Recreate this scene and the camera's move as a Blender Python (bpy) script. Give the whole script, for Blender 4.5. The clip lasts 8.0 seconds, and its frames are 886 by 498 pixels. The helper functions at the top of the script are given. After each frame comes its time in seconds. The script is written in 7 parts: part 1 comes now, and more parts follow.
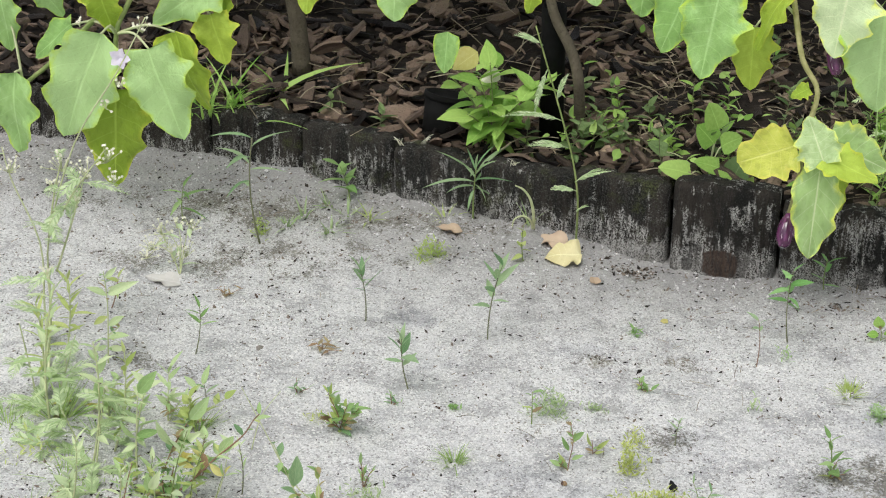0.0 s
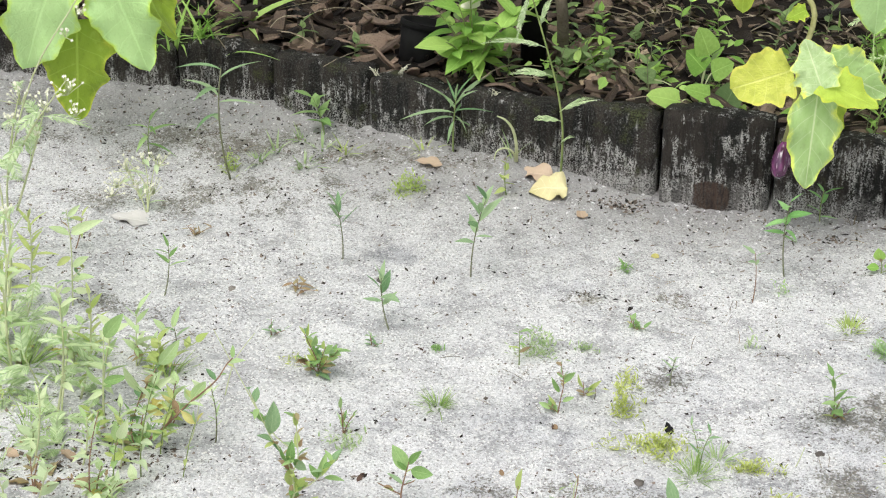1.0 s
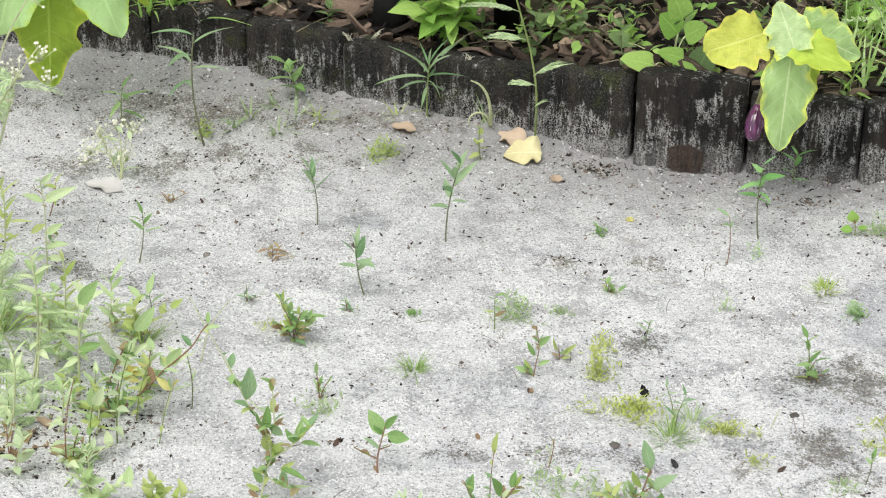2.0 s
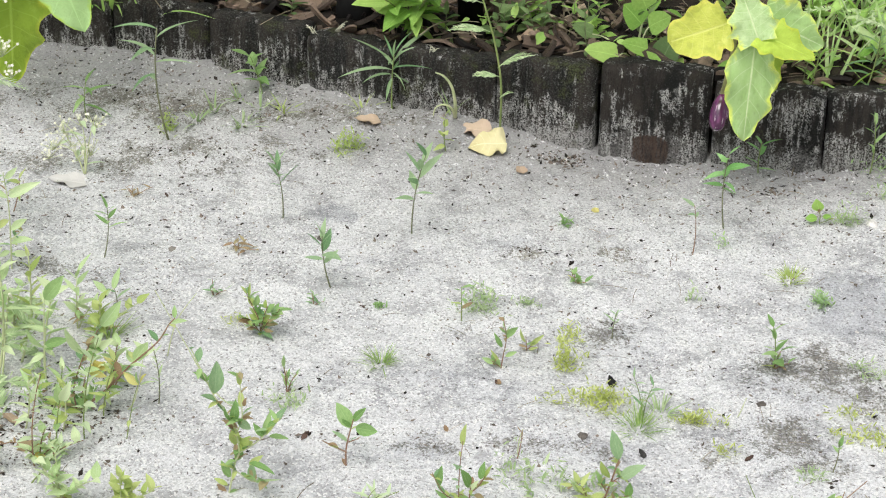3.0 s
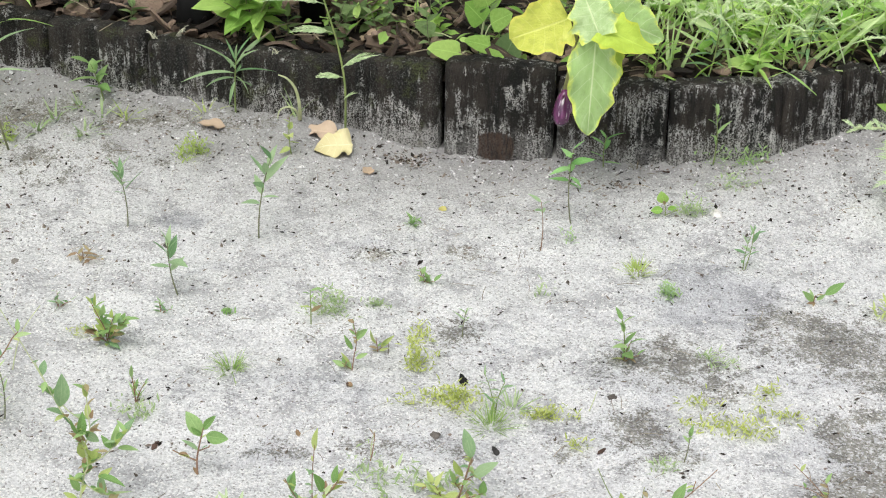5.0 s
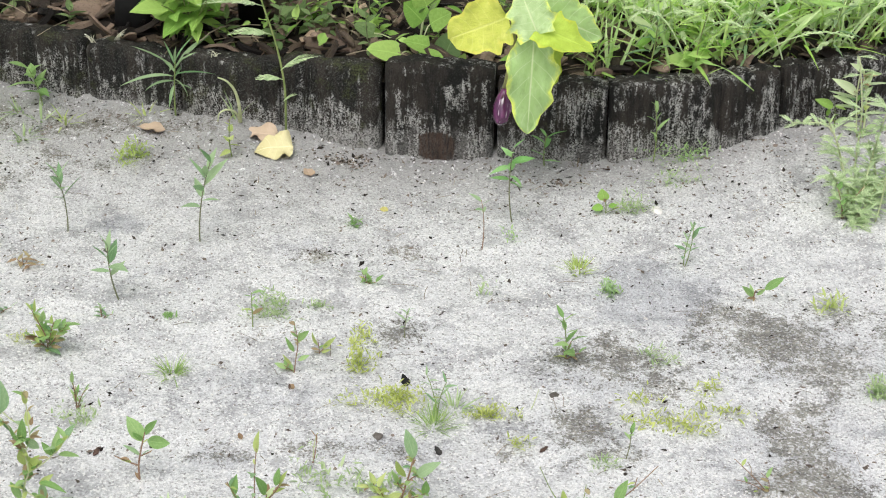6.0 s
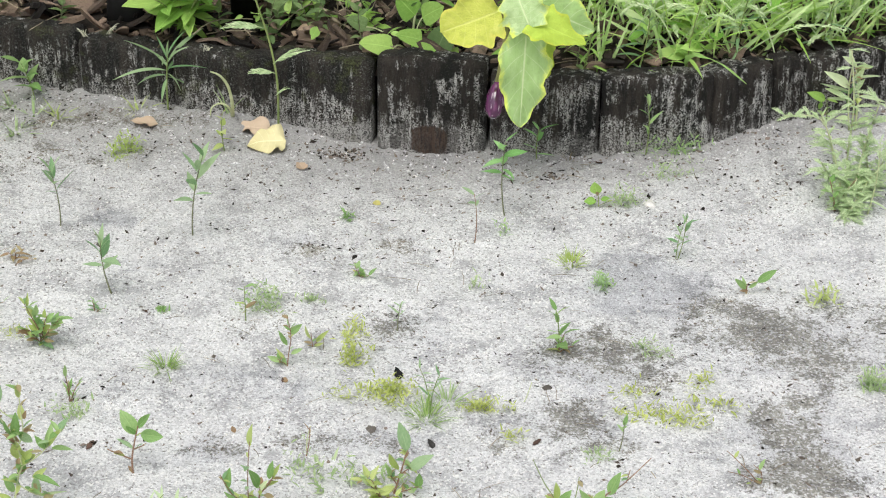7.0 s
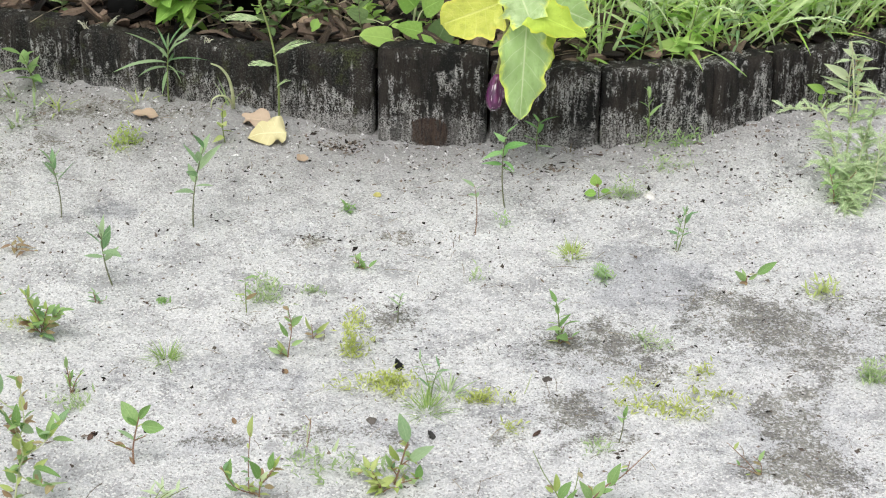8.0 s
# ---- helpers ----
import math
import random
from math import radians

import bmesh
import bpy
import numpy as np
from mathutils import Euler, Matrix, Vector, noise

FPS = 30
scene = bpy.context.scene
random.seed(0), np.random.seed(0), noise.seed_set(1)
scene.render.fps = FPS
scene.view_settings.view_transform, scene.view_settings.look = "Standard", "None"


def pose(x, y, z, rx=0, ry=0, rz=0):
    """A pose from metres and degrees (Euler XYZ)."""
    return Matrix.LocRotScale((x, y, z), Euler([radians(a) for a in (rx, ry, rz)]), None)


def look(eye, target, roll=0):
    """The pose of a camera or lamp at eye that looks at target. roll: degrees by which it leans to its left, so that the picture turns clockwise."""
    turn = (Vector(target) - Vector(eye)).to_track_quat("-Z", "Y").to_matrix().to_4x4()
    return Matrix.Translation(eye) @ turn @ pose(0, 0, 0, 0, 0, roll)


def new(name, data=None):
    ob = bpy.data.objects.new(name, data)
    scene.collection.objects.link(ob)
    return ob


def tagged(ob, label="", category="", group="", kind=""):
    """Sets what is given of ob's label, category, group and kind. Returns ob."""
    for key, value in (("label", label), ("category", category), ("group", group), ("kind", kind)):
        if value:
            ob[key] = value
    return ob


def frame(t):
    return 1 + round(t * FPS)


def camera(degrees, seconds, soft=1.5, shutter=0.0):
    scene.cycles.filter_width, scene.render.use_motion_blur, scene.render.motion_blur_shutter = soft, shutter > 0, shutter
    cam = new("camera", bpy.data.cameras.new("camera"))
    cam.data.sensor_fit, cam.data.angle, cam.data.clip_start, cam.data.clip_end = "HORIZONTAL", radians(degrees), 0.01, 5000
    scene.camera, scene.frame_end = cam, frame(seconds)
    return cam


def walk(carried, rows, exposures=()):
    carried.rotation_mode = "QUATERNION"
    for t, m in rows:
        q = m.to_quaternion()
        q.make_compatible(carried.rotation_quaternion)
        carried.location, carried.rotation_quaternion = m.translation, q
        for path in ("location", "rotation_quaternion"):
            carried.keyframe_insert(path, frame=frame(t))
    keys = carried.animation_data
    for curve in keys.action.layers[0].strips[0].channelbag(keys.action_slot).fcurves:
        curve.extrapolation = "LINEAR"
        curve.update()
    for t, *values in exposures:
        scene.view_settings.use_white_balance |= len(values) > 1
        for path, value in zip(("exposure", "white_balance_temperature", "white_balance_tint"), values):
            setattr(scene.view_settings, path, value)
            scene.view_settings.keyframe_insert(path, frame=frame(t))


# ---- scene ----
cam = camera(25.0, 8.0, soft=1.12)
# seconds, eye, target, roll
PATH = [
    (0, (0.260, -3.368, 1.611), (-0.100, -1.596, 0.756), 0.26),
    (0.5, (0.210, -3.234, 1.534), (-0.125, -1.471, 0.652), 0.23),
    (1, (0.215, -3.236, 1.531), (-0.110, -1.484, 0.624), 0.08),
    (1.5, (0.218, -3.238, 1.529), (-0.095, -1.493, 0.603), 0.02),
    (1.7, (0.217, -3.238, 1.529), (-0.090, -1.495, 0.598), 0.03),
    (2.8, (0.212, -3.237, 1.528), (-0.057, -1.494, 0.584), 0.11),
    (3, (0.211, -3.237, 1.528), (-0.050, -1.493, 0.584), 0.13),
    (3.5, (0.210, -3.237, 1.527), (-0.024, -1.489, 0.583), 0.22),
    (4, (0.215, -3.235, 1.524), (0.017, -1.482, 0.581), 0.34),
    (4.5, (0.218, -3.229, 1.525), (0.059, -1.473, 0.581), 0.44),
    (5, (0.224, -3.224, 1.524), (0.105, -1.465, 0.581), 0.53),
    (5.2, (0.228, -3.224, 1.525), (0.122, -1.464, 0.582), 0.50),
    (6.3, (0.241, -3.224, 1.527), (0.176, -1.462, 0.583), 0.43),
    (6.5, (0.241, -3.224, 1.527), (0.177, -1.462, 0.584), 0.43),
    (7, (0.240, -3.227, 1.525), (0.177, -1.467, 0.577), 0.43),
    (7.5, (0.240, -3.230, 1.523), (0.176, -1.471, 0.572), 0.41),
    (8, (0.240, -3.232, 1.526), (0.177, -1.476, 0.572), 0.46),
]
walk(cam, [(t, look(eye, target, roll)) for t, eye, target, roll in PATH],
     exposures=[(0.0, 0.08), (0.5, 0.37), (1.5, 0.33), (5.0, 0.31), (8.0, 0.27)])

# ---------------------------------------------------------------- light
world = bpy.data.worlds.new("overcast_sky")
scene.world = world
world.use_nodes = True
wn = world.node_tree
sky = wn.nodes.new("ShaderNodeTexSky")
sky.sky_type = "NISHITA"
sky.sun_disc = False
sky.sun_elevation = radians(62)
sky.sun_rotation = radians(200)
sky.dust_density = 4.0
grey = wn.nodes.new("ShaderNodeHueSaturation")
grey.inputs["Saturation"].default_value = 0.25
wn.links.new(sky.outputs[0], grey.inputs["Color"])
wn.links.new(grey.outputs[0], wn.nodes["Background"].inputs["Color"])
wn.nodes["Background"].inputs["Strength"].default_value = 0.13
sun = new("sun", bpy.data.lights.new("sun", "SUN"))
sun.data.energy = 1.4
sun.data.angle = radians(40)
sun.data.color = (1.0, 0.985, 0.96)
sun.matrix_world = look((-0.6, -1.6, 3.4), (0, 0, 0))


# ---------------------------------------------------------------- node helpers
def blank(name, rough=0.6, spec=0.4):
    m = bpy.data.materials.new(name)
    m.use_nodes = True
    nt = m.node_tree
    b = nt.nodes["Principled BSDF"]
    b.inputs["Roughness"].default_value = rough
    b.inputs["Specular IOR Level"].default_value = spec
    return m, nt, b


def put(nt, socket, value):
    if isinstance(value, bpy.types.NodeSocket):
        nt.links.new(value, socket)
    else:
        socket.default_value = value


def coords(nt, kind="Object", scale=(1, 1, 1)):
    c = nt.nodes.new("ShaderNodeTexCoord")
    s = nt.nodes.new("ShaderNodeMapping")
    s.inputs["Scale"].default_value = scale
    nt.links.new(c.outputs[kind], s.inputs["Vector"])
    return s.outputs[0]


def tex_noise(nt, vec, scale, detail=3.0, rough=0.55):
    n = nt.nodes.new("ShaderNodeTexNoise")
    put(nt, n.inputs["Vector"], vec)
    n.inputs["Scale"].default_value = scale
    n.inputs["Detail"].default_value = detail
    n.inputs["Roughness"].default_value = rough
    return n.outputs[0]


def tex_cells(nt, vec, scale):
    n = nt.nodes.new("ShaderNodeTexVoronoi")
    put(nt, n.inputs["Vector"], vec)
    n.inputs["Scale"].default_value = scale
    return n.outputs["Distance"], n.outputs["Color"]


def calc(nt, op, a, b=0.0, clamp=False):
    n = nt.nodes.new("ShaderNodeMath")
    n.operation = op
    n.use_clamp = clamp
    put(nt, n.inputs[0], a)
    put(nt, n.inputs[1], b)
    return n.outputs[0]


def step(nt, x, lo, hi):
    n = nt.nodes.new("ShaderNodeMapRange")
    n.interpolation_type = "SMOOTHSTEP"
    put(nt, n.inputs["Value"], x)
    n.inputs["From Min"].default_value = lo
    n.inputs["From Max"].default_value = hi
    return n.outputs[0]


def blend(nt, fac, a, b, how="MIX"):
    n = nt.nodes.new("ShaderNodeMix")
    n.data_type = "RGBA"
    n.blend_type = how
    put(nt, n.inputs[0], fac)
    for s, v in ((n.inputs[6], a), (n.inputs[7], b)):
        put(nt, s, (*v, 1.0) if isinstance(v, tuple) else v)
    return n.outputs[2]


def bump(nt, b, height, strength, dist):
    n = nt.nodes.new("ShaderNodeBump")
    n.inputs["Strength"].default_value = strength
    n.inputs["Distance"].default_value = dist
    nt.links.new(height, n.inputs["Height"])
    nt.links.new(n.outputs[0], b.inputs["Normal"])


def attr(nt, name):
    n = nt.nodes.new("ShaderNodeAttribute")
    n.attribute_name = name
    return n.outputs["Fac"]


def rand_of(nt, island=False):
    n = nt.nodes.new("ShaderNodeNewGeometry" if island else "ShaderNodeObjectInfo")
    return n.outputs["Random Per Island" if island else "Random"]


# ---------------------------------------------------------------- materials
def sand_material():
    m, nt, b = blank("pale_sand", 0.95, 0.15)
    p = coords(nt)
    fine = tex_noise(nt, p, 700, 2.0, 0.7)
    grit = tex_noise(nt, p, 270, 3.0, 0.7)
    mid = tex_noise(nt, p, 62, 4.0, 0.65)
    wide = tex_noise(nt, p, 4.5, 4.0, 0.6)
    patch = tex_noise(nt, p, 12, 6.0, 0.72)
    _, cell = tex_cells(nt, p, 330)
    sep = nt.nodes.new("ShaderNodeSeparateColor")
    nt.links.new(cell, sep.inputs[0])
    c = blend(nt, step(nt, wide, 0.35, 0.68), (0.875, 0.875, 0.872), (0.765, 0.766, 0.768))
    # grey silt lying in ragged thin films
    film = calc(nt, "ADD", calc(nt, "MULTIPLY", patch, 0.62), calc(nt, "ADD", calc(nt, "MULTIPLY", mid, 0.22), calc(nt, "MULTIPLY", grit, 0.16)))
    c = blend(nt, calc(nt, "MULTIPLY", step(nt, film, 0.475, 0.59), 0.72), c, (0.46, 0.46, 0.475))
    # single grains, each of its own tone
    tone = calc(nt, "ADD", 0.80, calc(nt, "MULTIPLY", sep.outputs[0], 0.28))
    c = blend(nt, 1.0, c, tone, "MULTIPLY")
    c = blend(nt, calc(nt, "MULTIPLY", step(nt, grit, 0.53, 0.68), 0.58), c, (0.33, 0.30, 0.285))
    c = blend(nt, calc(nt, "MULTIPLY", step(nt, sep.outputs[2], 0.86, 0.9), 0.85), c, (0.93, 0.92, 0.90))
    c = blend(nt, calc(nt, "MULTIPLY", step(nt, sep.outputs[1], 0.91, 0.96), 0.55), c, (0.17, 0.16, 0.145))
    c = blend(nt, calc(nt, "MULTIPLY", step(nt, fine, 0.56, 0.70), 0.32), c, (0.26, 0.235, 0.225))
    # soil trodden and washed in along the bed, with the plants' shade painted over
    soil_dim = calc(nt, "ADD", attr(nt, "soil_shade"), calc(nt, "ADD", calc(nt, "MULTIPLY", calc(nt, "SUBTRACT", patch, 0.5), 0.4), calc(nt, "MULTIPLY", calc(nt, "SUBTRACT", grit, 0.5), 1.0)))
    soil_dim = calc(nt, "MULTIPLY", step(nt, soil_dim, 0.1, 0.95), step(nt, attr(nt, "soil_shade"), 0.02, 0.25))
    c = blend(nt, calc(nt, "MULTIPLY", soil_dim, 0.70), c, (0.30, 0.292, 0.282))
    # algae crust, broken by clean grains, and smooth damp marks
    rag = calc(nt, "ADD", calc(nt, "MULTIPLY", calc(nt, "SUBTRACT", patch, 0.5), 3.2), calc(nt, "ADD", calc(nt, "MULTIPLY", calc(nt, "SUBTRACT", mid, 0.5), 1.9), calc(nt, "MULTIPLY", calc(nt, "SUBTRACT", grit, 0.5), 2.2)))
    crust = step(nt, calc(nt, "ADD", attr(nt, "crust"), rag), 0.38, 0.78)
    crust = calc(nt, "MULTIPLY", crust, calc(nt, "SUBTRACT", 1.0, calc(nt, "MULTIPLY", step(nt, sep.outputs[0], 0.72, 0.8), 0.75)))
    crust = calc(nt, "MULTIPLY", crust, step(nt, attr(nt, "crust"), 0.02, 0.2))
    c = blend(nt, calc(nt, "MULTIPLY", crust, 0.82, True), c, (0.49, 0.465, 0.385), "MULTIPLY")
    damp = step(nt, calc(nt, "ADD", attr(nt, "damp"), calc(nt, "MULTIPLY", rag, 0.35)), 0.15, 0.9)
    damp = calc(nt, "MULTIPLY", damp, step(nt, attr(nt, "damp"), 0.02, 0.2))
    c = blend(nt, calc(nt, "MULTIPLY", damp, 0.75), c, (0.66, 0.67, 0.705), "MULTIPLY")
    nt.links.new(c, b.inputs["Base Color"])
    h = calc(nt, "ADD", calc(nt, "MULTIPLY", fine, 0.5), calc(nt, "ADD", grit, mid))
    bump(nt, b, h, 0.9, 0.005)
    return m


def timber_material(name, grey, green, splash, rot=None):
    """Old sleeper wood; grey: how far ash-grey lichen covers it, green: how far moss does, splash: sand stuck to its foot,
    rot: middle and half axes, along and up, of a rusty rotten place."""
    m, nt, b = blank(name, 0.88, 0.25)
    p = coords(nt, "Object")
    tall = coords(nt, "Object", (1, 1, 0.16))
    info = rand_of(nt)
    shift = nt.nodes.new("ShaderNodeCombineXYZ")
    put(nt, shift.inputs[0], calc(nt, "MULTIPLY", info, 31.0))
    put(nt, shift.inputs[2], calc(nt, "MULTIPLY", info, 17.0))
    add = nt.nodes.new("ShaderNodeVectorMath")
    nt.links.new(tall, add.inputs[0])
    nt.links.new(shift.outputs[0], add.inputs[1])
    add2 = nt.nodes.new("ShaderNodeVectorMath")
    nt.links.new(p, add2.inputs[0])
    nt.links.new(shift.outputs[0], add2.inputs[1])
    tall, spot = add.outputs[0], add2.outputs[0]
    streak = tex_noise(nt, tall, 190, 5.0, 0.7)
    band = tex_noise(nt, tall, 30, 4.0, 0.65)
    patch = tex_noise(nt, spot, 15, 5.0, 0.7)
    blot = tex_noise(nt, spot, 48, 4.0, 0.7)
    fleck = tex_noise(nt, spot, 330, 4.0, 0.8)
    sep = nt.nodes.new("ShaderNodeSeparateXYZ")
    nt.links.new(p, sep.inputs[0])
    low = step(nt, sep.outputs[2], 0.125, 0.0)
    c = blend(nt, step(nt, band, 0.36, 0.66), (0.010, 0.0098, 0.009), (0.043, 0.036, 0.030))
    c = blend(nt, calc(nt, "MULTIPLY", step(nt, patch, 0.55, 0.72), 0.45), c, (0.075, 0.052, 0.038))
    c = blend(nt, calc(nt, "MULTIPLY", step(nt, streak, 0.5, 0.66), 0.7), c, (0.009, 0.0085, 0.008))
    # thin grey weathering over the whole face
    c = blend(nt, calc(nt, "MULTIPLY", step(nt, fleck, 0.48, 0.66), 0.07 + max(0.0, splash - 0.18)), c, (0.34, 0.35, 0.32))
    # lichen in clumps, drawn out along the grain and denser towards the foot
    drawn = tex_noise(nt, tall, 85, 3.0, 0.6)
    ash = calc(nt, "ADD", calc(nt, "MULTIPLY", calc(nt, "SUBTRACT", drawn, 0.5), 2.0), calc(nt, "MULTIPLY", calc(nt, "SUBTRACT", blot, 0.5), 1.3))
    ash = calc(nt, "ADD", ash, calc(nt, "MULTIPLY", calc(nt, "SUBTRACT", patch, 0.5), 2.6))
    ash = calc(nt, "ADD", ash, calc(nt, "MULTIPLY", calc(nt, "SUBTRACT", low, 0.45), splash * 2.2))
    ash = step(nt, calc(nt, "ADD", ash, grey), -0.08, 0.42)
    bits = step(nt, calc(nt, "ADD", calc(nt, "MULTIPLY", fleck, 0.62), calc(nt, "MULTIPLY", streak, 0.38)), 0.475, 0.545)
    c = blend(nt, calc(nt, "MULTIPLY", calc(nt, "MULTIPLY", ash, bits), 0.92), c, (0.56, 0.555, 0.53))
    # sand dried on to the lowest few centimetres
    foot = step(nt, calc(nt, "ADD", sep.outputs[2], calc(nt, "MULTIPLY", calc(nt, "SUBTRACT", blot, 0.5), 0.13)), 0.048, 0.006)
    foot = calc(nt, "MULTIPLY", foot, step(nt, fleck, 0.36, 0.56))
    c = blend(nt, calc(nt, "MULTIPLY", foot, min(1.0, 2.4 * splash)), c, (0.44, 0.43, 0.41))
    moss = calc(nt, "MULTIPLY", step(nt, tex_noise(nt, spot, 13, 4.0, 0.65), 0.62 - green, 0.74 - green), step(nt, fleck, 0.40, 0.6))
    c = blend(nt, calc(nt, "MULTIPLY", moss, 0.7), c, (0.085, 0.10, 0.028))
    if rot:
        dx = calc(nt, "DIVIDE", calc(nt, "SUBTRACT", sep.outputs[0], rot[0]), rot[2])
        dz = calc(nt, "DIVIDE", calc(nt, "SUBTRACT", sep.outputs[2], rot[1]), rot[3])
        far = calc(nt, "ADD", calc(nt, "POWER", calc(nt, "ABSOLUTE", dx), 4.0), calc(nt, "POWER", calc(nt, "ABSOLUTE", dz), 4.0))
        far = calc(nt, "ADD", far, calc(nt, "MULTIPLY", calc(nt, "SUBTRACT", blot, 0.5), 1.6))
        c = blend(nt, calc(nt, "MULTIPLY", step(nt, far, 1.1, 0.6), 0.9), c, blend(nt, step(nt, streak, 0.4, 0.65), (0.078, 0.050, 0.037), (0.024, 0.018, 0.015)))
    nt.links.new(c, b.inputs["Base Color"])
    bump(nt, b, calc(nt, "ADD", calc(nt, "MULTIPLY", streak, 1.0), calc(nt, "ADD", calc(nt, "MULTIPLY", fleck, 0.35), calc(nt, "MULTIPLY", band, 1.2))), 1.0, 0.007)
    return m


def earthy(name, dark, light, scale, island=False, rough=0.9, fibre=(1, 1, 1), spread=0.5):
    """Bark, soil, dry leaf: two tones, grain and a tone for each piece."""
    m, nt, b = blank(name, rough, 0.25)
    p = coords(nt, "Object", fibre)
    n1 = tex_noise(nt, p, scale, 4.0, 0.65)
    n2 = tex_noise(nt, p, scale * 6, 3.0, 0.65)
    r = rand_of(nt, island)
    f = calc(nt, "ADD", calc(nt, "MULTIPLY", n1, 1.0 - spread), calc(nt, "MULTIPLY", r, spread))
    c = blend(nt, step(nt, f, 0.2, 0.85), dark, light)
    c = blend(nt, calc(nt, "MULTIPLY", step(nt, n2, 0.5, 0.7), 0.5), c, tuple(v * 0.45 for v in dark))
    nt.links.new(c, b.inputs["Base Color"])
    bump(nt, b, calc(nt, "ADD", n1, n2), 0.7, 0.004)
    return m


def leaf_material(name, col, other, edge=None, veins=0.4, rough=0.5, glow=0.4, spread=0.5, island=False):
    """Leaf with midrib and side veins along its own length, mottled, paler or yellower at its margin."""
    m, nt, b = blank(name, rough, 0.3)
    uv = nt.nodes.new("ShaderNodeUVMap")
    sep = nt.nodes.new("ShaderNodeSeparateXYZ")
    nt.links.new(uv.outputs[0], sep.inputs[0])
    u, v = sep.outputs[0], sep.outputs[1]
    a = calc(nt, "ABSOLUTE", calc(nt, "SUBTRACT", calc(nt, "MULTIPLY", u, 2.0), 1.0))
    p = coords(nt)
    n1 = tex_noise(nt, p, 7 if island is False else 60, 4.0, 0.6)
    n2 = tex_noise(nt, p, 50, 3.0, 0.6)
    f = calc(nt, "ADD", calc(nt, "MULTIPLY", n1, 1.0 - spread), calc(nt, "MULTIPLY", rand_of(nt, island), spread))
    c = blend(nt, step(nt, f, 0.2, 0.8), col, other)
    if edge:
        e = step(nt, calc(nt, "ADD", a, calc(nt, "MULTIPLY", calc(nt, "SUBTRACT", n1, 0.5), 0.9)), 0.72, 1.05)
        c = blend(nt, e, c, edge)
        blotch = calc(nt, "ADD", tex_noise(nt, p, 3.2, 5.0, 0.65), calc(nt, "MULTIPLY", calc(nt, "SUBTRACT", rand_of(nt), 0.5), 0.1))
        c = blend(nt, calc(nt, "MULTIPLY", step(nt, blotch, 0.50, 0.64), 0.28), c, tuple(min(1.0, x * 1.2 + 0.06) for x in other))
        c = blend(nt, calc(nt, "MULTIPLY", step(nt, blotch, 0.44, 0.34), 0.5), c, tuple(x * 0.72 for x in col))
    mid = step(nt, a, 0.055, 0.015)
    way = calc(nt, "FRACT", calc(nt, "MULTIPLY", calc(nt, "SUBTRACT", v, calc(nt, "MULTIPLY", a, 0.22)), 6.0))
    side = step(nt, calc(nt, "ABSOLUTE", calc(nt, "SUBTRACT", way, 0.5)), 0.05, 0.01)
    rib = calc(nt, "MAXIMUM", mid, calc(nt, "MULTIPLY", side, 0.5))
    pale = tuple(min(1.0, x * 1.35 + 0.06) for x in other)
    c = blend(nt, calc(nt, "MULTIPLY", rib, veins), c, pale)
    c = blend(nt, calc(nt, "MULTIPLY", step(nt, n2, 0.55, 0.75), 0.25), c, tuple(x * 0.6 for x in col))
    nt.links.new(c, b.inputs["Base Color"])
    bump(nt, b, calc(nt, "ADD", calc(nt, "SUBTRACT", n2, calc(nt, "MULTIPLY", rib, 0.8)), calc(nt, "MULTIPLY", tex_noise(nt, p, 26, 2.0, 0.5), 1.4)), 0.35, 0.004)
    t = nt.nodes.new("ShaderNodeBsdfTranslucent")
    nt.links.new(c, t.inputs["Color"])
    mix = nt.nodes.new("ShaderNodeMixShader")
    mix.inputs[0].default_value = glow
    nt.links.new(b.outputs[0], mix.inputs[1])
    nt.links.new(t.outputs[0], mix.inputs[2])
    nt.links.new(mix.outputs[0], nt.nodes["Material Output"].inputs["Surface"])
    return m


def plain(name, col, other, scale=40, rough=0.6, spec=0.4, depth=0.3):
    m, nt, b = blank(name, rough, spec)
    n = tex_noise(nt, coords(nt), scale, 4.0, 0.6)
    nt.links.new(blend(nt, step(nt, n, 0.3, 0.7), col, other), b.inputs["Base Color"])
    bump(nt, b, n, depth, 0.002)
    return m


SAND = sand_material()
TIMBER = timber_material("dark_weathered_timber", 0.13, 0.0, 0.16)
TIMBER_STREAKED = timber_material("lichen_streaked_timber", 0.20, -0.02, 0.18)
TIMBER_MOSSY = timber_material("dark_mossy_timber", 0.10, 0.08, 0.34)
TIMBER_GREY = timber_material("grey_green_weathered_timber", 0.12, 0.04, 0.32)
TIMBER_ROTTEN = timber_material("dark_rusty_timber", 0.10, -0.03, 0.16, (0.094, 0.012, 0.034, 0.028))
SOIL = earthy("dark_bed_soil", (0.007, 0.0055, 0.005), (0.05, 0.039, 0.03), 26, False, 0.95, (1, 1, 1), 0.0)
BARK = earthy("bark_mulch", (0.008, 0.006, 0.005), (0.27, 0.195, 0.145), 45, True, 0.55, (1, 1, 1), 0.8)
BARK_PIECE = earthy("bark_piece", (0.012, 0.008, 0.007), (0.20, 0.145, 0.11), 34, False, 0.55, (0.25, 1, 1), 0.75)
DEBRIS = earthy("dark_plant_litter", (0.02, 0.016, 0.013), (0.27, 0.22, 0.18), 60, True, 0.95, (1, 1, 1), 0.85)
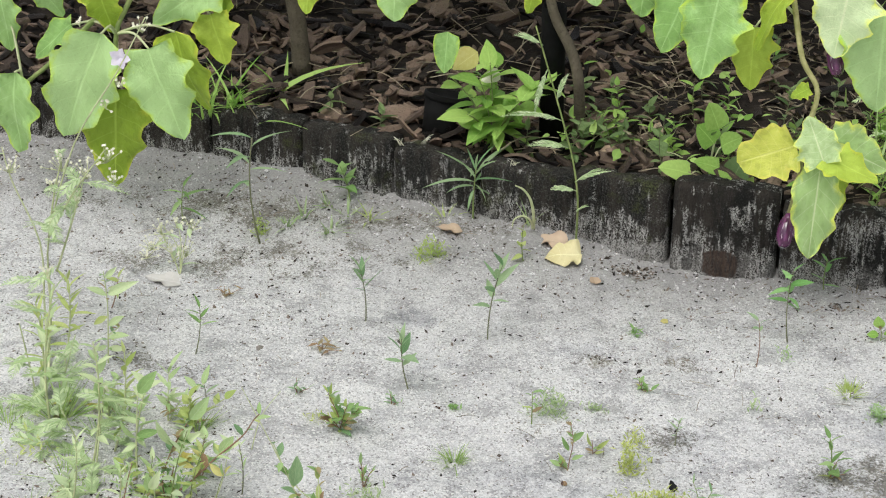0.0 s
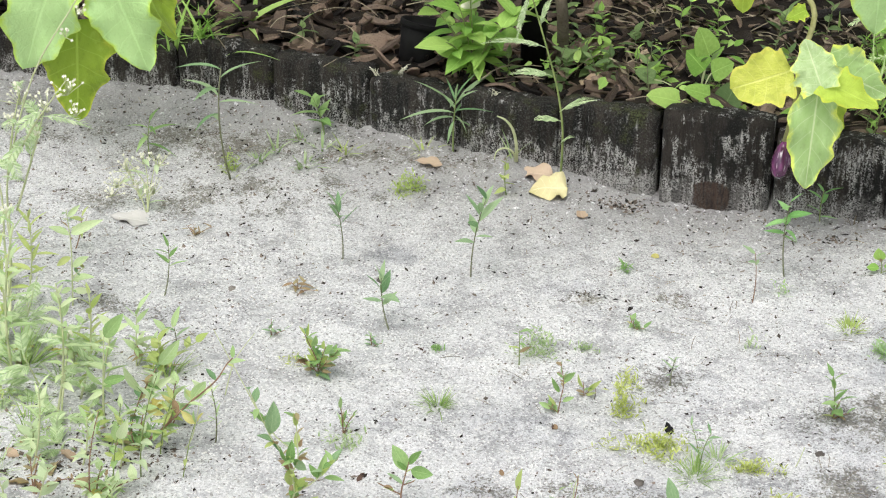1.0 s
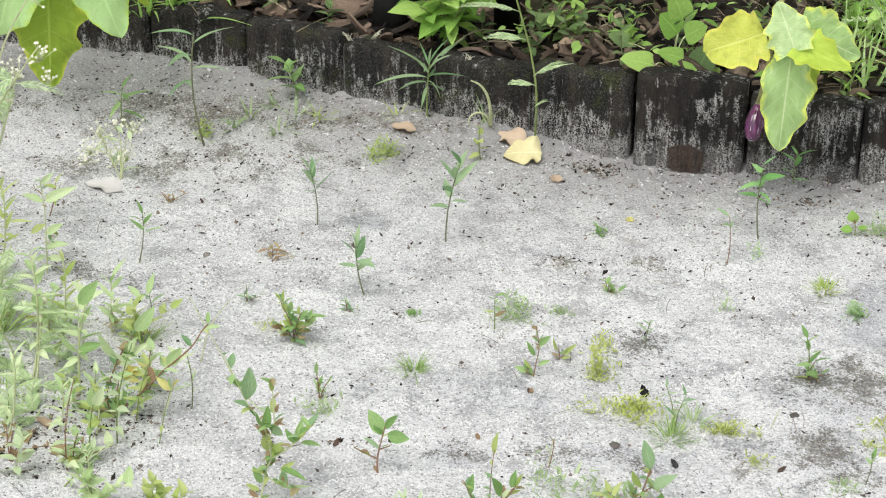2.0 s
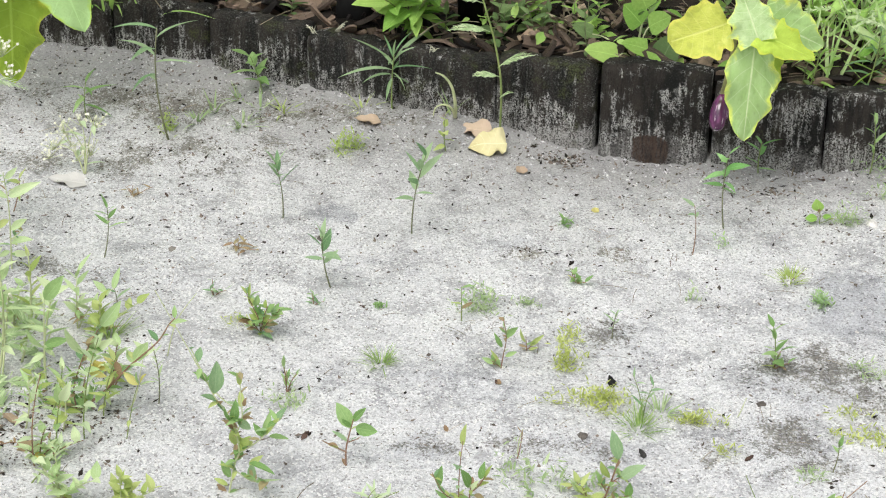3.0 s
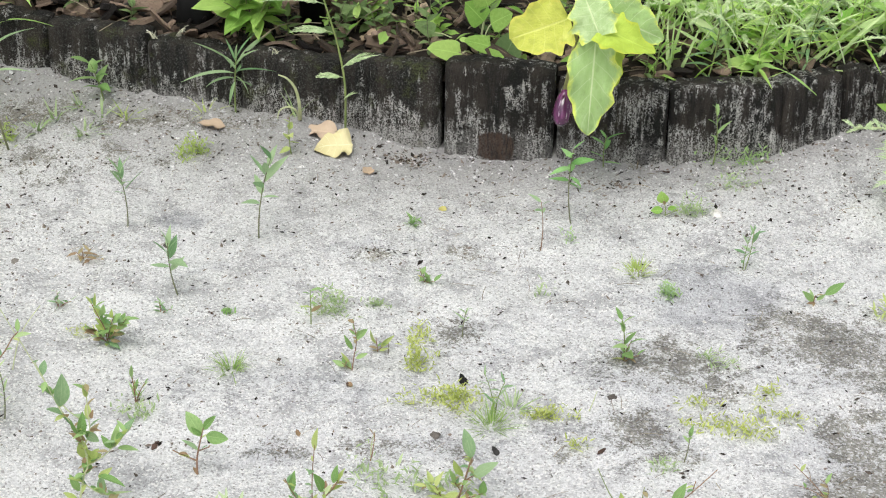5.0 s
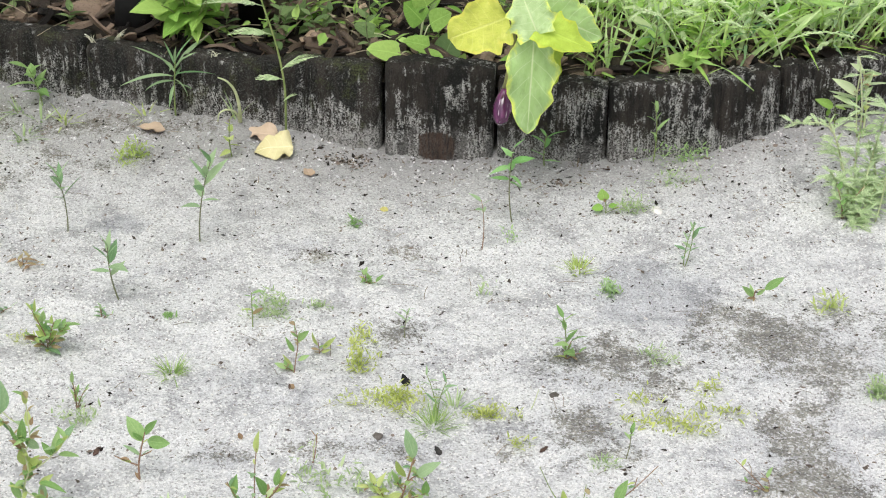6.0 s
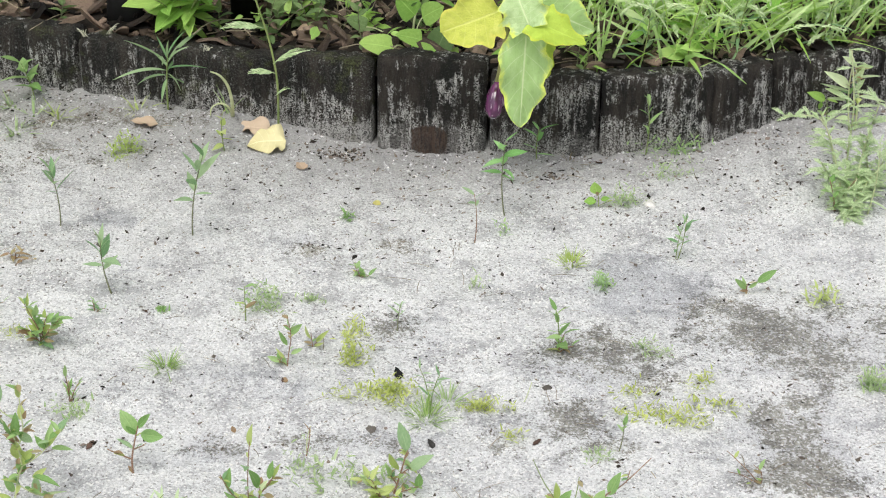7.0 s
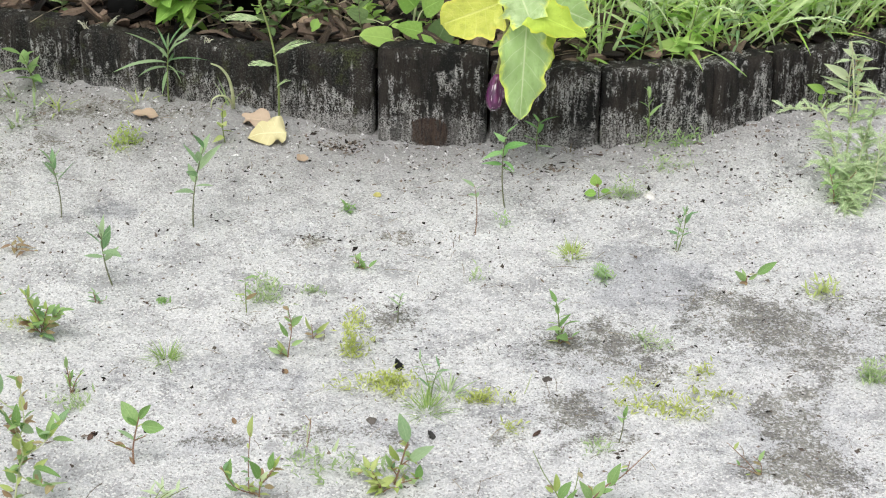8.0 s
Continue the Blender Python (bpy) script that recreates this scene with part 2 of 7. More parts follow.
PALE_GRIT = earthy("pale_grit", (0.42, 0.40, 0.37), (0.85, 0.83, 0.79), 80, True, 0.8, (1, 1, 1), 0.8)
STRAW = earthy("dry_straw", (0.16, 0.13, 0.085), (0.47, 0.40, 0.29), 50, True, 0.85, (1, 1, 1), 0.7)
EGG_LEAF = leaf_material("aubergine_leaf", (0.30, 0.54, 0.15), (0.50, 0.73, 0.31), (0.52, 0.72, 0.09), 0.35, 0.34, 0.2)
EGG_LIME = leaf_material("lime_aubergine_leaf", (0.34, 0.50, 0.05), (0.54, 0.70, 0.10), (0.64, 0.70, 0.08), 0.3, 0.42, 0.3)
EGG_PALE = leaf_material("pale_aubergine_leaf", (0.40, 0.60, 0.22), (0.66, 0.80, 0.46), (0.80, 0.88, 0.16), 0.45, 0.36, 0.2)
EGG_YELLOW = leaf_material("yellowing_aubergine_leaf", (0.66, 0.72, 0.12), (0.93, 0.90, 0.26), (0.82, 0.80, 0.15), 0.35, 0.42, 0.25)
WEED = leaf_material("weed_leaf", (0.22, 0.40, 0.12), (0.45, 0.64, 0.27), None, 0.3, 0.55)
WEED_COOL = leaf_material("grey_green_weed_leaf", (0.20, 0.38, 0.17), (0.44, 0.59, 0.33), None, 0.3, 0.55)
WEED_PALE = leaf_material("pale_weed_leaf", (0.46, 0.64, 0.28), (0.78, 0.88, 0.55), None, 0.3, 0.55, 0.35)
WEED_LIME = leaf_material("lime_weed_leaf", (0.42, 0.54, 0.15), (0.62, 0.70, 0.28), None, 0.25, 0.55)
WEED_RED = leaf_material("reddish_weed_leaf", (0.38, 0.25, 0.15), (0.48, 0.42, 0.22), None, 0.3, 0.55)
WEED_YELLOW = leaf_material("yellow_weed_leaf", (0.66, 0.60, 0.16), (0.80, 0.76, 0.34), None, 0.3, 0.55)
BED_LEAF = leaf_material("bed_plant_leaf", (0.26, 0.49, 0.09), (0.50, 0.72, 0.19), None, 0.35, 0.45, 0.32)
EMERALD = leaf_material("vivid_green_leaf", (0.18, 0.42, 0.11), (0.38, 0.64, 0.26), None, 0.3, 0.45, 0.3)
BROAD = leaf_material("broad_grass_blade", (0.42, 0.66, 0.20), (0.80, 0.94, 0.52), None, 0.3, 0.5, 0.42, 0.7, True)
BED_DULL = leaf_material("dull_bed_leaf", (0.15, 0.25, 0.09), (0.30, 0.42, 0.17), None, 0.3, 0.55)
GRASS = leaf_material("grass_blade", (0.42, 0.66, 0.13), (0.74, 0.90, 0.38), None, 0.2, 0.55, 0.45, 0.7, True)
THICKET = leaf_material("thicket_leaf", (0.28, 0.54, 0.10), (0.60, 0.84, 0.26), None, 0.2, 0.5, 0.42, 0.8, True)
SPIKE = leaf_material("grass_spike", (0.56, 0.72, 0.36), (0.82, 0.92, 0.62), None, 0.0, 0.6, 0.4, 0.6, True)
TUFT = leaf_material("sand_grass_blade", (0.27, 0.42, 0.12), (0.52, 0.66, 0.26), None, 0.2, 0.6, 0.4, 0.7, True)
SPRIG = leaf_material("pale_sand_sprig", (0.33, 0.46, 0.21), (0.56, 0.67, 0.38), None, 0.2, 0.6, 0.4, 0.7, True)
MOSS = leaf_material("mossy_sprig", (0.40, 0.47, 0.12), (0.68, 0.74, 0.27), None, 0.0, 0.7, 0.35, 0.75, True)
FERN = leaf_material("feathery_leaf", (0.43, 0.58, 0.29), (0.74, 0.85, 0.56), None, 0.2, 0.6, 0.42, 0.7, True)
STEM = plain("green_stem", (0.17, 0.24, 0.07), (0.28, 0.34, 0.12))
STEM_PALE = plain("pale_stem", (0.46, 0.52, 0.27), (0.62, 0.65, 0.40))
STEM_RED = plain("red_stem", (0.22, 0.12, 0.08), (0.33, 0.21, 0.13))
STEM_DARK = plain("dark_stem", (0.14, 0.15, 0.08), (0.23, 0.24, 0.13))
WOODY = plain("woody_stem", (0.27, 0.27, 0.10), (0.44, 0.42, 0.20), 60, 0.8)
TRUNK = earthy("brown_trunk_bark", (0.085, 0.072, 0.05), (0.25, 0.215, 0.16), 30)
FLOWER = plain("cream_flower", (0.62, 0.62, 0.46), (0.80, 0.79, 0.66), 90, 0.7)
LILAC = plain("lilac_petal", (0.62, 0.57, 0.68), (0.78, 0.74, 0.82), 60, 0.6)
BLACK = plain("black_plastic", (0.004, 0.004, 0.004), (0.009, 0.009, 0.009), 30, 0.85, 0.15, 0.1)
FALLEN_YELLOW = leaf_material("fallen_yellow_leaf", (0.60, 0.52, 0.25), (0.82, 0.76, 0.45), None, 0.5, 0.6, 0.15, 0.15)
FALLEN_TAN = leaf_material("fallen_tan_leaf", (0.50, 0.37, 0.26), (0.64, 0.50, 0.37), None, 0.2, 0.7, 0.1)
FALLEN_GREY = leaf_material("fallen_grey_leaf", (0.64, 0.62, 0.59), (0.77, 0.75, 0.72), None, 0.2, 0.7, 0.1)
CLOD = earthy("soil_clod_grey", (0.12, 0.105, 0.092), (0.34, 0.31, 0.275), 160)
SCRAP = earthy("brown_leaf_scrap", (0.09, 0.055, 0.042), (0.24, 0.155, 0.12), 80)
ROTTEN = earthy("rotten_black_leaf", (0.012, 0.012, 0.013), (0.07, 0.066, 0.062), 80)
STONE = plain("white_stone", (0.50, 0.48, 0.45), (0.82, 0.80, 0.76), 120, 0.8)


def fruit_material():
    m, nt, b = blank("purple_aubergine_skin", 0.14, 0.6)
    n = tex_noise(nt, coords(nt, "Object", (1, 1, 0.25)), 70, 3.0, 0.5)
    c = blend(nt, step(nt, n, 0.4, 0.7), (0.075, 0.008, 0.060), (0.26, 0.05, 0.20))
    # pale lilac streaks on the skin, with highlights painted into them
    c = blend(nt, step(nt, tex_noise(nt, coords(nt, "Object", (1, 1, 0.15)), 160, 3.0, 0.6), 0.58, 0.68), c, (0.60, 0.38, 0.54))
    nt.links.new(c, b.inputs["Base Color"])
    b.inputs["Coat Weight"].default_value = 0.8
    return m


AUBERGINE = fruit_material()

# ---------------------------------------------------------------- plan of the place
# -- plan --
EDGE_X = (-2.6, -1.9, -1.35, -1.13, -.96, -.76, -.55, -.37, -.19, 0, .2, .4, .6, .72, .8, .92, 1.05, 1.3, 2.2)
EDGE_Y = (.36, .30, .25, .235, .22, .18, .13, .07, .03, -.005, -.02, -.035, -.01, .045, .075, .13, .2, .32, .6)
FOOT_X = (-2.6, -.95, -.75, -.68, -.4, -.17, -.03, .1, .2, .4, .6, .68, .8, 1.3, 2.2)
FOOT_Z = (.04, .045, .05, .03, .033, .027, 0, -.015, 0, .004, .017, .035, .04, .045, .045)


def edge_y(x):
    return float(np.interp(x, EDGE_X, EDGE_Y))


def lay(x, y):
    """Height of the sand: level, banked up a little against the timber edging."""
    d = max(0.0, edge_y(x) - y)
    return float(np.interp(x, FOOT_X, FOOT_Z)) * math.exp(-(d / 0.16) ** 1.5)
# -- end of plan --


def bed_z(x, y):
    """Height of the soil in the bed behind the edging."""
    d = max(0.0, y - edge_y(x))
    return 0.122 + 0.05 * min(d, 1.5) + 0.012 * noise.noise((x * 4, y * 4, 3.0)) + 0.008 * noise.noise((x * 14, y * 14, 5.0))


def ground_z(x, y):
    near = max(0.0, 1.0 - max(abs(x) - 1.8, abs(y + 0.6) - 1.4, 0.0))
    r = 0.006 * noise.noise((x * 5, y * 5, 0)) + 0.0045 * noise.noise((x * 17, y * 17, 2)) + 0.003 * noise.noise((x * 48, y * 48, 4)) + 0.0022 * noise.noise((x * 110, y * 110, 7))
    d = edge_y(x) - y
    if -0.05 < d < 0.3:
        r += math.exp(-max(d, 0.0) / 0.07) * (0.007 * noise.noise((x * 30, y * 30, 12)) + 0.004 * noise.noise((x * 80, y * 80, 14)))
    return lay(x, y) + r * near - 0.002


# ---------------------------------------------------------------- mesh helpers
class Shape:
    """Gathers vertices, faces and leaf coordinates of one mesh."""

    def __init__(self):
        self.v, self.f, self.uv, self.n = [], [], [], 0

    def add(self, v, f, uv=None, m=None):
        v = np.asarray(v, float)
        if m is not None:
            a = np.array(m)
            v = v @ a[:3, :3].T + a[:3, 3]
        self.v.append(v)
        self.f += [tuple(i + self.n for i in q) for q in f]
        self.uv.append(np.full((len(v), 2), 0.3) if uv is None else uv)
        self.n += len(v)
        return self

    def mesh(self, name, material, smooth=True):
        me = bpy.data.meshes.new(name)
        v = np.concatenate(self.v)
        me.from_pydata(v.tolist(), [], self.f)
        uv = np.concatenate(self.uv)
        loops = np.empty(len(me.loops), np.int32)
        me.loops.foreach_get("vertex_index", loops)
        me.uv_layers.new(name="UVMap").data.foreach_set("uv", uv[loops].astype(np.float32).ravel())
        me.polygons.foreach_set("use_smooth", np.full(len(me.polygons), smooth))
        me.materials.append(material)
        return me


def part(name, shape, material, parent, label="", m=None, smooth=True):
    """One mesh under a thing or a part; shape is a Shape or a ready mesh."""
    me = shape.mesh(name, material, smooth) if isinstance(shape, Shape) else shape
    ob = new(name, me)
    ob.parent = parent
    if m is not None:
        ob.matrix_basis = m
    return tagged(ob, label)


def thing(name, x, y, z, label, category, group="", kind=""):
    ob = new(name)
    ob.empty_display_size = 0.02
    ob.location = (x, y, z)
    return tagged(ob, label, category, group, kind)


def tube(points, radii, sides=6):
    pts = [Vector(p) for p in points]
    v, f = [], []
    for i, p in enumerate(pts):
        d = (pts[min(i + 1, len(pts) - 1)] - pts[max(i - 1, 0)]).normalized()
        a = d.cross(Vector((0.3, 1, 0.1))).normalized()
        c = d.cross(a)
        r = radii[i] if isinstance(radii, (list, tuple)) else radii
        v += [p + r * (math.cos(2 * math.pi * k / sides) * a + math.sin(2 * math.pi * k / sides) * c) for k in range(sides)]
    for i in range(len(pts) - 1):
        for k in range(sides):
            a, c = i * sides + k, i * sides + (k + 1) % sides
            f.append((a, c, c + sides, a + sides))
    f += [tuple(range(sides))[::-1], tuple(range(len(v) - sides, len(v)))]
    return [tuple(p) for p in v], f


def arc(a, b, bow=(0, 0, 0), n=8):
    """Points on a bowed line from a to b."""
    a, b, bow = Vector(a), Vector(b), Vector(bow)
    return [a.lerp(b, i / n) + bow * (4 * (i / n) * (1 - i / n)) for i in range(n + 1)]


def taper(r0, r1, n):
    return [r0 + (r1 - r0) * i / (n - 1) for i in range(n)]


WIDTHS = {
    "toothed": lambda v: math.sin(math.pi * v ** 0.86) ** 0.85 * (1 + 0.06 * math.sin(v * 57)),
    "wavy": lambda v: math.sin(math.pi * min(1, v * 0.96 + 0.04) ** 0.74) ** 0.62 * (1 + 0.045 * math.sin(v * 19 + 0.6) + 0.025 * math.sin(v * 43)),
    "lance": lambda v: math.sin(math.pi * v ** 0.8) ** 0.9 * (1 - 0.25 * v),
    "ovate": lambda v: math.sin(math.pi * v ** 0.68) ** 0.95,
    "round": lambda v: math.sin(math.pi * min(1, v * 0.93 + 0.07) ** 0.80) ** 0.46,
    "blade": lambda v: min(1, v * 8 + 0.4) * (1 - v ** 2.2),
    "broad": lambda v: math.sin(math.pi * min(1, v * 0.93 + 0.07) ** 0.80) ** 0.42 * (1 + 0.09 * math.sin(v * 15 + 1.0)),
    "lobed": lambda v: math.sin(math.pi * min(1, v * 0.95 + 0.05) ** 0.70) ** 0.66 * (1 + 0.09 * math.sin(v * 20 + 0.6) + 0.04 * math.sin(v * 41)),
}


SLIM = {"toothed": 0.45, "lance": 0.26, "ovate": 0.48, "round": 0.95, "blade": 0.05, "lobed": 0.75, "wavy": 0.6, "broad": 0.85}


def leaf_grid(kind, nv=8, nu=4, fold=0.18, curl=0.15, wave=0.0, seed=0):
    """A leaf of length 1 along y and width 1, facing z, folded at its midrib and bent down at its tip."""
    rng = random.Random(seed)
    ph, tw = rng.uniform(0, 6), rng.uniform(-0.12, 0.12)
    v, uv, f = [], [], []
    for i in range(nv + 1):
        t = i / nv
        w = 0.5 * max(0.012, WIDTHS[kind](t)) if 0 < i < nv else 0.014
        for j in range(nu + 1):
            u = 2 * j / nu - 1
            x = u * w * (1 + (0.10 * math.sin(t * 21 + ph + (2 if u > 0 else 0)) * abs(u) if wave else 0))
            z = (fold * abs(u) * w + 3 * tw * u * w * t) * SLIM[kind] - curl * t * t
            z += wave * abs(u) ** 1.5 * math.sin(t * 13 + ph + (1.7 if u > 0 else 0)) + 0.4 * wave * math.sin(t * 7 + u * 3 + ph)
            y = t - (0.10 * abs(u) * math.sin(math.pi * t) if kind in ("lobed", "round", "broad") else 0) + (-0.09 * abs(u) if kind == "lobed" and i == 1 else 0)
            v.append((x, y, z))
            uv.append((u * 0.5 + 0.5, t))
    for i in range(nv):
        for j in range(nu):
            a = i * (nu + 1) + j
            f.append((a, a + 1, a + nu + 2, a + nu + 1))
    return np.array(v), f, np.array(uv)


GRIDS = {}


def grid_of(kind, variant):
    key = (kind, variant)
    if key not in GRIDS:
        big = kind in ("lobed", "broad", "wavy")
        GRIDS[key] = leaf_grid(kind, 22 if big else (18 if kind == "toothed" else 8), 10 if big else 4, 0.16 if big else (0.1 if kind == "round" else 0.32),
                               (0.05, 0.16, 0.30, 0.22)[variant % 4], 0.045 if big else 0.0, hash_of(kind) + variant)
    return GRIDS[key]


def hash_of(text):
    return sum(ord(c) * (i + 3) for i, c in enumerate(text)) % 997


LEAVES = {}


def leaf_mesh(kind, variant, material):
    key = (kind, variant, material.name)
    if key not in LEAVES:
        LEAVES[key] = Shape().add(*grid_of(kind, variant)).mesh("leaf", material)
    return LEAVES[key]


def leaf_pose(base, way, length, width, face=(0, 0, 1), roll=0.0):
    """Pose of a unit leaf that starts at base, runs along way and turns its upper side towards face."""
    y = Vector(way).normalized()
    z = Vector(face) - Vector(face).dot(y) * y
    z = z.normalized() if z.length > 1e-4 else y.orthogonal().normalized()
    z = Matrix.Rotation(radians(roll), 3, y) @ z
    x = y.cross(z)
    m = Matrix((x * width, y * length, z * length)).transposed().to_4x4()
    m.translation = Vector(base)
    return m


def polar(az, el):
    return Vector((math.cos(az) * math.cos(el), math.sin(az) * math.cos(el), math.sin(el)))


# ---------------------------------------------------------------- sand
def build_ground():
    far = [6, 12, 30, 90, 300, 1000, 3000]
    xs = np.concatenate([[-f for f in far[::-1]], np.arange(-4, -1.75, 0.15), np.arange(-1.75, 1.35, 0.0085), np.arange(1.4, 4, 0.15), far])
    ys = np.concatenate([[-f for f in far[::-1]], np.arange(-4, -1.45, 0.15), np.arange(-1.45, 0.36, 0.0085), np.arange(0.45, 4, 0.15), far])
    v = [(x, y, ground_z(x, y)) for y in ys for x in xs]
    nx = len(xs)
    f = [(j * nx + i, j * nx + i + 1, (j + 1) * nx + i + 1, (j + 1) * nx + i) for j in range(len(ys) - 1) for i in range(nx - 1)]
    me = Shape().add(v, f).mesh("ground", SAND)
    # crusts of algae, and damp marks: middle, half axes, strength
    crusts = ((0.627, -0.632, .10, .10, .9), (0.695, -0.693, .08, .09, .8), (0.641, -0.877, .05, .09, .95), (0.642, -1.000, .06, .07, .95),
              (0.327, -0.900, .045, .06, .9), (0.396, -0.708, .09, .08, .7), (0.450, -0.783, .06, .04, .7), (0.582, -0.566, .06, .05, .7),
              (-0.074, -0.410, .032, .025, .9), (0.068, -0.644, .05, .05, .55), (0.061, -0.393, .05, .03, .5), (-0.120, -0.636, .06, .03, .5),
              (0.788, -0.623, .06, .09, .6), (0.242, -0.953, .05, .03, .5), (0.019, -0.964, .10, .03, .45), (-0.173, -0.973, .06, .03, .5),
              (-0.806, -0.557, .08, .05, .6), (-0.846, 0.042, .25, .06, .75), (-0.461, 0.032, .2, .04, .6), (-0.869, -0.170, .2, .06, .55), (-0.652, -0.098, .2, .05, .5), (0.372, -0.960, .06, .04, .6))
    damps = ((0.649, -0.663, .15, .13, .75), (0.643, -0.933, .10, .14, .75), (0.379, -0.741, .12, .10, .7), (0.327, -0.907, .08, .08, .7), (0.783, -0.656, .08, .12, .6), (-0.131, -0.813, .14, .06, .6), (0.078, -0.660, .10, .08, .55), (-0.800, -0.575, .12, .06, .6), (0.065, -0.961, .12, .04, .6), (-0.163, -0.987, .05, .04, .7), (-0.104, -0.383, .08, .04, .6),
             (-0.407, -0.310, .048, .035, .9), (0.456, -0.503, .11, .10, 1.0), (-0.339, -0.461, .05, .03, .5), (0.032, -0.727, .08, .06, .4), (0.249, -0.911, .05, .05, .5),
             (0.526, -0.620, .06, .05, .5), (-0.290, -0.836, .06, .05, .4))
    for name, marks in (("crust", crusts), ("damp", damps)):
        a = np.zeros(len(v))
        p = np.array(v)
        wob = np.array([noise.noise((x * 13 + y * 9, y * 15 - x * 8, 9.4)) + 0.8 * noise.noise((x * 29 - y * 17, y * 31 + x * 15, 1.3)) if abs(x) < 2 and abs(y) < 2 else 0.0 for x, y, _ in v])
        for cx, cy, rx, ry, s in marks:
            d = ((p[:, 0] - cx) / rx) ** 2 + ((p[:, 1] - cy) / ry) ** 2
            a = np.maximum(a, s * np.clip(1.3 * np.exp(-0.75 * d) - 0.14 + 0.5 * wob * np.exp(-0.25 * d), 0, 1))
        me.attributes.new(name, "FLOAT", "POINT").data.foreach_set("value", a.astype(np.float32))
    def soil_shade_at(x, y):
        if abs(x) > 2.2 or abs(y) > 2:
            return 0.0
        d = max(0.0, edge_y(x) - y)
        # short falloff: soil at the foot; long one: dimmer light near the bed, painted
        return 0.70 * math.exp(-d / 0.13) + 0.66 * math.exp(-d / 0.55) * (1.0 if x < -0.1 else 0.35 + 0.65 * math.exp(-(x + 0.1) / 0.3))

    soil_shade = [soil_shade_at(x, y) for x, y, _ in v]
    me.attributes.new("soil_shade", "FLOAT", "POINT").data.foreach_set("value", np.array(soil_shade, np.float32))
    return tagged(new("ground", me), "pale grey-white sandy ground with algae stains and dark litter", "sand", kind="structure")


build_ground()


# ---------------------------------------------------------------- timber edging and bed
def sleeper(parent, xa, xb, top, lean, seed, gap, wood):
    """A short upright piece of old sleeper between two places of the edging line, sunk into the sand."""
    rng = random.Random(seed)
    a, b = Vector((xa, edge_y(xa), 0)), Vector((xb, edge_y(xb), 0))
    along = (b - a).normalized()
    back = Vector((-along.y, along.x, 0))
    w, deep, low = (b - a).length - gap, 0.052, -0.14
    nx, nz, nd = 22, 30, 4
    off = rng.uniform(0, 50)
    cracks = [(rng.uniform(0.1, 0.9), rng.uniform(0.004, 0.009), rng.uniform(0.3, 1.0)) for _ in range(5)]

    def wear(u, z):
        h = 0.004 * noise.noise((u * 18 + off, z * 3, off)) + 0.0028 * noise.noise((u * 60 + off, z * 7, off)) + 0.002 * noise.noise((u * 40, z * 50 + off, off))
        for cu, cw, ch in cracks:
            if z > top * (1 - ch):
                h -= 0.006 * max(0.0, 1 - abs(u - cu - 0.02 * noise.noise((z * 20, off, cu))) / (cw / w * 0.6))
        return h

    v, f = [], []
    crown = lambda u: top + 0.006 * noise.noise((u * 5 + off, 1, 2)) + 0.003 * noise.noise((u * 22 + off, 4, 2)) - 0.006 * (abs(2 * u - 1) ** 8)
    rows = [low + (top - low) * k / nz for k in range(nz + 1)]
    for k, z in enumerate(rows):
        for i in range(nx + 1):
            u = i / nx
            zz = z if z < 0 else z * crown(u) / top
            r = 0.006 * max(0, (z - top + 0.012) / 0.012) ** 2 + 0.006 * max(0, abs(2 * u - 1) - 0.9) / 0.1
            p = a + along * (0.002 + u * w) + back * (r - wear(u, z) + lean * z)
            v.append((p.x, p.y, zz))
    for j in range(1, nd + 1):
        for i in range(nx + 1):
            u = i / nx
            p = a + along * (0.002 + u * w) + back * (0.008 + (deep - 0.008) * j / nd + lean * top)
            v.append((p.x, p.y, crown(u) + 0.0035 * noise.noise((u * 20 + off, j * 0.8, 7)) - (0.004 if j == nd else 0)))
    for i in range(nx + 1):
        u = i / nx
        p = a + along * (0.002 + u * w) + back * deep
        v.append((p.x, p.y, low))
    n = nx + 1
    total = len(v) // n
    for k in range(total - 1):
        for i in range(nx):
            f.append((k * n + i, k * n + i + 1, (k + 1) * n + i + 1, (k + 1) * n + i))
    f.append(tuple(k * n for k in range(total)))
    f.append(tuple(k * n + nx for k in range(total))[::-1])
    mid = a
    s = Shape().add(np.array(v) - np.array(mid), f)
    part("timber_piece", s, wood, parent, m=Matrix.Translation(mid))


edging = thing("timber_edging", 0, 0, 0, "low edging of short dark weathered timber pieces set upright", "garden edging", kind="structure")
SEAMS = (-2.3, -2.1, -1.9, -1.7, -1.5, -1.33, -1.14, -.955, -.752, -.553, -.37, -.185, .004, .204, .400, .598, .712, .765, .91, 1.07, 1.25, 1.45, 1.65)
TOPS = (.145, .147, .143, .146, .144, .146, .145, .147, .144, .138, .143, .152, .166, .147, .149, .150, .152, .149, .153, .175, .17, .17)
for i, top in enumerate(TOPS):
    sleeper(edging, SEAMS[i], SEAMS[i + 1], top, (0.02, -0.03, 0.0, 0.035)[i % 4], 40 + i, {11: 0.013, 12: 0.008, 13: 0.006, 9: 0.007}.get(i, 0.004), TIMBER_GREY if i < 9 else (TIMBER_MOSSY if i < 12 else (TIMBER_ROTTEN if i == 12 else (TIMBER if i == 13 else TIMBER_STREAKED))))


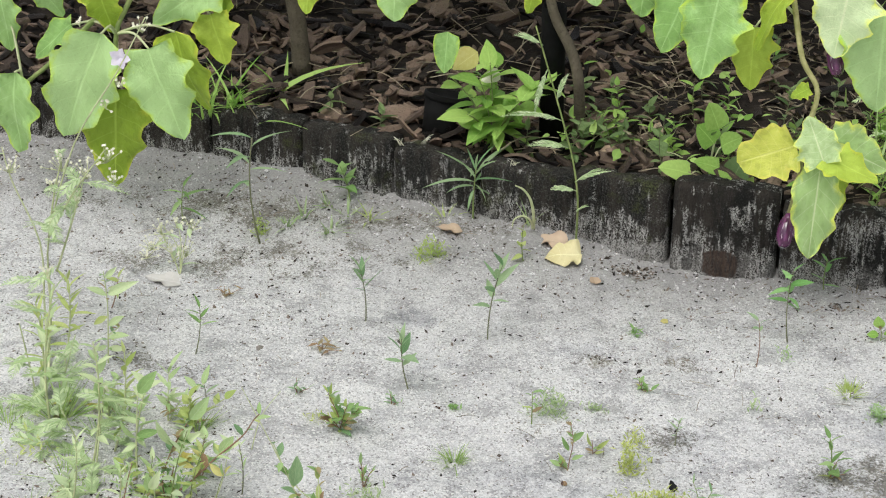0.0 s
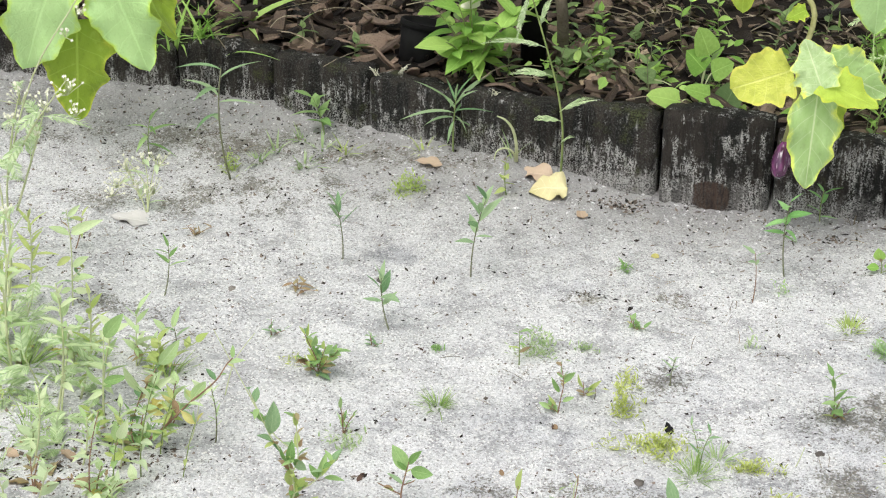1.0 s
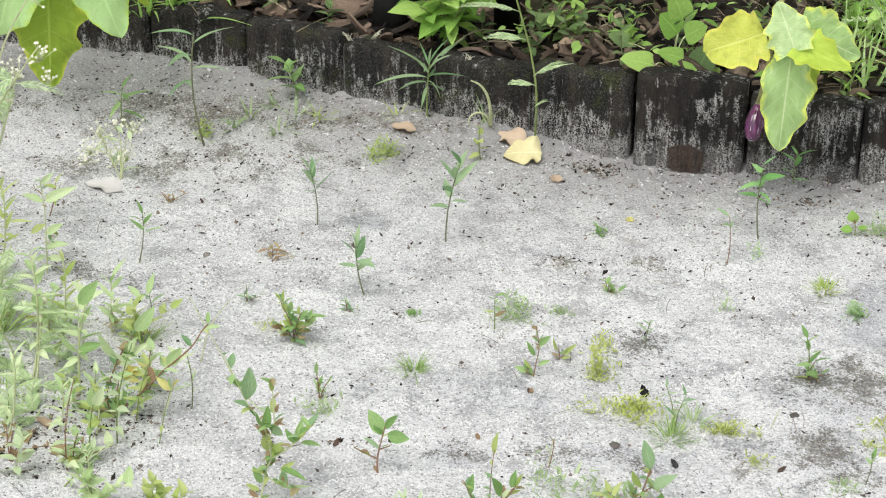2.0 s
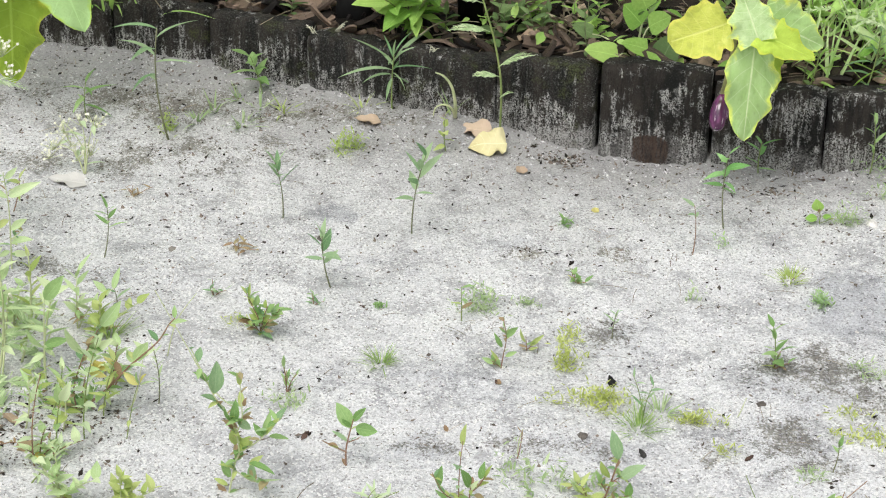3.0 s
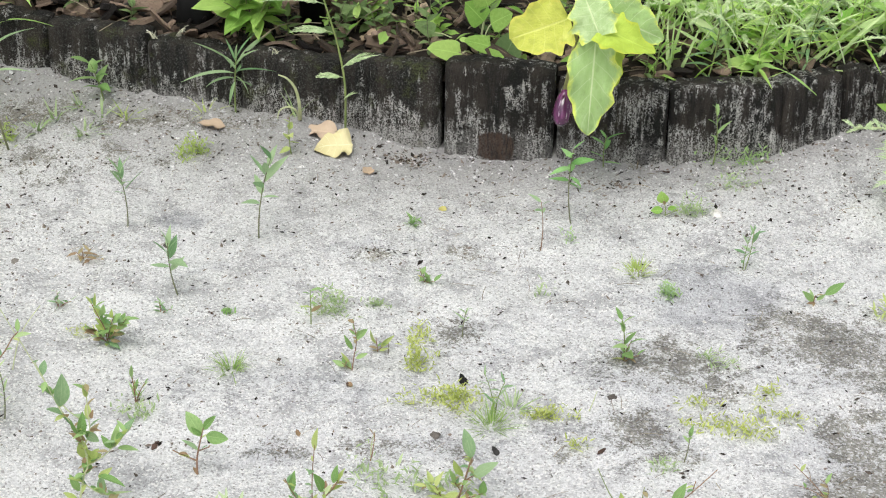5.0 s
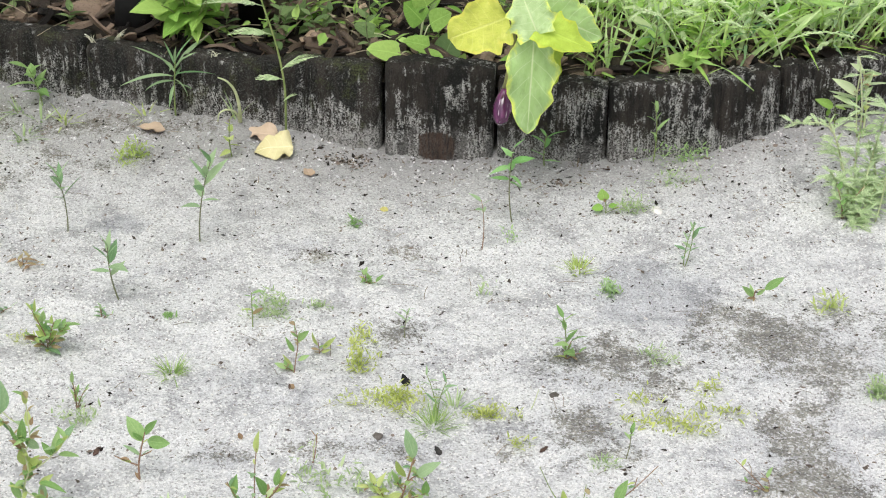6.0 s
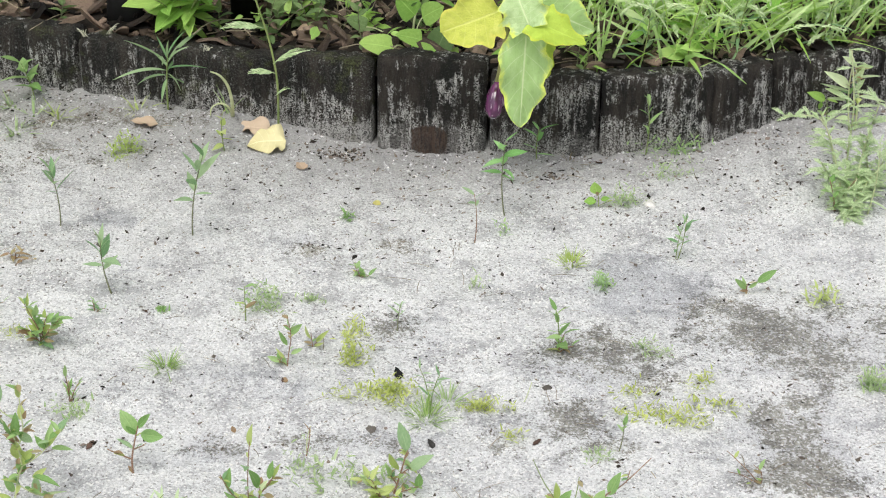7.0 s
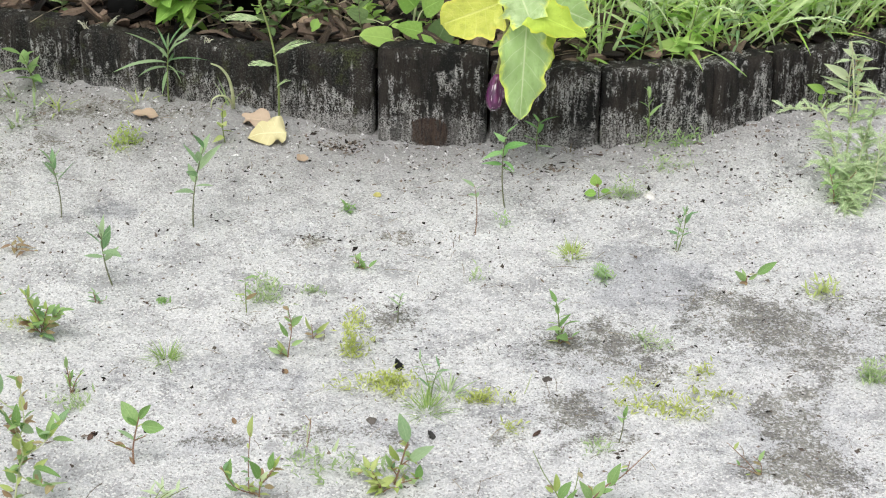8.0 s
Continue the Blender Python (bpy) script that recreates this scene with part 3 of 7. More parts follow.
def build_bed():
    xs = np.arange(-2.4, 2.0, 0.03)
    depth = np.concatenate([np.arange(0.035, 1.2, 0.03), np.arange(1.2, 3.3, 0.1)])
    v, f = [], []
    for j, d in enumerate(depth):
        for x in xs:
            y = edge_y(x) + d
            v.append((x, y, bed_z(x, y) if 0 < j < len(depth) - 1 else (bed_z(x, y) - 0.01 if j == 0 else 0.0)))
    n = len(xs)
    for j in range(len(depth) - 1):
        for i in range(n - 1):
            f.append((j * n + i, j * n + i + 1, (j + 1) * n + i + 1, (j + 1) * n + i))
    return tagged(new("garden_bed", Shape().add(v, f).mesh("garden_bed", SOIL)), "raised bed of dark soil covered with bark mulch", "garden bed", kind="structure")


bed = build_bed()


def chip(rng, length, width):
    """A bent, ragged piece of bark."""
    nv, nu = 5, 3
    bend, cup, ph = rng.uniform(-0.25, 0.3), rng.uniform(0.05, 0.4), rng.uniform(0, 6)
    th = rng.uniform(0.05, 0.15) * length
    v, f = [], []
    for side in (1, -1):
        for i in range(nv + 1):
            t = i / nv - 0.5
            w = width * (0.5 - 0.2 * abs(2 * t) ** 3 + 0.07 * math.sin(t * 7 + ph)) * rng.uniform(0.88, 1.1)
            for j in range(nu + 1):
                u = 2 * j / nu - 1
                jag = 0.09 * width * math.sin(u * 7 + ph) * abs(2 * t) ** 2
                v.append((t * length + jag, u * w, -bend * length * t * t * 2 + cup * w * (1 - u * u) + side * th / 2))
    n = (nv + 1) * (nu + 1)
    for i in range(nv):
        for j in range(nu):
            a = i * (nu + 1) + j
            f.append((a, a + nu + 1, a + nu + 2, a + 1))
            f.append((n + a, n + a + 1, n + a + nu + 2, n + a + nu + 1))
    rim = [j for j in range(nu + 1)] + [i * (nu + 1) + nu for i in range(1, nv + 1)] + [nv * (nu + 1) + j for j in range(nu - 1, -1, -1)] + [i * (nu + 1) for i in range(nv - 1, 0, -1)]
    for k in range(len(rim)):
        a, c = rim[k], rim[(k + 1) % len(rim)]
        f.append((a, c, n + c, n + a))
    return v, f


def build_mulch():
    rng = random.Random(5)
    s = Shape()
    for _ in range(8200):
        x = rng.uniform(-1.7, 1.5)
        d = 0.05 + 1.9 * rng.random() ** 1.25
        y = edge_y(x) + d
        if x > -0.1 and rng.random() < 0.12:
            continue
        L = (0.014 + 0.075 * rng.random() ** 1.9) * (1.0 if x < -0.1 else 0.75)
        m = Matrix.Translation((x, y, bed_z(x, y) + rng.uniform(-0.004, 0.028))) @ Euler((rng.gauss(0, 0.5), rng.gauss(0, 0.4), rng.gauss(0, 1.2))).to_matrix().to_4x4()
        s.add(*chip(rng, L, L * rng.uniform(0.18, 0.48)), None, m)
    tagged(new("bark_mulch", s.mesh("bark_mulch", BARK, False)), "layer of small brown bark chips on the soil", "mulch", kind="stuff")
    shapes = [Shape().add(*chip(rng, 1.0, rng.uniform(0.2, 0.45))).mesh("bark_chip", BARK_PIECE, False) for _ in range(9)]
    for k in range(240):
        x = rng.uniform(-1.35, 0.55) if k < 200 else rng.uniform(0.3, 1.1)
        y = edge_y(x) + 0.06 + 1.1 * rng.random() ** 1.2
        L = 0.03 + 0.085 * rng.random() ** 1.9
        m = Matrix.Translation((x, y, bed_z(x, y) + rng.uniform(0.008, 0.032))) @ Euler((rng.gauss(0, 0.4), rng.gauss(0, 0.3), rng.gauss(0, 0.8))).to_matrix().to_4x4() @ Matrix.Diagonal((L, L * rng.uniform(0.6, 1.1), L * 0.6, 1))
        part("bark_chip", rng.choice(shapes), BARK_PIECE, bed, m=m)


build_mulch()

# ---------------------------------------------------------------- makers of plants
def on_bed(x, y):
    return y > edge_y(x) + 0.03


def surface_z(x, y):
    return bed_z(x, y) - 0.004 if on_bed(x, y) else ground_z(x, y) - 0.002


def weed(x, y, dx, h, n=7, kind="lance", ll=0.03, lw=0.3, lo=0.35, el=(55, 10), leaf=None, stem=None, r=0.0012, seed=0,
         name="weed_seedling", label="slender green weed seedling growing in the sand", bow=0.045, dy=0.0, droop=0.0, group="weeds in the sand"):
    """An upright weed: a stem from the soil at (x, y) to a tip dx aside and h up, with leaves in a spiral."""
    rng = random.Random(seed * 7 + int((x + 3) * 1000))
    leaf, stem = leaf or WEED, stem or STEM
    root = thing(name, x, y, surface_z(x, y), label, "weed", group)
    b = h * bow * rng.choice((-1, 1))
    pts = arc((0, 0, -0.006), (dx, dy, h), (b, b * 0.4, 0), 7)
    part("stem", Shape().add(*tube(pts, taper(r, r * 0.5, 8), 5)), stem, root)
    az = rng.uniform(0, 6.28)
    for i in range(n):
        f = lo + (1 - lo) * (i + 0.6 * rng.random()) / max(1, n - 0.4)
        f = min(f, 0.999)
        k = f * 7
        p = pts[int(k)].lerp(pts[int(k) + 1], k - int(k))
        az += 2.4 + rng.uniform(-0.4, 0.4)
        e = radians(el[1] + (el[0] - el[1]) * (f - lo) / max(0.01, 1 - lo) + rng.uniform(-14, 14))
        L = 0.86 * ll * rng.uniform(0.6, 1.15) * (0.75 + 0.35 * math.sin(math.pi * (f - lo) / max(0.01, 1 - lo) * 0.8 + 0.4))
        m = leaf_pose(p, polar(az, e), L, L * lw * rng.uniform(0.85, 1.2), roll=rng.uniform(-25, 25))
        part("leaf", leaf_mesh(kind, rng.randrange(4) if not droop else 2, leaf), leaf, root, m=m)
    return root


def branched(x, y, dx, h, limbs, n=6, kind="ovate", ll=0.035, lw=0.5, leaf=None, stem=None, seed=0, r=0.0018,
             name="branched_weed", label="bushy broad-leaved green weed growing in the sand", spread=0.5, dy=0.0, el=(45, 0)):
    """A weed of several stems from one root."""
    rng = random.Random(seed * 13 + int((x + 3) * 1000))
    leaf, stem = leaf or WEED, stem or STEM
    root = thing(name, x, y, surface_z(x, y), label, "weed", "weeds in the sand")
    for k in range(limbs):
        q = k / max(1, limbs - 1) - 0.5 if limbs > 1 else 0.0
        hh = h * (1.0 if k == 0 else rng.uniform(0.45, 0.85))
        tip = (dx * hh / h + (q * 2 * spread * h if k else 0), (rng.uniform(-0.7, 0.7) * spread * h if k else dy), hh)
        pts = arc((0, 0, -0.006), tip, (-tip[0] * 0.15, -tip[1] * 0.15, 0.06 * h), 7)
        part("stem", Shape().add(*tube(pts, taper(r, r * 0.5, 8), 5)), stem, root)
        az = rng.uniform(0, 6.28)
        for i in range(n):
            f = 0.25 + 0.745 * (i + 0.5 * rng.random()) / max(1, n - 0.5)
            kk = min(f, 0.999) * 7
            p = pts[int(kk)].lerp(pts[int(kk) + 1], kk - int(kk))
            az += 2.4 + rng.uniform(-0.4, 0.4)
            e = radians(el[1] + (el[0] - el[1]) * f + rng.uniform(-15, 15))
            L = 0.74 * ll * rng.uniform(0.45, 1.2)
            old = leaf in (WEED, WEED_LIME, WEED_PALE) and f < 0.55 and rng.random() < 0.34
            tint = rng.choice((WEED_RED, WEED_RED, WEED_YELLOW, WEED_LIME)) if old else leaf
            part("leaf", leaf_mesh(kind, rng.randrange(4), tint), tint, root, m=leaf_pose(p, polar(az, e), L, L * lw * rng.uniform(0.85, 1.2), roll=rng.uniform(-30, 30)))
    return root


def drawn_weed(name, label, x, y, stem, r, stems, leaves):
    """A weed of known habit: stems as lines of (aside, up) from its root, leaves as (aside, up) of foot and tip, width and kind of leaf."""
    rng = random.Random(int((x + 3) * 1000) + len(leaves))
    root = thing(name, x, y, surface_z(x, y), label, "weed", "weeds in the sand")
    for k, line in enumerate(stems):
        pts = [(x + a, y, root.location.z + max(u, -0.004) - (0.004 if k == i == 0 else 0.0)) for i, (a, u) in enumerate(line)]
        stalk(root, pts, r if k == 0 else 0.7 * r, 0.45 * r, stem, "stem", 6)
    for a, u, b, v, w, leaf in leaves:
        n = math.hypot(b - a, v - u)
        deep = n * rng.uniform(-0.55, 0.25)
        tip = Vector((b, deep, max(v - 0.45 * deep, 0.002)))
        foot = Vector((a, 0, max(u, 0.001)))
        tip = foot.lerp(tip, 0.9)
        long = (tip - foot).length
        part("leaf", leaf_mesh("toothed", rng.randrange(4), leaf), leaf, root,
             m=leaf_pose(foot, tip - foot, long, n * w * rng.uniform(0.74, 0.94), (rng.uniform(-0.6, 0.6), -0.7, 0.7), rng.uniform(-25, 25)))
    # small young and withered leaves along the stems
    for line in stems:
        for _ in range(3 * len(line) + 3 if len(leaves) > 12 else (2 * len(line) + 2 if len(leaves) > 5 else 2)):
            k = rng.uniform(0, len(line) - 1.01)
            (a, u), (b, v) = line[int(k)], line[int(k) + 1]
            f = k - int(k)
            L = rng.uniform(0.012, 0.026) if len(leaves) > 12 else rng.uniform(0.008, 0.018)
            leaf = rng.choice((WEED_LIME, WEED, WEED_RED, WEED_COOL))
            part("leaf", leaf_mesh("toothed", rng.randrange(4), leaf), leaf, root,
                 m=leaf_pose((a + (b - a) * f, 0, max(0.002, u + (v - u) * f)), polar(rng.uniform(0, 6.28), radians(rng.uniform(0, 60))), L, L * rng.uniform(0.3, 0.5)))
    return root


def tuft(x, y, rad, h, n=26, leaf=None, width=0.0028, lean=0.7, seed=0, name="grass_tuft", label="small tuft of fine green grass in the sand", category="grass"):
    """A tuft of bent blades."""
    rng = random.Random(seed + int((x + 3) * 1000))
    s = Shape()
    for _ in range(n):
        a, d = rng.uniform(0, 6.28), rad * 0.35 * rng.random()
        e = radians(rng.uniform(90 - 75 * lean, 85))
        L = 0.85 * h * rng.uniform(0.4, 1.2)
        g = leaf_grid("blade", 5, 2, 0.4, rng.uniform(0.1, 0.55), 0, rng.randrange(9999))
        s.add(*g, leaf_pose((math.cos(a) * d, math.sin(a) * d, -0.003), polar(a + rng.uniform(-0.6, 0.6), e), L, 0.75 * width * rng.uniform(0.7, 1.4), roll=rng.uniform(-20, 20)))
    root = thing(name, x, y, surface_z(x, y), label, category, "grass tufts in the sand")
    tagged(part("blade_clump", s, leaf or TUFT, root), kind="stuff")
    return root


def moss(x, y, rx, ry, n=130, h=0.016, leaf=None, seed=0, size=0.009, label="low yellow-green mat of moss-like sprigs on sand"):
    """A creeping mat of tiny sprigs."""
    rng = random.Random(seed + int((x + 3) * 1000))
    s = Shape()
    hubs = [(rng.gauss(0, 0.5), rng.gauss(0, 0.5)) for _ in range(7)]
    for _ in range(int(n * 1.5)):
        hx, hy = rng.choice(hubs)
        px, py = rx * (hx + rng.gauss(0, 0.28)), ry * (hy + rng.gauss(0, 0.28))
        z = surface_z(x + px, y + py) - surface_z(x, y)
        g = leaf_grid("lance", 3, 2, 0.3, 0.2, 0, rng.randrange(9999))
        L = 0.75 * size * rng.uniform(0.5, 1.5)
        s.add(*g, leaf_pose((px, py, z + h * rng.random() ** 2), polar(rng.uniform(0, 6.28), radians(rng.uniform(5, 75))), L, L * 0.28))
    root = thing("moss_patch", x, y, surface_z(x, y), label, "moss", "moss patches on the sand")
    tagged(part("sprig_mat", s, leaf or MOSS, root), kind="stuff")
    return root


def feather(p, way, length, width, rng, s, pairs=12):
    """A feathery leaf: narrow leaflets in pairs along a thin rib."""
    pairs = int(pairs * 1.4)
    y = Vector(way).normalized()
    side = y.cross(Vector((0, -0.4, 1))).normalized()
    up = side.cross(y)
    end = Vector(p) + y * length - Vector((0, 0, 0.18 * length))
    pts = arc(p, end, up * 0.1 * length, 6)
    s.add(*tube(pts, taper(0.0011, 0.0004, 7), 4))
    for i in range(pairs):
        f = 0.15 + 0.84 * i / pairs
        q = pts[int(f * 6)].lerp(pts[int(f * 6) + 1], f * 6 - int(f * 6))
        L = width * math.sin(math.pi * (0.2 + 0.75 * f)) * rng.uniform(0.8, 1.2)
        for sg in (-1, 1):
            s.add(*leaf_grid("lance", 3, 2, 0.3, 0.15, 0, 1), leaf_pose(q, side * sg + y * 1.5, L * 1.15, L * 0.26, up))


def fallen_leaf(x, y, length, width, turn, material, kind, label, lift=0.004, tilt=(0.1, 0.1), curl=0.12, wave=0.03):
    g = leaf_grid(kind, 14, 6, 0.25, curl, wave, int(x * 1000) % 97)
    v = g[0] * (width, length, length) - np.array((0, length / 2, 0))
    s = Shape()
    s.add(v, g[1], g[2])
    s.add(v - np.array((0, 0, 0.0012)), [q[::-1] for q in g[1]], g[2])
    ob = new("fallen_leaf", s.mesh("fallen_leaf", material))
    ob.matrix_basis = Matrix.Translation((x, y, ground_z(x, y) + lift)) @ Euler((tilt[0], tilt[1], radians(turn))).to_matrix().to_4x4()
    return tagged(ob, label, "leaf")


def lump(x, y, size, material, name, label, category, flat=0.6, seed=0, dz=0.3):
    rng = random.Random(seed)
    bm = bmesh.new()
    bmesh.ops.create_icosphere(bm, subdivisions=2, radius=1)
    off = rng.uniform(0, 99)
    for v in bm.verts:
        v.co *= 1 + 0.45 * noise.noise(v.co * 1.3 + Vector((off, 0, 0))) + 0.2 * noise.noise(v.co * 3.1 + Vector((0, off, 0)))
        v.co.z *= flat
        v.co *= size
    me = bpy.data.meshes.new(name)
    bm.to_mesh(me)
    bm.free()
    me.materials.append(material)
    ob = new(name, me)
    ob.location = (x, y, surface_z(x, y) + size * flat * dz)
    ob.rotation_euler = (0, 0, rng.uniform(0, 6))
    return tagged(ob, label, category)


def big_leaf(parent, p, q, width, material, roll=0, face=(0.0, -0.8, 0.6), variant=0, kind="lobed"):
    """A leaf from its foot p to its tip q (places in the world) under a plant that stands at parent."""
    o = parent.location
    p, q = Vector(p) - o, Vector(q) - o
    part("leaf", leaf_mesh(kind, variant, material), material, parent, m=leaf_pose(p, q - p, (q - p).length, width, face, roll))
    return p


def stalk(parent, pts, r0, r1, material, name="stem", sides=7):
    o = parent.location
    pts = [Vector(p) - o for p in pts]
    fine = []
    for i in range(len(pts) - 1):
        a, b = pts[max(i - 1, 0)], pts[min(i + 2, len(pts) - 1)]
        for k in range(4):
            t = k / 4
            p0, p1, p2, p3 = a, pts[i], pts[i + 1], b
            fine.append(0.5 * (2 * p1 + (p2 - p0) * t + (2 * p0 - 5 * p1 + 4 * p2 - p3) * t * t + (3 * p1 - p0 - 3 * p2 + p3) * t ** 3))
    fine.append(pts[-1])
    return part(name, Shape().add(*tube(fine, taper(r0, r1, len(fine)), sides)), material, parent)


def lathe(profile, sides=16):
    v, f = [], []
    for r, z in profile:
        v += [(r * math.cos(2 * math.pi * k / sides), r * math.sin(2 * math.pi * k / sides), z) for k in range(sides)]
    for i in range(len(profile) - 1):
        for k in range(sides):
            a, c = i * sides + k, i * sides + (k + 1) % sides
            f.append((a, c, c + sides, a + sides))
    f += [tuple(range(sides))[::-1], tuple(range(len(v) - sides, len(v)))]
    return v, f


def aubergine(parent, p, q, r):
    """A hanging fruit from its stalk end p to its blossom end q, with a lobed calyx."""
    o = parent.location
    p, q = Vector(p) - o, Vector(q) - o
    L = (q - p).length
    prof = [(r * max(0.02, math.sin(math.pi * min(1, (t * 0.93 + 0.05))) ** 0.42 * (0.72 + 0.3 * t)), -L * t) for t in [i / 18 for i in range(19)]]
    turn = Vector((0, 0, -1)).rotation_difference(q - p).to_matrix().to_4x4()
    fruit = part("fruit", Shape().add(*lathe(prof)), AUBERGINE, parent, "glossy purple aubergine fruit", Matrix.Translation(p) @ turn)
    s = Shape()
    for k in range(5):
        a = k * 2 * math.pi / 5
        s.add(*leaf_grid("ovate", 4, 2, -0.2, 0.5, 0, k), leaf_pose((0, 0, 0.004), (math.cos(a), math.sin(a), -1.1), r * 1.6, r * 0.9, (math.cos(a), math.sin(a), 1)))
    s.add(*tube([(0, 0, 0.02), (0, 0, 0.0)], [0.003, 0.006]))
    part("calyx", s, WOODY, fruit)
    part("blossom_scar", Shape().add(*lathe([(0.0042, -L * 0.995), (0.0036, -L * 1.008), (0.001, -L * 1.01)], 10)), LILAC, fruit)
    return fruit


# ---------------------------------------------------------------- aubergine plants
rng = random.Random(11)
left_foot = (-0.812, 0.419, 0.190)
left_plant = thing("aubergine_plant", left_foot[0], left_foot[1], left_foot[2] - 0.01, "tall leafy aubergine plant with broad lime-edged leaves", "plant", "aubergine plants")
stalk(left_plant, [(left_foot[0], left_foot[1], left_foot[2] - 0.03), (left_foot[0] - 0.01, left_foot[1] - 0.01, 0.32), (left_foot[0] - 0.06, left_foot[1] - 0.06, 0.52), (-1.0, 0.30, 0.68)], 0.021, 0.010, TRUNK, "trunk")
hub = (-1.002, 0.020, 0.483)
stalk(left_plant, [(-1.0, 0.30, 0.68), (-1.05, 0.15, 0.62), hub], 0.009, 0.006, WOODY, "branch")
knot = (-1.044, -0.020, 0.378)
stalk(left_plant, [hub, (-1.026, 0.000, 0.428), knot, (-1.051, -0.020, 0.276)], 0.006, 0.004, STEM, "branch")
side = (-1.248, 0.000, 0.253)
stalk(left_plant, [hub, (-1.137, 0.030, 0.354), (-1.195, 0.020, 0.296), side], 0.006, 0.004, STEM, "branch")
for a, b, w, mat, roll, var, off in (
        ((-1.050, -0.080, 0.398), (-1.144, -0.100, 0.186), 0.135, EGG_LEAF, -8, 1, 0),
        ((-0.964, -0.070, 0.372), (-0.906, -0.090, 0.197), 0.122, EGG_LEAF, 10, 1, 0),
        ((-0.926, -0.030, 0.394), (-0.895, -0.030, 0.222), 0.105, EGG_LIME, 24, 2, 0),
        ((-1.048, -0.030, 0.271), (-1.060, -0.050, 0.069), 0.125, EGG_LIME, -12, 1, 0),
        ((-0.858, -0.020, 0.430), (-0.834, -0.020, 0.331), 0.088, EGG_LIME, 15, 0, 0),
        ((-1.254, -0.020, 0.285), (-1.274, -0.030, 0.113), 0.105, EGG_LEAF, 10, 3, 0),
        ((-1.277, 0.000, 0.432), (-1.272, 0.000, 0.313), 0.06, EGG_LEAF, 0, 1, 0),
        ((-1.160, 0.050, 0.364), (-1.246, 0.040, 0.301), 0.06, EGG_LEAF, 20, 1, 0),
        ((-1.072, -0.030, 0.478), (-1.046, -0.040, 0.382), 0.075, EGG_LIME, 0, 2, 0),
        ((-0.830, -0.020, 0.507), (-0.968, -0.050, 0.411), 0.09, EGG_LEAF, -20, 1, 0),
        ((-0.836, 0.000, 0.495), (-0.841, -0.020, 0.412), 0.065, EGG_LIME, 10, 0, 0),
        ((-1.206, 0.000, 0.470), (-1.166, 0.020, 0.378), 0.06, EGG_LEAF, 10, 2, 0)):
    big_leaf(left_plant, a, b, w, mat, roll, (0.05, -0.8, 0.6), var, "wavy" if w in (0.135, 0.105) else "lobed")
    near = min((hub, knot, side), key=lambda s: (Vector(s) - Vector(a)).length)
    stalk(left_plant, [near, (Vector(near) + Vector(a)) / 2 + Vector((0, 0.01, 0.012)), a], 0.003, 0.0022, STEM_PALE, "petiole", 5)
petal = Vector((-1.008, -0.100, 0.362)) - left_plant.location
s = Shape()
for k in range(5):
    a = k * 2 * math.pi / 5
    s.add(*leaf_grid("round", 5, 2, 0.15, 0.2, 0, k), leaf_pose(petal, (math.cos(a), -0.5, math.sin(a)), 0.022, 0.018, (0, -1, 0.3)))
part("flower", s, LILAC, left_plant, "pale lilac star flower")

foot = (-0.207, 0.269, 0.140)
right_plant = thing("aubergine_plant", foot[0], foot[1], foot[2] - 0.01, "aubergine plant with drooping branch, purple fruits and yellowing leaf", "plant", "aubergine plants")
stalk(right_plant, [(foot[0], foot[1], foot[2] - 0.03), (-0.197, 0.170, 0.263), (-0.213, 0.180, 0.332), (-0.252, 0.180, 0.413), (-0.275, 0.180, 0.532)], 0.012, 0.009, TRUNK, "trunk")
crown = (-0.275, 0.180, 0.532)
arm = (0.184, -0.050, 0.599)
stalk(right_plant, [crown, (-0.072, 0.080, 0.677), arm], 0.009, 0.007, WOODY, "branch")
node = (0.231, -0.140, 0.324)
stalk(right_plant, [arm, (0.200, -0.080, 0.530), (0.219, -0.110, 0.456), (0.249, -0.130, 0.405), node, (0.231, -0.130, 0.263), (0.219, -0.095, 0.166)], 0.0055, 0.004, WOODY, "branch")
fork = (0.260, -0.160, 0.299)
stalk(right_plant, [node, (0.250, -0.150, 0.311), fork], 0.0035, 0.003, STEM_PALE, "petiole")
stalk(right_plant, [(0.228, -0.140, 0.305), (0.220, -0.150, 0.316)], 0.003, 0.0025, STEM_PALE, "petiole")
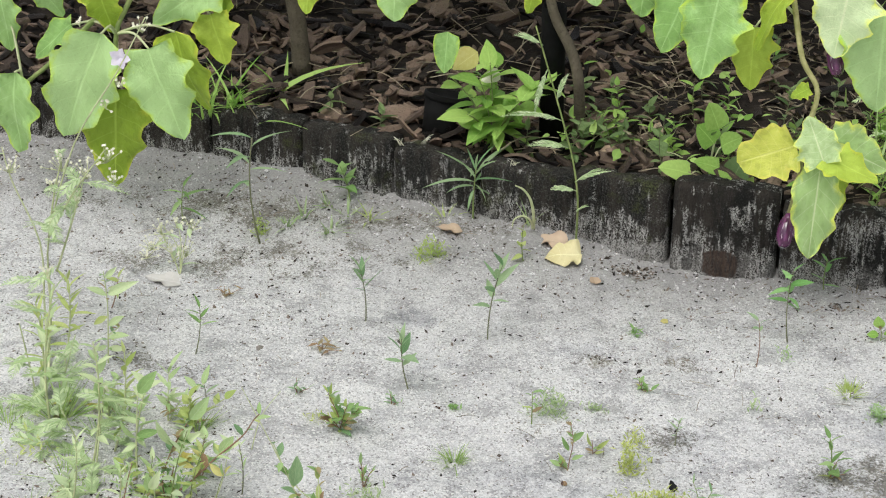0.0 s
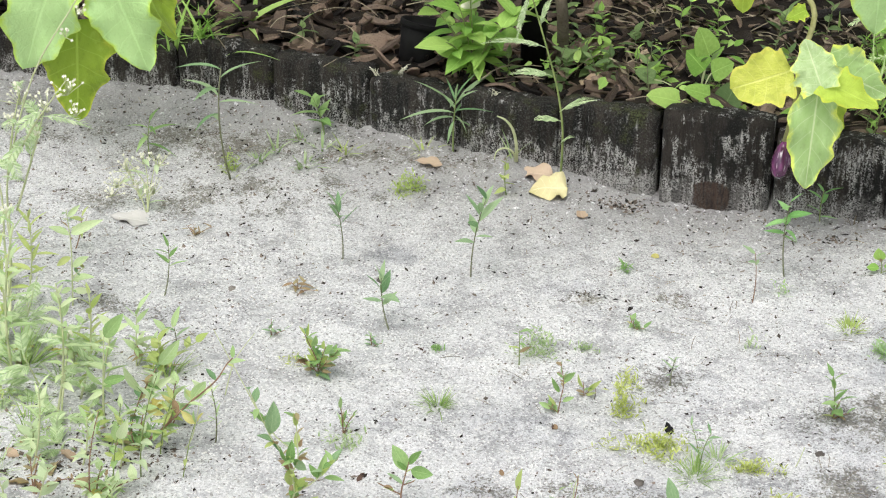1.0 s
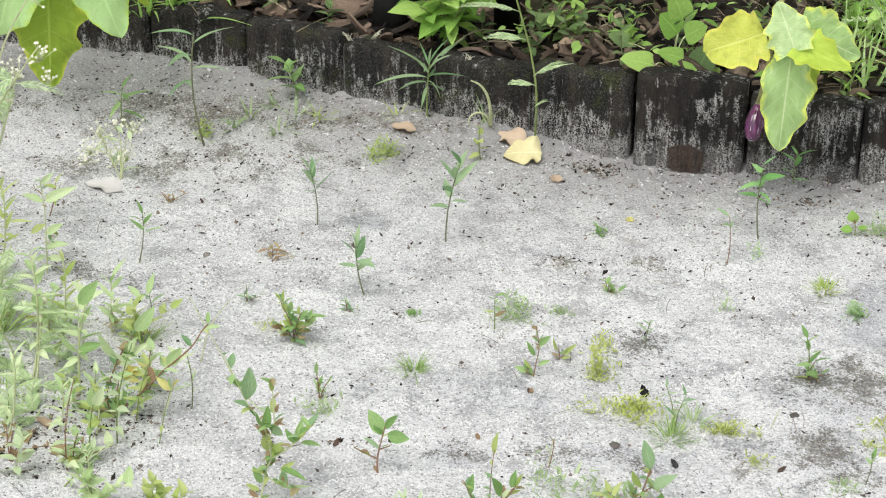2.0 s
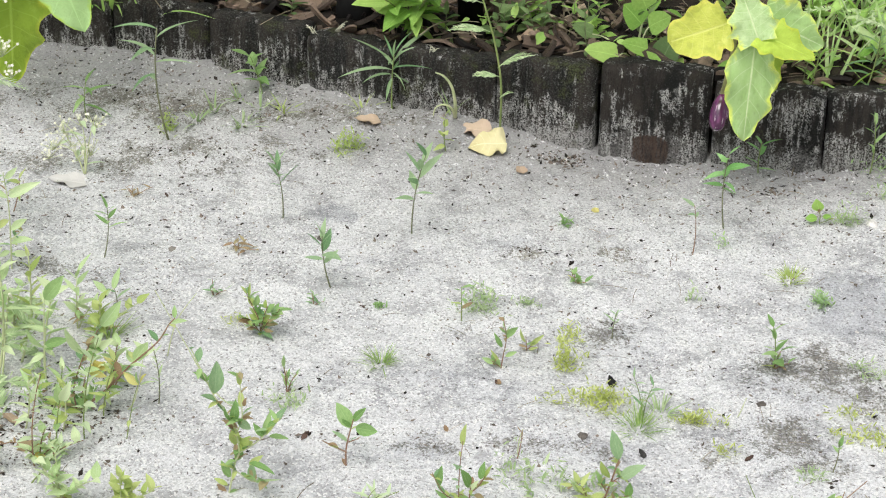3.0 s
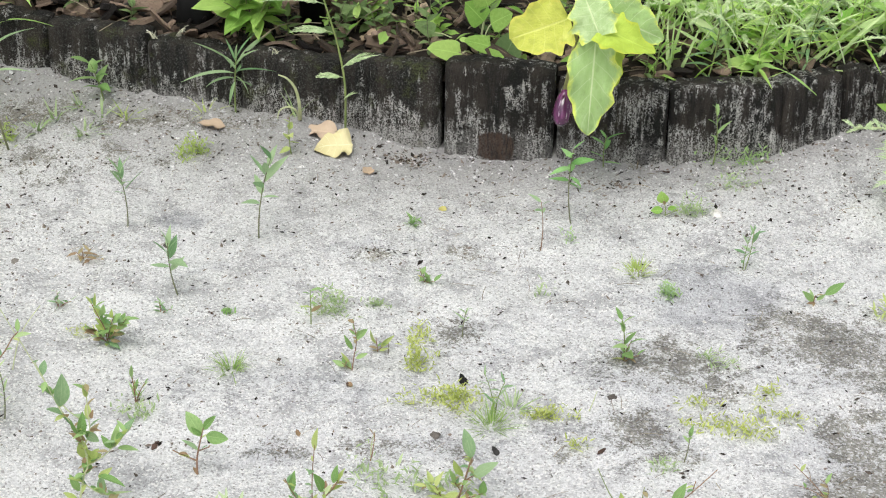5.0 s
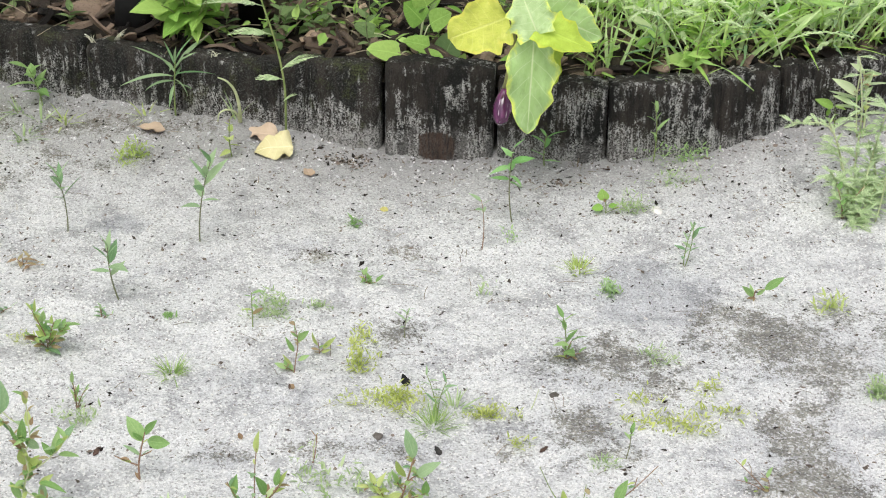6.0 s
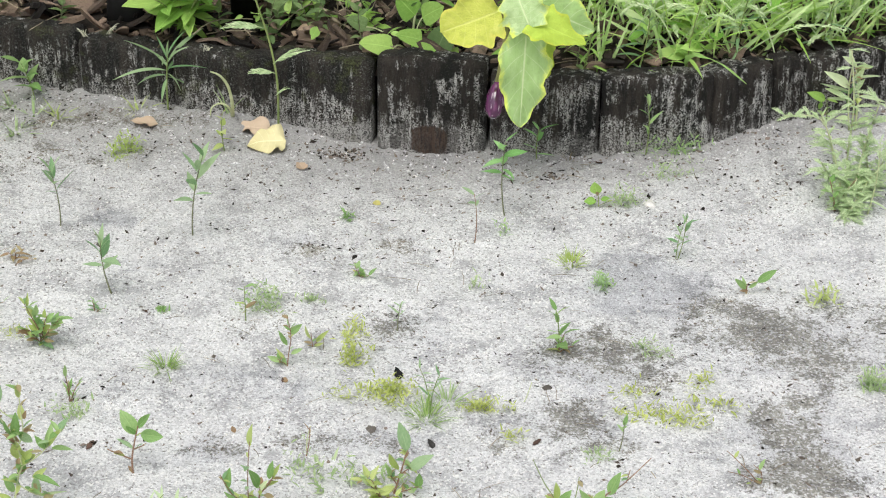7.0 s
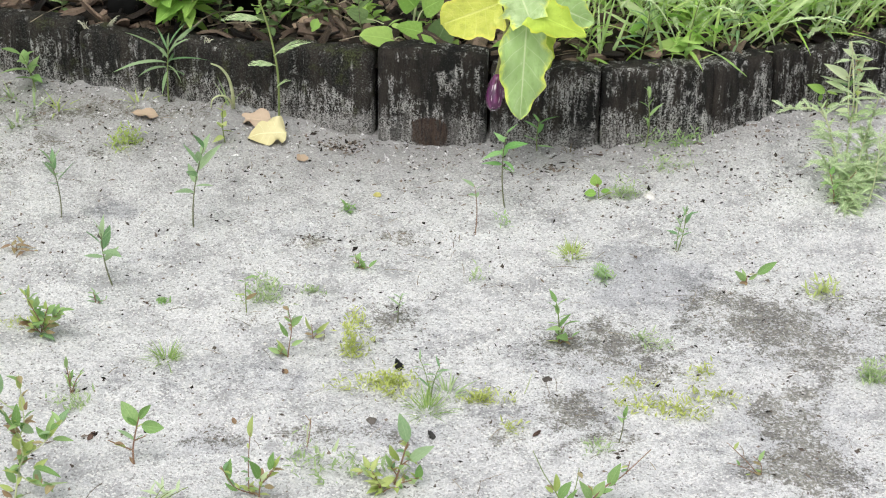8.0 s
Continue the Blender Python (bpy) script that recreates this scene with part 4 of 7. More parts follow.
for a, b, w, mat, roll, face, var in (
        ((0.265, -0.170, 0.296), (0.258, -0.200, 0.126), 0.084, EGG_PALE, 4, (0.1, -0.9, 0.4), 0),
        ((0.273, -0.130, 0.282), (0.298, -0.140, 0.186), 0.055, EGG_LIME, 35, (0.3, -0.9, 0.2), 1),
        ((0.221, -0.160, 0.319), (0.123, -0.150, 0.273), 0.092, EGG_YELLOW, -15, (-0.1, -0.85, 0.5), 0),
        ((0.271, -0.190, 0.302), (0.236, -0.170, 0.377), 0.078, EGG_PALE, -6, (-0.1, -0.9, 0.4), 0),
        ((0.270, -0.180, 0.310), (0.363, -0.200, 0.288), 0.078, EGG_LIME, -10, (0.1, -0.7, 0.7), 1),
        ((0.275, -0.120, 0.318), (0.376, -0.140, 0.276), 0.095, EGG_PALE, 20, (0.2, -0.8, 0.5), 3),
        ((0.019, -0.050, 0.553), (-0.037, -0.060, 0.432), 0.095, EGG_LEAF, 15, (0, -0.8, 0.6), 1),
        ((0.070, -0.080, 0.549), (0.047, -0.100, 0.402), 0.115, EGG_LEAF, -5, (0, -0.8, 0.6), 0),
        ((0.133, -0.050, 0.487), (0.128, -0.060, 0.370), 0.080, EGG_LIME, 8, (0, -0.8, 0.6), 1),
        ((0.189, -0.090, 0.567), (0.114, -0.090, 0.469), 0.065, EGG_LIME, 30, (0, -0.8, 0.6), 2),
        ((0.287, -0.120, 0.596), (0.269, -0.140, 0.472), 0.115, EGG_PALE, 0, (0, -0.8, 0.6), 0),
        ((0.347, -0.100, 0.547), (0.353, -0.120, 0.369), 0.150, EGG_LEAF, -10, (0, -0.8, 0.6), 1),
        ((0.235, -0.140, 0.416), (0.204, -0.140, 0.398), 0.03, EGG_LIME, 0, (0, -0.8, 0.6), 0),
        ((-0.675, 0.000, 0.517), (-0.677, -0.020, 0.442), 0.065, EGG_LIME, 5, (0, -0.8, 0.6), 0),
        ((-0.513, 0.000, 0.538), (-0.519, -0.020, 0.438), 0.10, EGG_LEAF, 12, (0, -0.8, 0.6), 1),
        ((-0.256, 0.030, 0.535), (-0.284, 0.020, 0.457), 0.055, EGG_LIME, 5, (0, -0.8, 0.6), 2),
        ((-0.062, 0.000, 0.563), (-0.075, 0.000, 0.470), 0.09, EGG_LEAF, 8, (0, -0.8, 0.6), 1),
        ((-0.172, 0.040, 0.549), (-0.154, 0.040, 0.474), 0.07, EGG_LEAF, 8, (0, -0.8, 0.6), 0)):
    big_leaf(right_plant, a, b, w, mat, roll, face, var, "broad" if mat is EGG_YELLOW else ("wavy" if a[2] < 0.3 else "lobed"))
for a, b in (((0.019, -0.050, 0.553), arm), ((0.070, -0.080, 0.549), arm), ((0.133, -0.050, 0.487), (0.203, -0.080, 0.520)), ((0.287, -0.120, 0.596), arm), ((0.347, -0.100, 0.547), arm),
             ((-0.675, 0.000, 0.517), crown), ((-0.513, 0.000, 0.538), crown), ((-0.256, 0.030, 0.535), crown), ((-0.062, 0.000, 0.563), crown), ((-0.172, 0.040, 0.549), crown)):
    stalk(right_plant, [b, (Vector(a) + Vector(b)) / 2 + Vector((0, 0.02, 0.03)), a], 0.003, 0.002, STEM_PALE, "petiole", 5)
aubergine(right_plant, (0.219, -0.095, 0.163), (0.212, -0.122, 0.108), 0.0185)
aubergine(right_plant, (0.268, -0.100, 0.492), (0.278, -0.100, 0.428), 0.0185)
stalk(right_plant, [(0.237, -0.090, 0.566), (0.268, -0.100, 0.494)], 0.003, 0.003, WOODY, "petiole", 5)
# the upper crowns, out of view, added so that they shade the bed
for plant, cx, cy, cz, wide, deep, count in ((left_plant, -1.05, 0.52, 0.88, 0.75, 0.42, 150), (right_plant, -0.15, 0.66, 0.90, 0.66, 0.56, 135)):
    for _ in range(count):
        p = Vector((cx + wide * rng.uniform(-1, 1), cy + deep * rng.uniform(-1, 1), cz + rng.uniform(-0.02, 0.65)))
        if p.z < 0.66 - 0.33 * p.y or p.y < 0.12:
            continue
        way = polar(rng.uniform(0, 6.28), radians(rng.uniform(-45, 10)))
        L = rng.uniform(0.15, 0.23)
        big_leaf(plant, p, p + way * L, L * 0.72, rng.choice((EGG_LEAF, EGG_LIME)), rng.uniform(-20, 20), (0, 0, 1), rng.randrange(4))
        mid = Vector((cx, cy, cz - 0.15))
        stalk(plant, [mid.lerp(p, 0.15), mid.lerp(p, 0.6) + Vector((0, 0, 0.02)), p], 0.004, 0.002, STEM, "petiole", 4)
    stalk(plant, [(-1.0, 0.30, 0.68) if plant is left_plant else crown, (cx, cy - 0.05, cz - 0.25), (cx, cy, cz + 0.1)], 0.009, 0.005, WOODY, "branch")


# ---------------------------------------------------------------- things in the bed
def black_post():
    x, y, z = (-0.255, 0.216, 0.140)
    post = thing("black_pipe", x, y, z - 0.03, "black plastic pipe standing upright in the mulch", "pipe")
    r = 0.024
    part("tube", Shape().add(*lathe([(r * 0.85, 0.02), (r, 0.0), (r, 0.30), (r * 0.96, 0.303), (r * 0.85, 0.30), (r * 0.85, 0.05)], 20)), BLACK, post)


def black_pot():
    x, y, z = (-0.477, 0.216, 0.135)
    pot = thing("plant_pot", x, y, z - 0.014, "small black plastic nursery pot standing in bark mulch", "pot")
    pot.rotation_euler = (radians(-12), radians(9), 0)
    part("body", Shape().add(*lathe([(0.036, 0.0), (0.044, 0.088), (0.041, 0.088), (0.034, 0.004), (0.001, 0.003)], 24)), BLACK, pot)
    part("rim", Shape().add(*lathe([(0.043, 0.080), (0.047, 0.082), (0.047, 0.092), (0.043, 0.093), (0.040, 0.084)], 24)), BLACK, pot)


black_post()
black_pot()

x, y, z = (-0.356, 0.147, 0.140)
shrub = branched(x, y, 0.0, 0.21, 11, 8, "ovate", 0.088, 0.5, BED_LEAF, STEM, 3, 0.002, "leafy_bed_plant", "bushy bright-green leafy plant rooted in the mulch bed", 0.5, -0.05, (30, -25))
big_leaf(shrub, (-0.437, 0.100, 0.386), (-0.441, 0.080, 0.310), 0.052, EGG_LEAF, 0, (0, -0.8, 0.6), 0, "round")
big_leaf(shrub, (-0.391, 0.160, 0.329), (-0.436, 0.140, 0.298), 0.05, WEED_YELLOW, 0, (0, -0.7, 0.7), 0, "ovate")
big_leaf(shrub, (-0.342, 0.130, 0.300), (-0.377, 0.120, 0.287), 0.03, FLOWER, 0, (0, -0.7, 0.7), 0, "round")

heart = thing("heart_leaf_plant", 0.06, edge_y(0.06) + 0.10, bed_z(0.06, edge_y(0.06) + 0.10), "low plant with round bright-green heart-shaped leaves", "plant")
for a, b, w, mat in (((0.032, 0.050, 0.161), (-0.023, 0.030, 0.183), 0.052, BED_LEAF), ((0.083, 0.060, 0.173), (0.039, 0.050, 0.191), 0.040, BED_LEAF),
                     ((0.060, 0.050, 0.153), (0.104, 0.030, 0.171), 0.034, BED_LEAF), ((0.068, 0.100, 0.204), (0.038, 0.100, 0.241), 0.052, BED_LEAF),
                     ((0.081, 0.100, 0.200), (0.115, 0.090, 0.228), 0.044, BED_LEAF), ((0.109, 0.070, 0.152), (0.126, 0.080, 0.194), 0.05, BED_DULL),
                     ((-0.022, 0.140, 0.164), (-0.057, 0.140, 0.183), 0.034, BED_DULL), ((0.074, 0.120, 0.226), (0.056, 0.120, 0.276), 0.05, BED_LEAF)):
    p = big_leaf(heart, a, b, w, mat, 0, (0.05, -0.6, 0.8), 1, "round")
    part("petiole", Shape().add(*tube(arc((0, 0, -0.01), p, (0, 0, 0.015), 5), 0.0013, 5)), STEM_PALE, heart)

rng = random.Random(21)
for k in range(46):
    x = rng.uniform(-0.22, 0.38)
    y = edge_y(x) + 0.06 + 0.34 * rng.random() ** 1.5
    weed(x, y, rng.gauss(0, 0.02), rng.uniform(0.035, 0.11), rng.randrange(6, 11), rng.choice(("ovate", "ovate", "lance")), rng.uniform(0.026, 0.046), rng.uniform(0.35, 0.6), 0.2, (50, 0),
         BED_DULL if rng.random() < 0.55 else BED_LEAF, STEM_DARK, 0.0012, k, "bed_weed", "small dull-green weed growing through bark mulch", group="weeds in the bed")
for x, d, h in ((-0.72, 0.10, 0.06), (-0.60, 0.08, 0.05), (-0.30, 0.09, 0.06), (-0.50, 0.30, 0.10), (0.02, 0.45, 0.14), (0.15, 0.55, 0.12), (0.28, 0.42, 0.10), (-0.42, 0.22, 0.09)):
    weed(x, edge_y(x) + d, 0.01, h, 8, "ovate", 0.04, 0.42, 0.2, (40, 0), BED_DULL, STEM_DARK, 0.0013, 5, "bed_weed", "small dull-green weed growing through bark mulch", group="weeds in the bed")


def grass_clump(x, y, n, h, spread, width, name, label, seed, material):
    rng = random.Random(seed)
    s = Shape()
    for _ in range(n):
        a = rng.uniform(0, 6.28)
        px, py = rng.gauss(0, spread), rng.gauss(0, spread * 0.6)
        L = h * rng.uniform(0.5, 1.2)
        g = leaf_grid("blade", 7, 2, 0.4, rng.uniform(0.2, 0.7), 0, rng.randrange(9999))
        s.add(*g, leaf_pose((px, py, -0.005), polar(a, radians(rng.uniform(35, 85))), L, width * rng.uniform(0.6, 1.3), roll=rng.uniform(-30, 30)))
    ob = new(name, s.mesh(name, material))
    ob.location = (x, y, bed_z(x, y))
    return tagged(ob, label, "grass")


x, y, z = (-0.922, 0.245, 0.150)
grass_clump(x, y, 34, 0.13, 0.035, 0.006, "grass_clump", "clump of narrow green grass behind the timber edging", 3, THICKET)
x, y, z = (-0.842, 0.341, 0.160)
grass_clump(x, y, 5, 0.17, 0.012, 0.014, "grass_clump", "few broad bent grass blades in mulch", 4, THICKET)
x, y, z = (-0.980, 0.239, 0.150)
grass_clump(x, y, 26, 0.12, 0.03, 0.005, "grass_clump", "clump of narrow green grass behind the timber edging", 6, THICKET)


def thicket():
    """Dense grass and weeds over the curved end of the bed."""
    rng = random.Random(8)
    s = Shape()
    for _ in range(430):
        x = rng.uniform(0.30, 1.5)
        d = 0.04 + 0.75 * rng.random() ** 1.3
        if x < 0.42 and rng.random() < 0.5:
            continue
        y = edge_y(x) + d
        z = bed_z(x, y)
        L = rng.uniform(0.06, 0.17)
        a = rng.gauss(-0.5, 1.1)
        e = radians(rng.uniform(15, 85))
        g = leaf_grid("blade" if rng.random() < 0.7 else "lance", 6, 2, 0.35, rng.uniform(0.1, 0.7), 0, rng.randrange(9999))
        lift = 0.10 * rng.random() ** 1.6
        s.add(*g, leaf_pose((x, y, z + lift), polar(a, e), L, rng.uniform(0.0018, 0.0065), roll=rng.uniform(-40, 40)))
    wide = Shape()
    for _ in range(270):
        x = rng.uniform(0.40, 1.45)
        y = edge_y(x) + 0.075 + 0.5 * rng.random() ** 1.2
        L = rng.uniform(0.05, 0.105)
        wide.add(*leaf_grid("blade" if rng.random() < 0.6 else "lance", 7, 4, 0.5, rng.uniform(0.0, 0.45), 0.03, rng.randrange(9999)),
                 leaf_pose((x, y, bed_z(x, y) + 0.035 + 0.13 * rng.random() ** 1.2), polar(rng.gauss(-0.2, 1.2), radians(rng.uniform(-30, 55))), L, rng.uniform(0.007, 0.0135), (0, -0.6, 0.8), rng.uniform(-20, 20)))
    for _ in range(330):
        x = rng.uniform(0.36, 1.45)
        y = edge_y(x) + 0.06 + 0.42 * rng.random()
        wide.add(*leaf_grid("blade", 9, 2, 0.4, rng.uniform(0.35, 0.9), 0.02, rng.randrange(9999)),
                 leaf_pose((x, y, bed_z(x, y) + 0.03 * rng.random()), polar(rng.gauss(-1.0, 1.3), radians(rng.uniform(48, 82))), rng.uniform(0.11, 0.24) * (0.6 if x < 0.5 else 1.0), rng.uniform(0.004, 0.0085), (0, -0.6, 0.8), rng.uniform(-30, 30)))
    spikes = Shape()
    for _ in range(230):
        x = rng.uniform(0.42, 1.4)
        y = edge_y(x) + 0.05 + 0.30 * rng.random()
        a = rng.choice((rng.gauss(-0.4, 0.5), rng.gauss(3.4, 0.6), rng.gauss(-1.4, 0.5)))
        base = Vector((x, y, bed_z(x, y) + rng.uniform(0.01, 0.08)))
        L, up = rng.uniform(0.08, 0.17), rng.uniform(0.03, 0.13)
        pts = arc(base, base + Vector((math.cos(a) * L, math.sin(a) * L * 0.5, up * 0.8)), (0, 0, up * 0.45), 10)
        spikes.add(*tube(pts, taper(0.0015, 0.0008, 11), 5))
        for k in range(34):
            f = 4 + 5.9 * k / 34
            q, way = pts[int(f)].lerp(pts[int(f) + 1], f - int(f)), (pts[int(f) + 1] - pts[int(f)]).normalized()
            spikes.add(*leaf_grid("lance", 2, 2, 0.4, 0.1, 0, 1), leaf_pose(q, way + 0.55 * polar(rng.uniform(0, 6.28), rng.uniform(-1, 1)), 0.0105, 0.0044, (0, -0.5, 0.8)))
    tagged(new("grass_seed_spikes", spikes.mesh("grass_seed_spikes", SPIKE)), "arching pale-green grass stems with narrow seed spikes", "grass", kind="stuff")
    tagged(new("broad_grass", wide.mesh("broad_grass", BROAD)), "broad pale-green grass blades arching over the bed", "grass", kind="stuff")
    for _ in range(80):
        x = rng.uniform(0.42, 1.3)
        y = edge_y(x) + 0.05 + 0.4 * rng.random() ** 1.4
        a = rng.gauss(-0.6, 1.2)
        feather((x, y, bed_z(x, y) + 0.06 + 0.10 * rng.random()), polar(a, radians(rng.uniform(-25, 45))), rng.uniform(0.06, 0.12), 0.007, rng, s, 12)
    tagged(new("grass_thicket", s.mesh("grass_thicket", GRASS)), "dense thicket of bent pale-green grass in the bed", "grass", kind="stuff")
    s = Shape()
    for _ in range(520):
        x = rng.uniform(0.36, 1.5)
        y = edge_y(x) + 0.05 + 0.8 * rng.random() ** 1.2
        L = rng.uniform(0.022, 0.062)
        s.add(*grid_of("ovate", rng.randrange(4)), leaf_pose((x, y, bed_z(x, y) + 0.14 * rng.random() ** 1.3), polar(rng.uniform(0, 6.28), radians(rng.uniform(-20, 55))), L, L * rng.uniform(0.4, 0.7), roll=rng.uniform(-40, 40)))
    for _ in range(160):
        x = rng.uniform(-0.25, 0.5)
        y = edge_y(x) + 0.06 + 0.7 * rng.random() ** 1.3
        if noise.noise((x * 9, y * 9, 4.0)) < 0.0:
            continue
        L = rng.uniform(0.015, 0.04)
        s.add(*grid_of("ovate", rng.randrange(4)), leaf_pose((x, y, bed_z(x, y) + 0.02 + 0.05 * rng.random()), polar(rng.uniform(0, 6.28), radians(rng.uniform(-10, 50))), L, L * rng.uniform(0.35, 0.6), roll=rng.uniform(-40, 40)))
    tagged(new("undergrowth", s.mesh("undergrowth", THICKET)), "small green leaves of mixed weeds under the grass", "undergrowth", kind="stuff")
    s = Shape()
    for _ in range(380):
        x = rng.uniform(-1.3, 1.3)
        y = edge_y(x) + 0.06 + 0.9 * rng.random()
        a, L = rng.uniform(0, 6.28), rng.uniform(0.05, 0.16)
        p = Vector((x, y, bed_z(x, y) + rng.uniform(0.006, 0.03)))
        s.add(*tube(arc(p, p + Vector((math.cos(a) * L, math.sin(a) * L, rng.uniform(-0.01, 0.03))), (0, 0, rng.uniform(0, 0.02)), 4), rng.uniform(0.0005, 0.0014), 4))
    for _ in range(900):
        x = rng.uniform(-0.15, 0.75)
        y = edge_y(x) + 0.1 + 0.9 * rng.random()
        if noise.noise((x * 6, y * 6, 14.0)) < -0.05:
            continue
        L = rng.uniform(0.03, 0.09)
        s.add(*leaf_grid("blade", 5, 2, 0.4, rng.uniform(-0.2, 0.5), 0.05, rng.randrange(9999)),
              leaf_pose((x, y, bed_z(x, y) + rng.uniform(0.004, 0.03)), polar(rng.uniform(0, 6.28), radians(rng.uniform(-5, 35))), L, rng.uniform(0.002, 0.006), roll=rng.uniform(-40, 40)))
    tagged(new("dry_twigs", s.mesh("dry_twigs", STRAW)), "scattered dry straw and thin twigs on the soil", "twigs", kind="stuff")


thicket()
for k, (x, d, h) in enumerate(((0.36, 0.05, 0.10), (0.46, 0.06, 0.12), (0.55, 0.05, 0.15), (0.64, 0.07, 0.16), (0.72, 0.10, 0.15), (0.80, 0.06, 0.14), (0.88, 0.09, 0.16), (0.97, 0.07, 0.15), (0.60, 0.2, 0.2), (0.78, 0.22, 0.2), (0.92, 0.2, 0.2), (1.05, 0.12, 0.16))):
    y = edge_y(x) + d
    weed(x, y, 0.02, h, 15, "lance", 0.062, 0.13, 0.15, (60, -10), WEED_COOL if k % 2 else BED_LEAF, STEM, 0.0018, k, "bed_weed", "leafy upright weed with long narrow green leaves", group="weeds in the bed", droop=1)
for x, d, c in ((0.50, 0.10, FALLEN_TAN), (0.62, 0.12, BARK_PIECE), (0.18, 0.14, FALLEN_TAN), (-0.14, 0.16, FALLEN_TAN), (0.42, 0.16, BARK_PIECE), (-0.04, 0.3, FALLEN_TAN)):
    ob = fallen_leaf(x, edge_y(x) + d, 0.06, 0.04, x * 900, c, "ovate", "curled dry brown leaf lying in the bed", 0.0, (0.5, 0.2), 0.4)
    ob.location.z = bed_z(x, edge_y(x) + d) + 0.02

for k, (x, y, sz) in enumerate((((-0.62, 0.62, 0.016)), (-0.66, 0.50, 0.02), (-0.75, 0.55, 0.018), (-0.55, 0.72, 0.015), (-0.80, 0.70, 0.017))):
    lump(x, y, sz, BARK_PIECE, "round_nut", "round brown nut lying on bark mulch", "nut", 0.85, k, 1.2)

# ---------------------------------------------------------------- weeds along the edging
weed(-0.760, -0.081, -0.009, 0.217, 7, "lance", 0.115, 0.14, 0.55, (25, -5), WEED_COOL, STEM_DARK, 0.0022, 1, "tall_weed", "tall weed with long drooping narrow leaves on sand", droop=1, bow=0.05)
moss(-0.762, -0.055, 0.016, 0.02, 60, 0.04, WEED_LIME, 5, 0.014, "cluster of small lime-green sprouts at a weed's foot")
weed(-0.629, 0.097, -0.020, 0.075, 10, "ovate", 0.055, 0.4, 0.3, (40, 10), WEED, STEM, 0.0015, 2)
weed(-0.376, 0.051, 0.005, 0.108, 15, "lance", 0.098, 0.085, 0.6, (65, -15), WEED_COOL, STEM, 0.002, 3, "star_leaf_weed", "weed with long narrow grey-green leaves spreading like a star", bow=0.02)
weed(-0.257, -0.071, -0.002, 0.073, 7, "ovate", 0.026, 0.55, 0.2, (40, 10), WEED_LIME, STEM, 0.0013, 4)
tuft(-0.261, 0.028, 0.02, 0.09, 6, SPRIG, 0.005, 0.5, 2, "grass_tuft", "few curved pale grass blades against the edging")
blade = thing("grass_wisp", -0.256, 0.027, 0.0, "single curved pale-green grass blade against the edging", "grass")
blade.location.z = surface_z(blade.location.x, blade.location.y) - 0.003
stalk(blade, [tuple(blade.location), (-0.252, 0.000, 0.074), (-0.257, -0.010, 0.109), (-0.269, -0.020, 0.132), (-0.283, -0.030, 0.143)], 0.0042, 0.0012, STEM_PALE, "blade", 6)
stalk(blade, [tuple(blade.location), (-0.257, -0.010, 0.067), (-0.270, -0.020, 0.078), (-0.283, -0.030, 0.075), (-0.287, -0.030, 0.059)], 0.0025, 0.001, STEM_PALE, "blade", 6)
tall = thing("tall_weed", -0.172, 0.009, 0.0, "tall thin weed with feathery narrow leaves against the edging", "weed", "weeds in the sand")
tall.location.z = surface_z(tall.location.x, tall.location.y) - 0.003
ft = tall.location.copy()
stalk(tall, [tuple(ft), (-0.170, 0.000, 0.112), (-0.181, 0.000, 0.187), (-0.196, -0.010, 0.253), (-0.228, -0.010, 0.360), (-0.255, -0.010, 0.448)], 0.0022, 0.0014, STEM)
rng = random.Random(4)
for a, b, w in (((-0.172, 0.000, 0.129), (-0.221, -0.020, 0.137), 0.012), ((-0.176, 0.000, 0.147), (-0.102, -0.020, 0.187), 0.014), ((-0.172, 0.000, 0.088), (-0.143, -0.020, 0.112), 0.008),
                ((-0.191, 0.000, 0.214), (-0.265, -0.030, 0.224), 0.014), ((-0.200, 0.000, 0.265), (-0.316, -0.040, 0.282), 0.012), ((-0.214, 0.000, 0.303), (-0.191, 0.000, 0.370), 0.010),
                ((-0.243, 0.000, 0.409), (-0.297, -0.020, 0.433), 0.012), ((-0.232, 0.000, 0.366), (-0.249, -0.010, 0.293), 0.010)):
    s = Shape()
    p, q = Vector(a) - ft, Vector(b) - ft
    feather(p, q - p + Vector((0, 0, 0.18 * (q - p).length)), (q - p).length, w, rng, s, 18)
    part("leaf", s, FERN, tall)
weed(0.291, -0.045, 0.002, 0.062, 7, "lance", 0.046, 0.28, 0.2, (40, 10), EMERALD, STEM, 0.0014, 6)
weed(0.480, -0.043, -0.001, 0.112, 7, "lance", 0.038, 0.22, 0.35, (65, 30), WEED, STEM, 0.0014, 7)
tuft(0.347, -0.049, 0.02, 0.035, 14, STRAW, 0.002, 0.9, 8, "grass_tuft", "small tuft of half-dry grass at the edging")
weed(-0.936, -0.012, 0.004, 0.074, 7, "lance", 0.065, 0.2, 0.4, (40, 0), WEED, STEM, 0.0016, 9, droop=1)
for t4, px in enumerate(((-0.705, 0.033), (-0.643, -0.022), (-0.621, 0.045), (-0.725, -0.016), (-0.668, 0.081), (-0.577, 0.040), (-0.431, 0.052), (-0.643, -0.003))):
    tuft(*px, 0.03, 0.048, 12, WEED_LIME if t4 in (5, 6) else SPRIG, 0.005, 0.9, t4, "grass_tuft", "small pale-green sprout in sand near the edging")
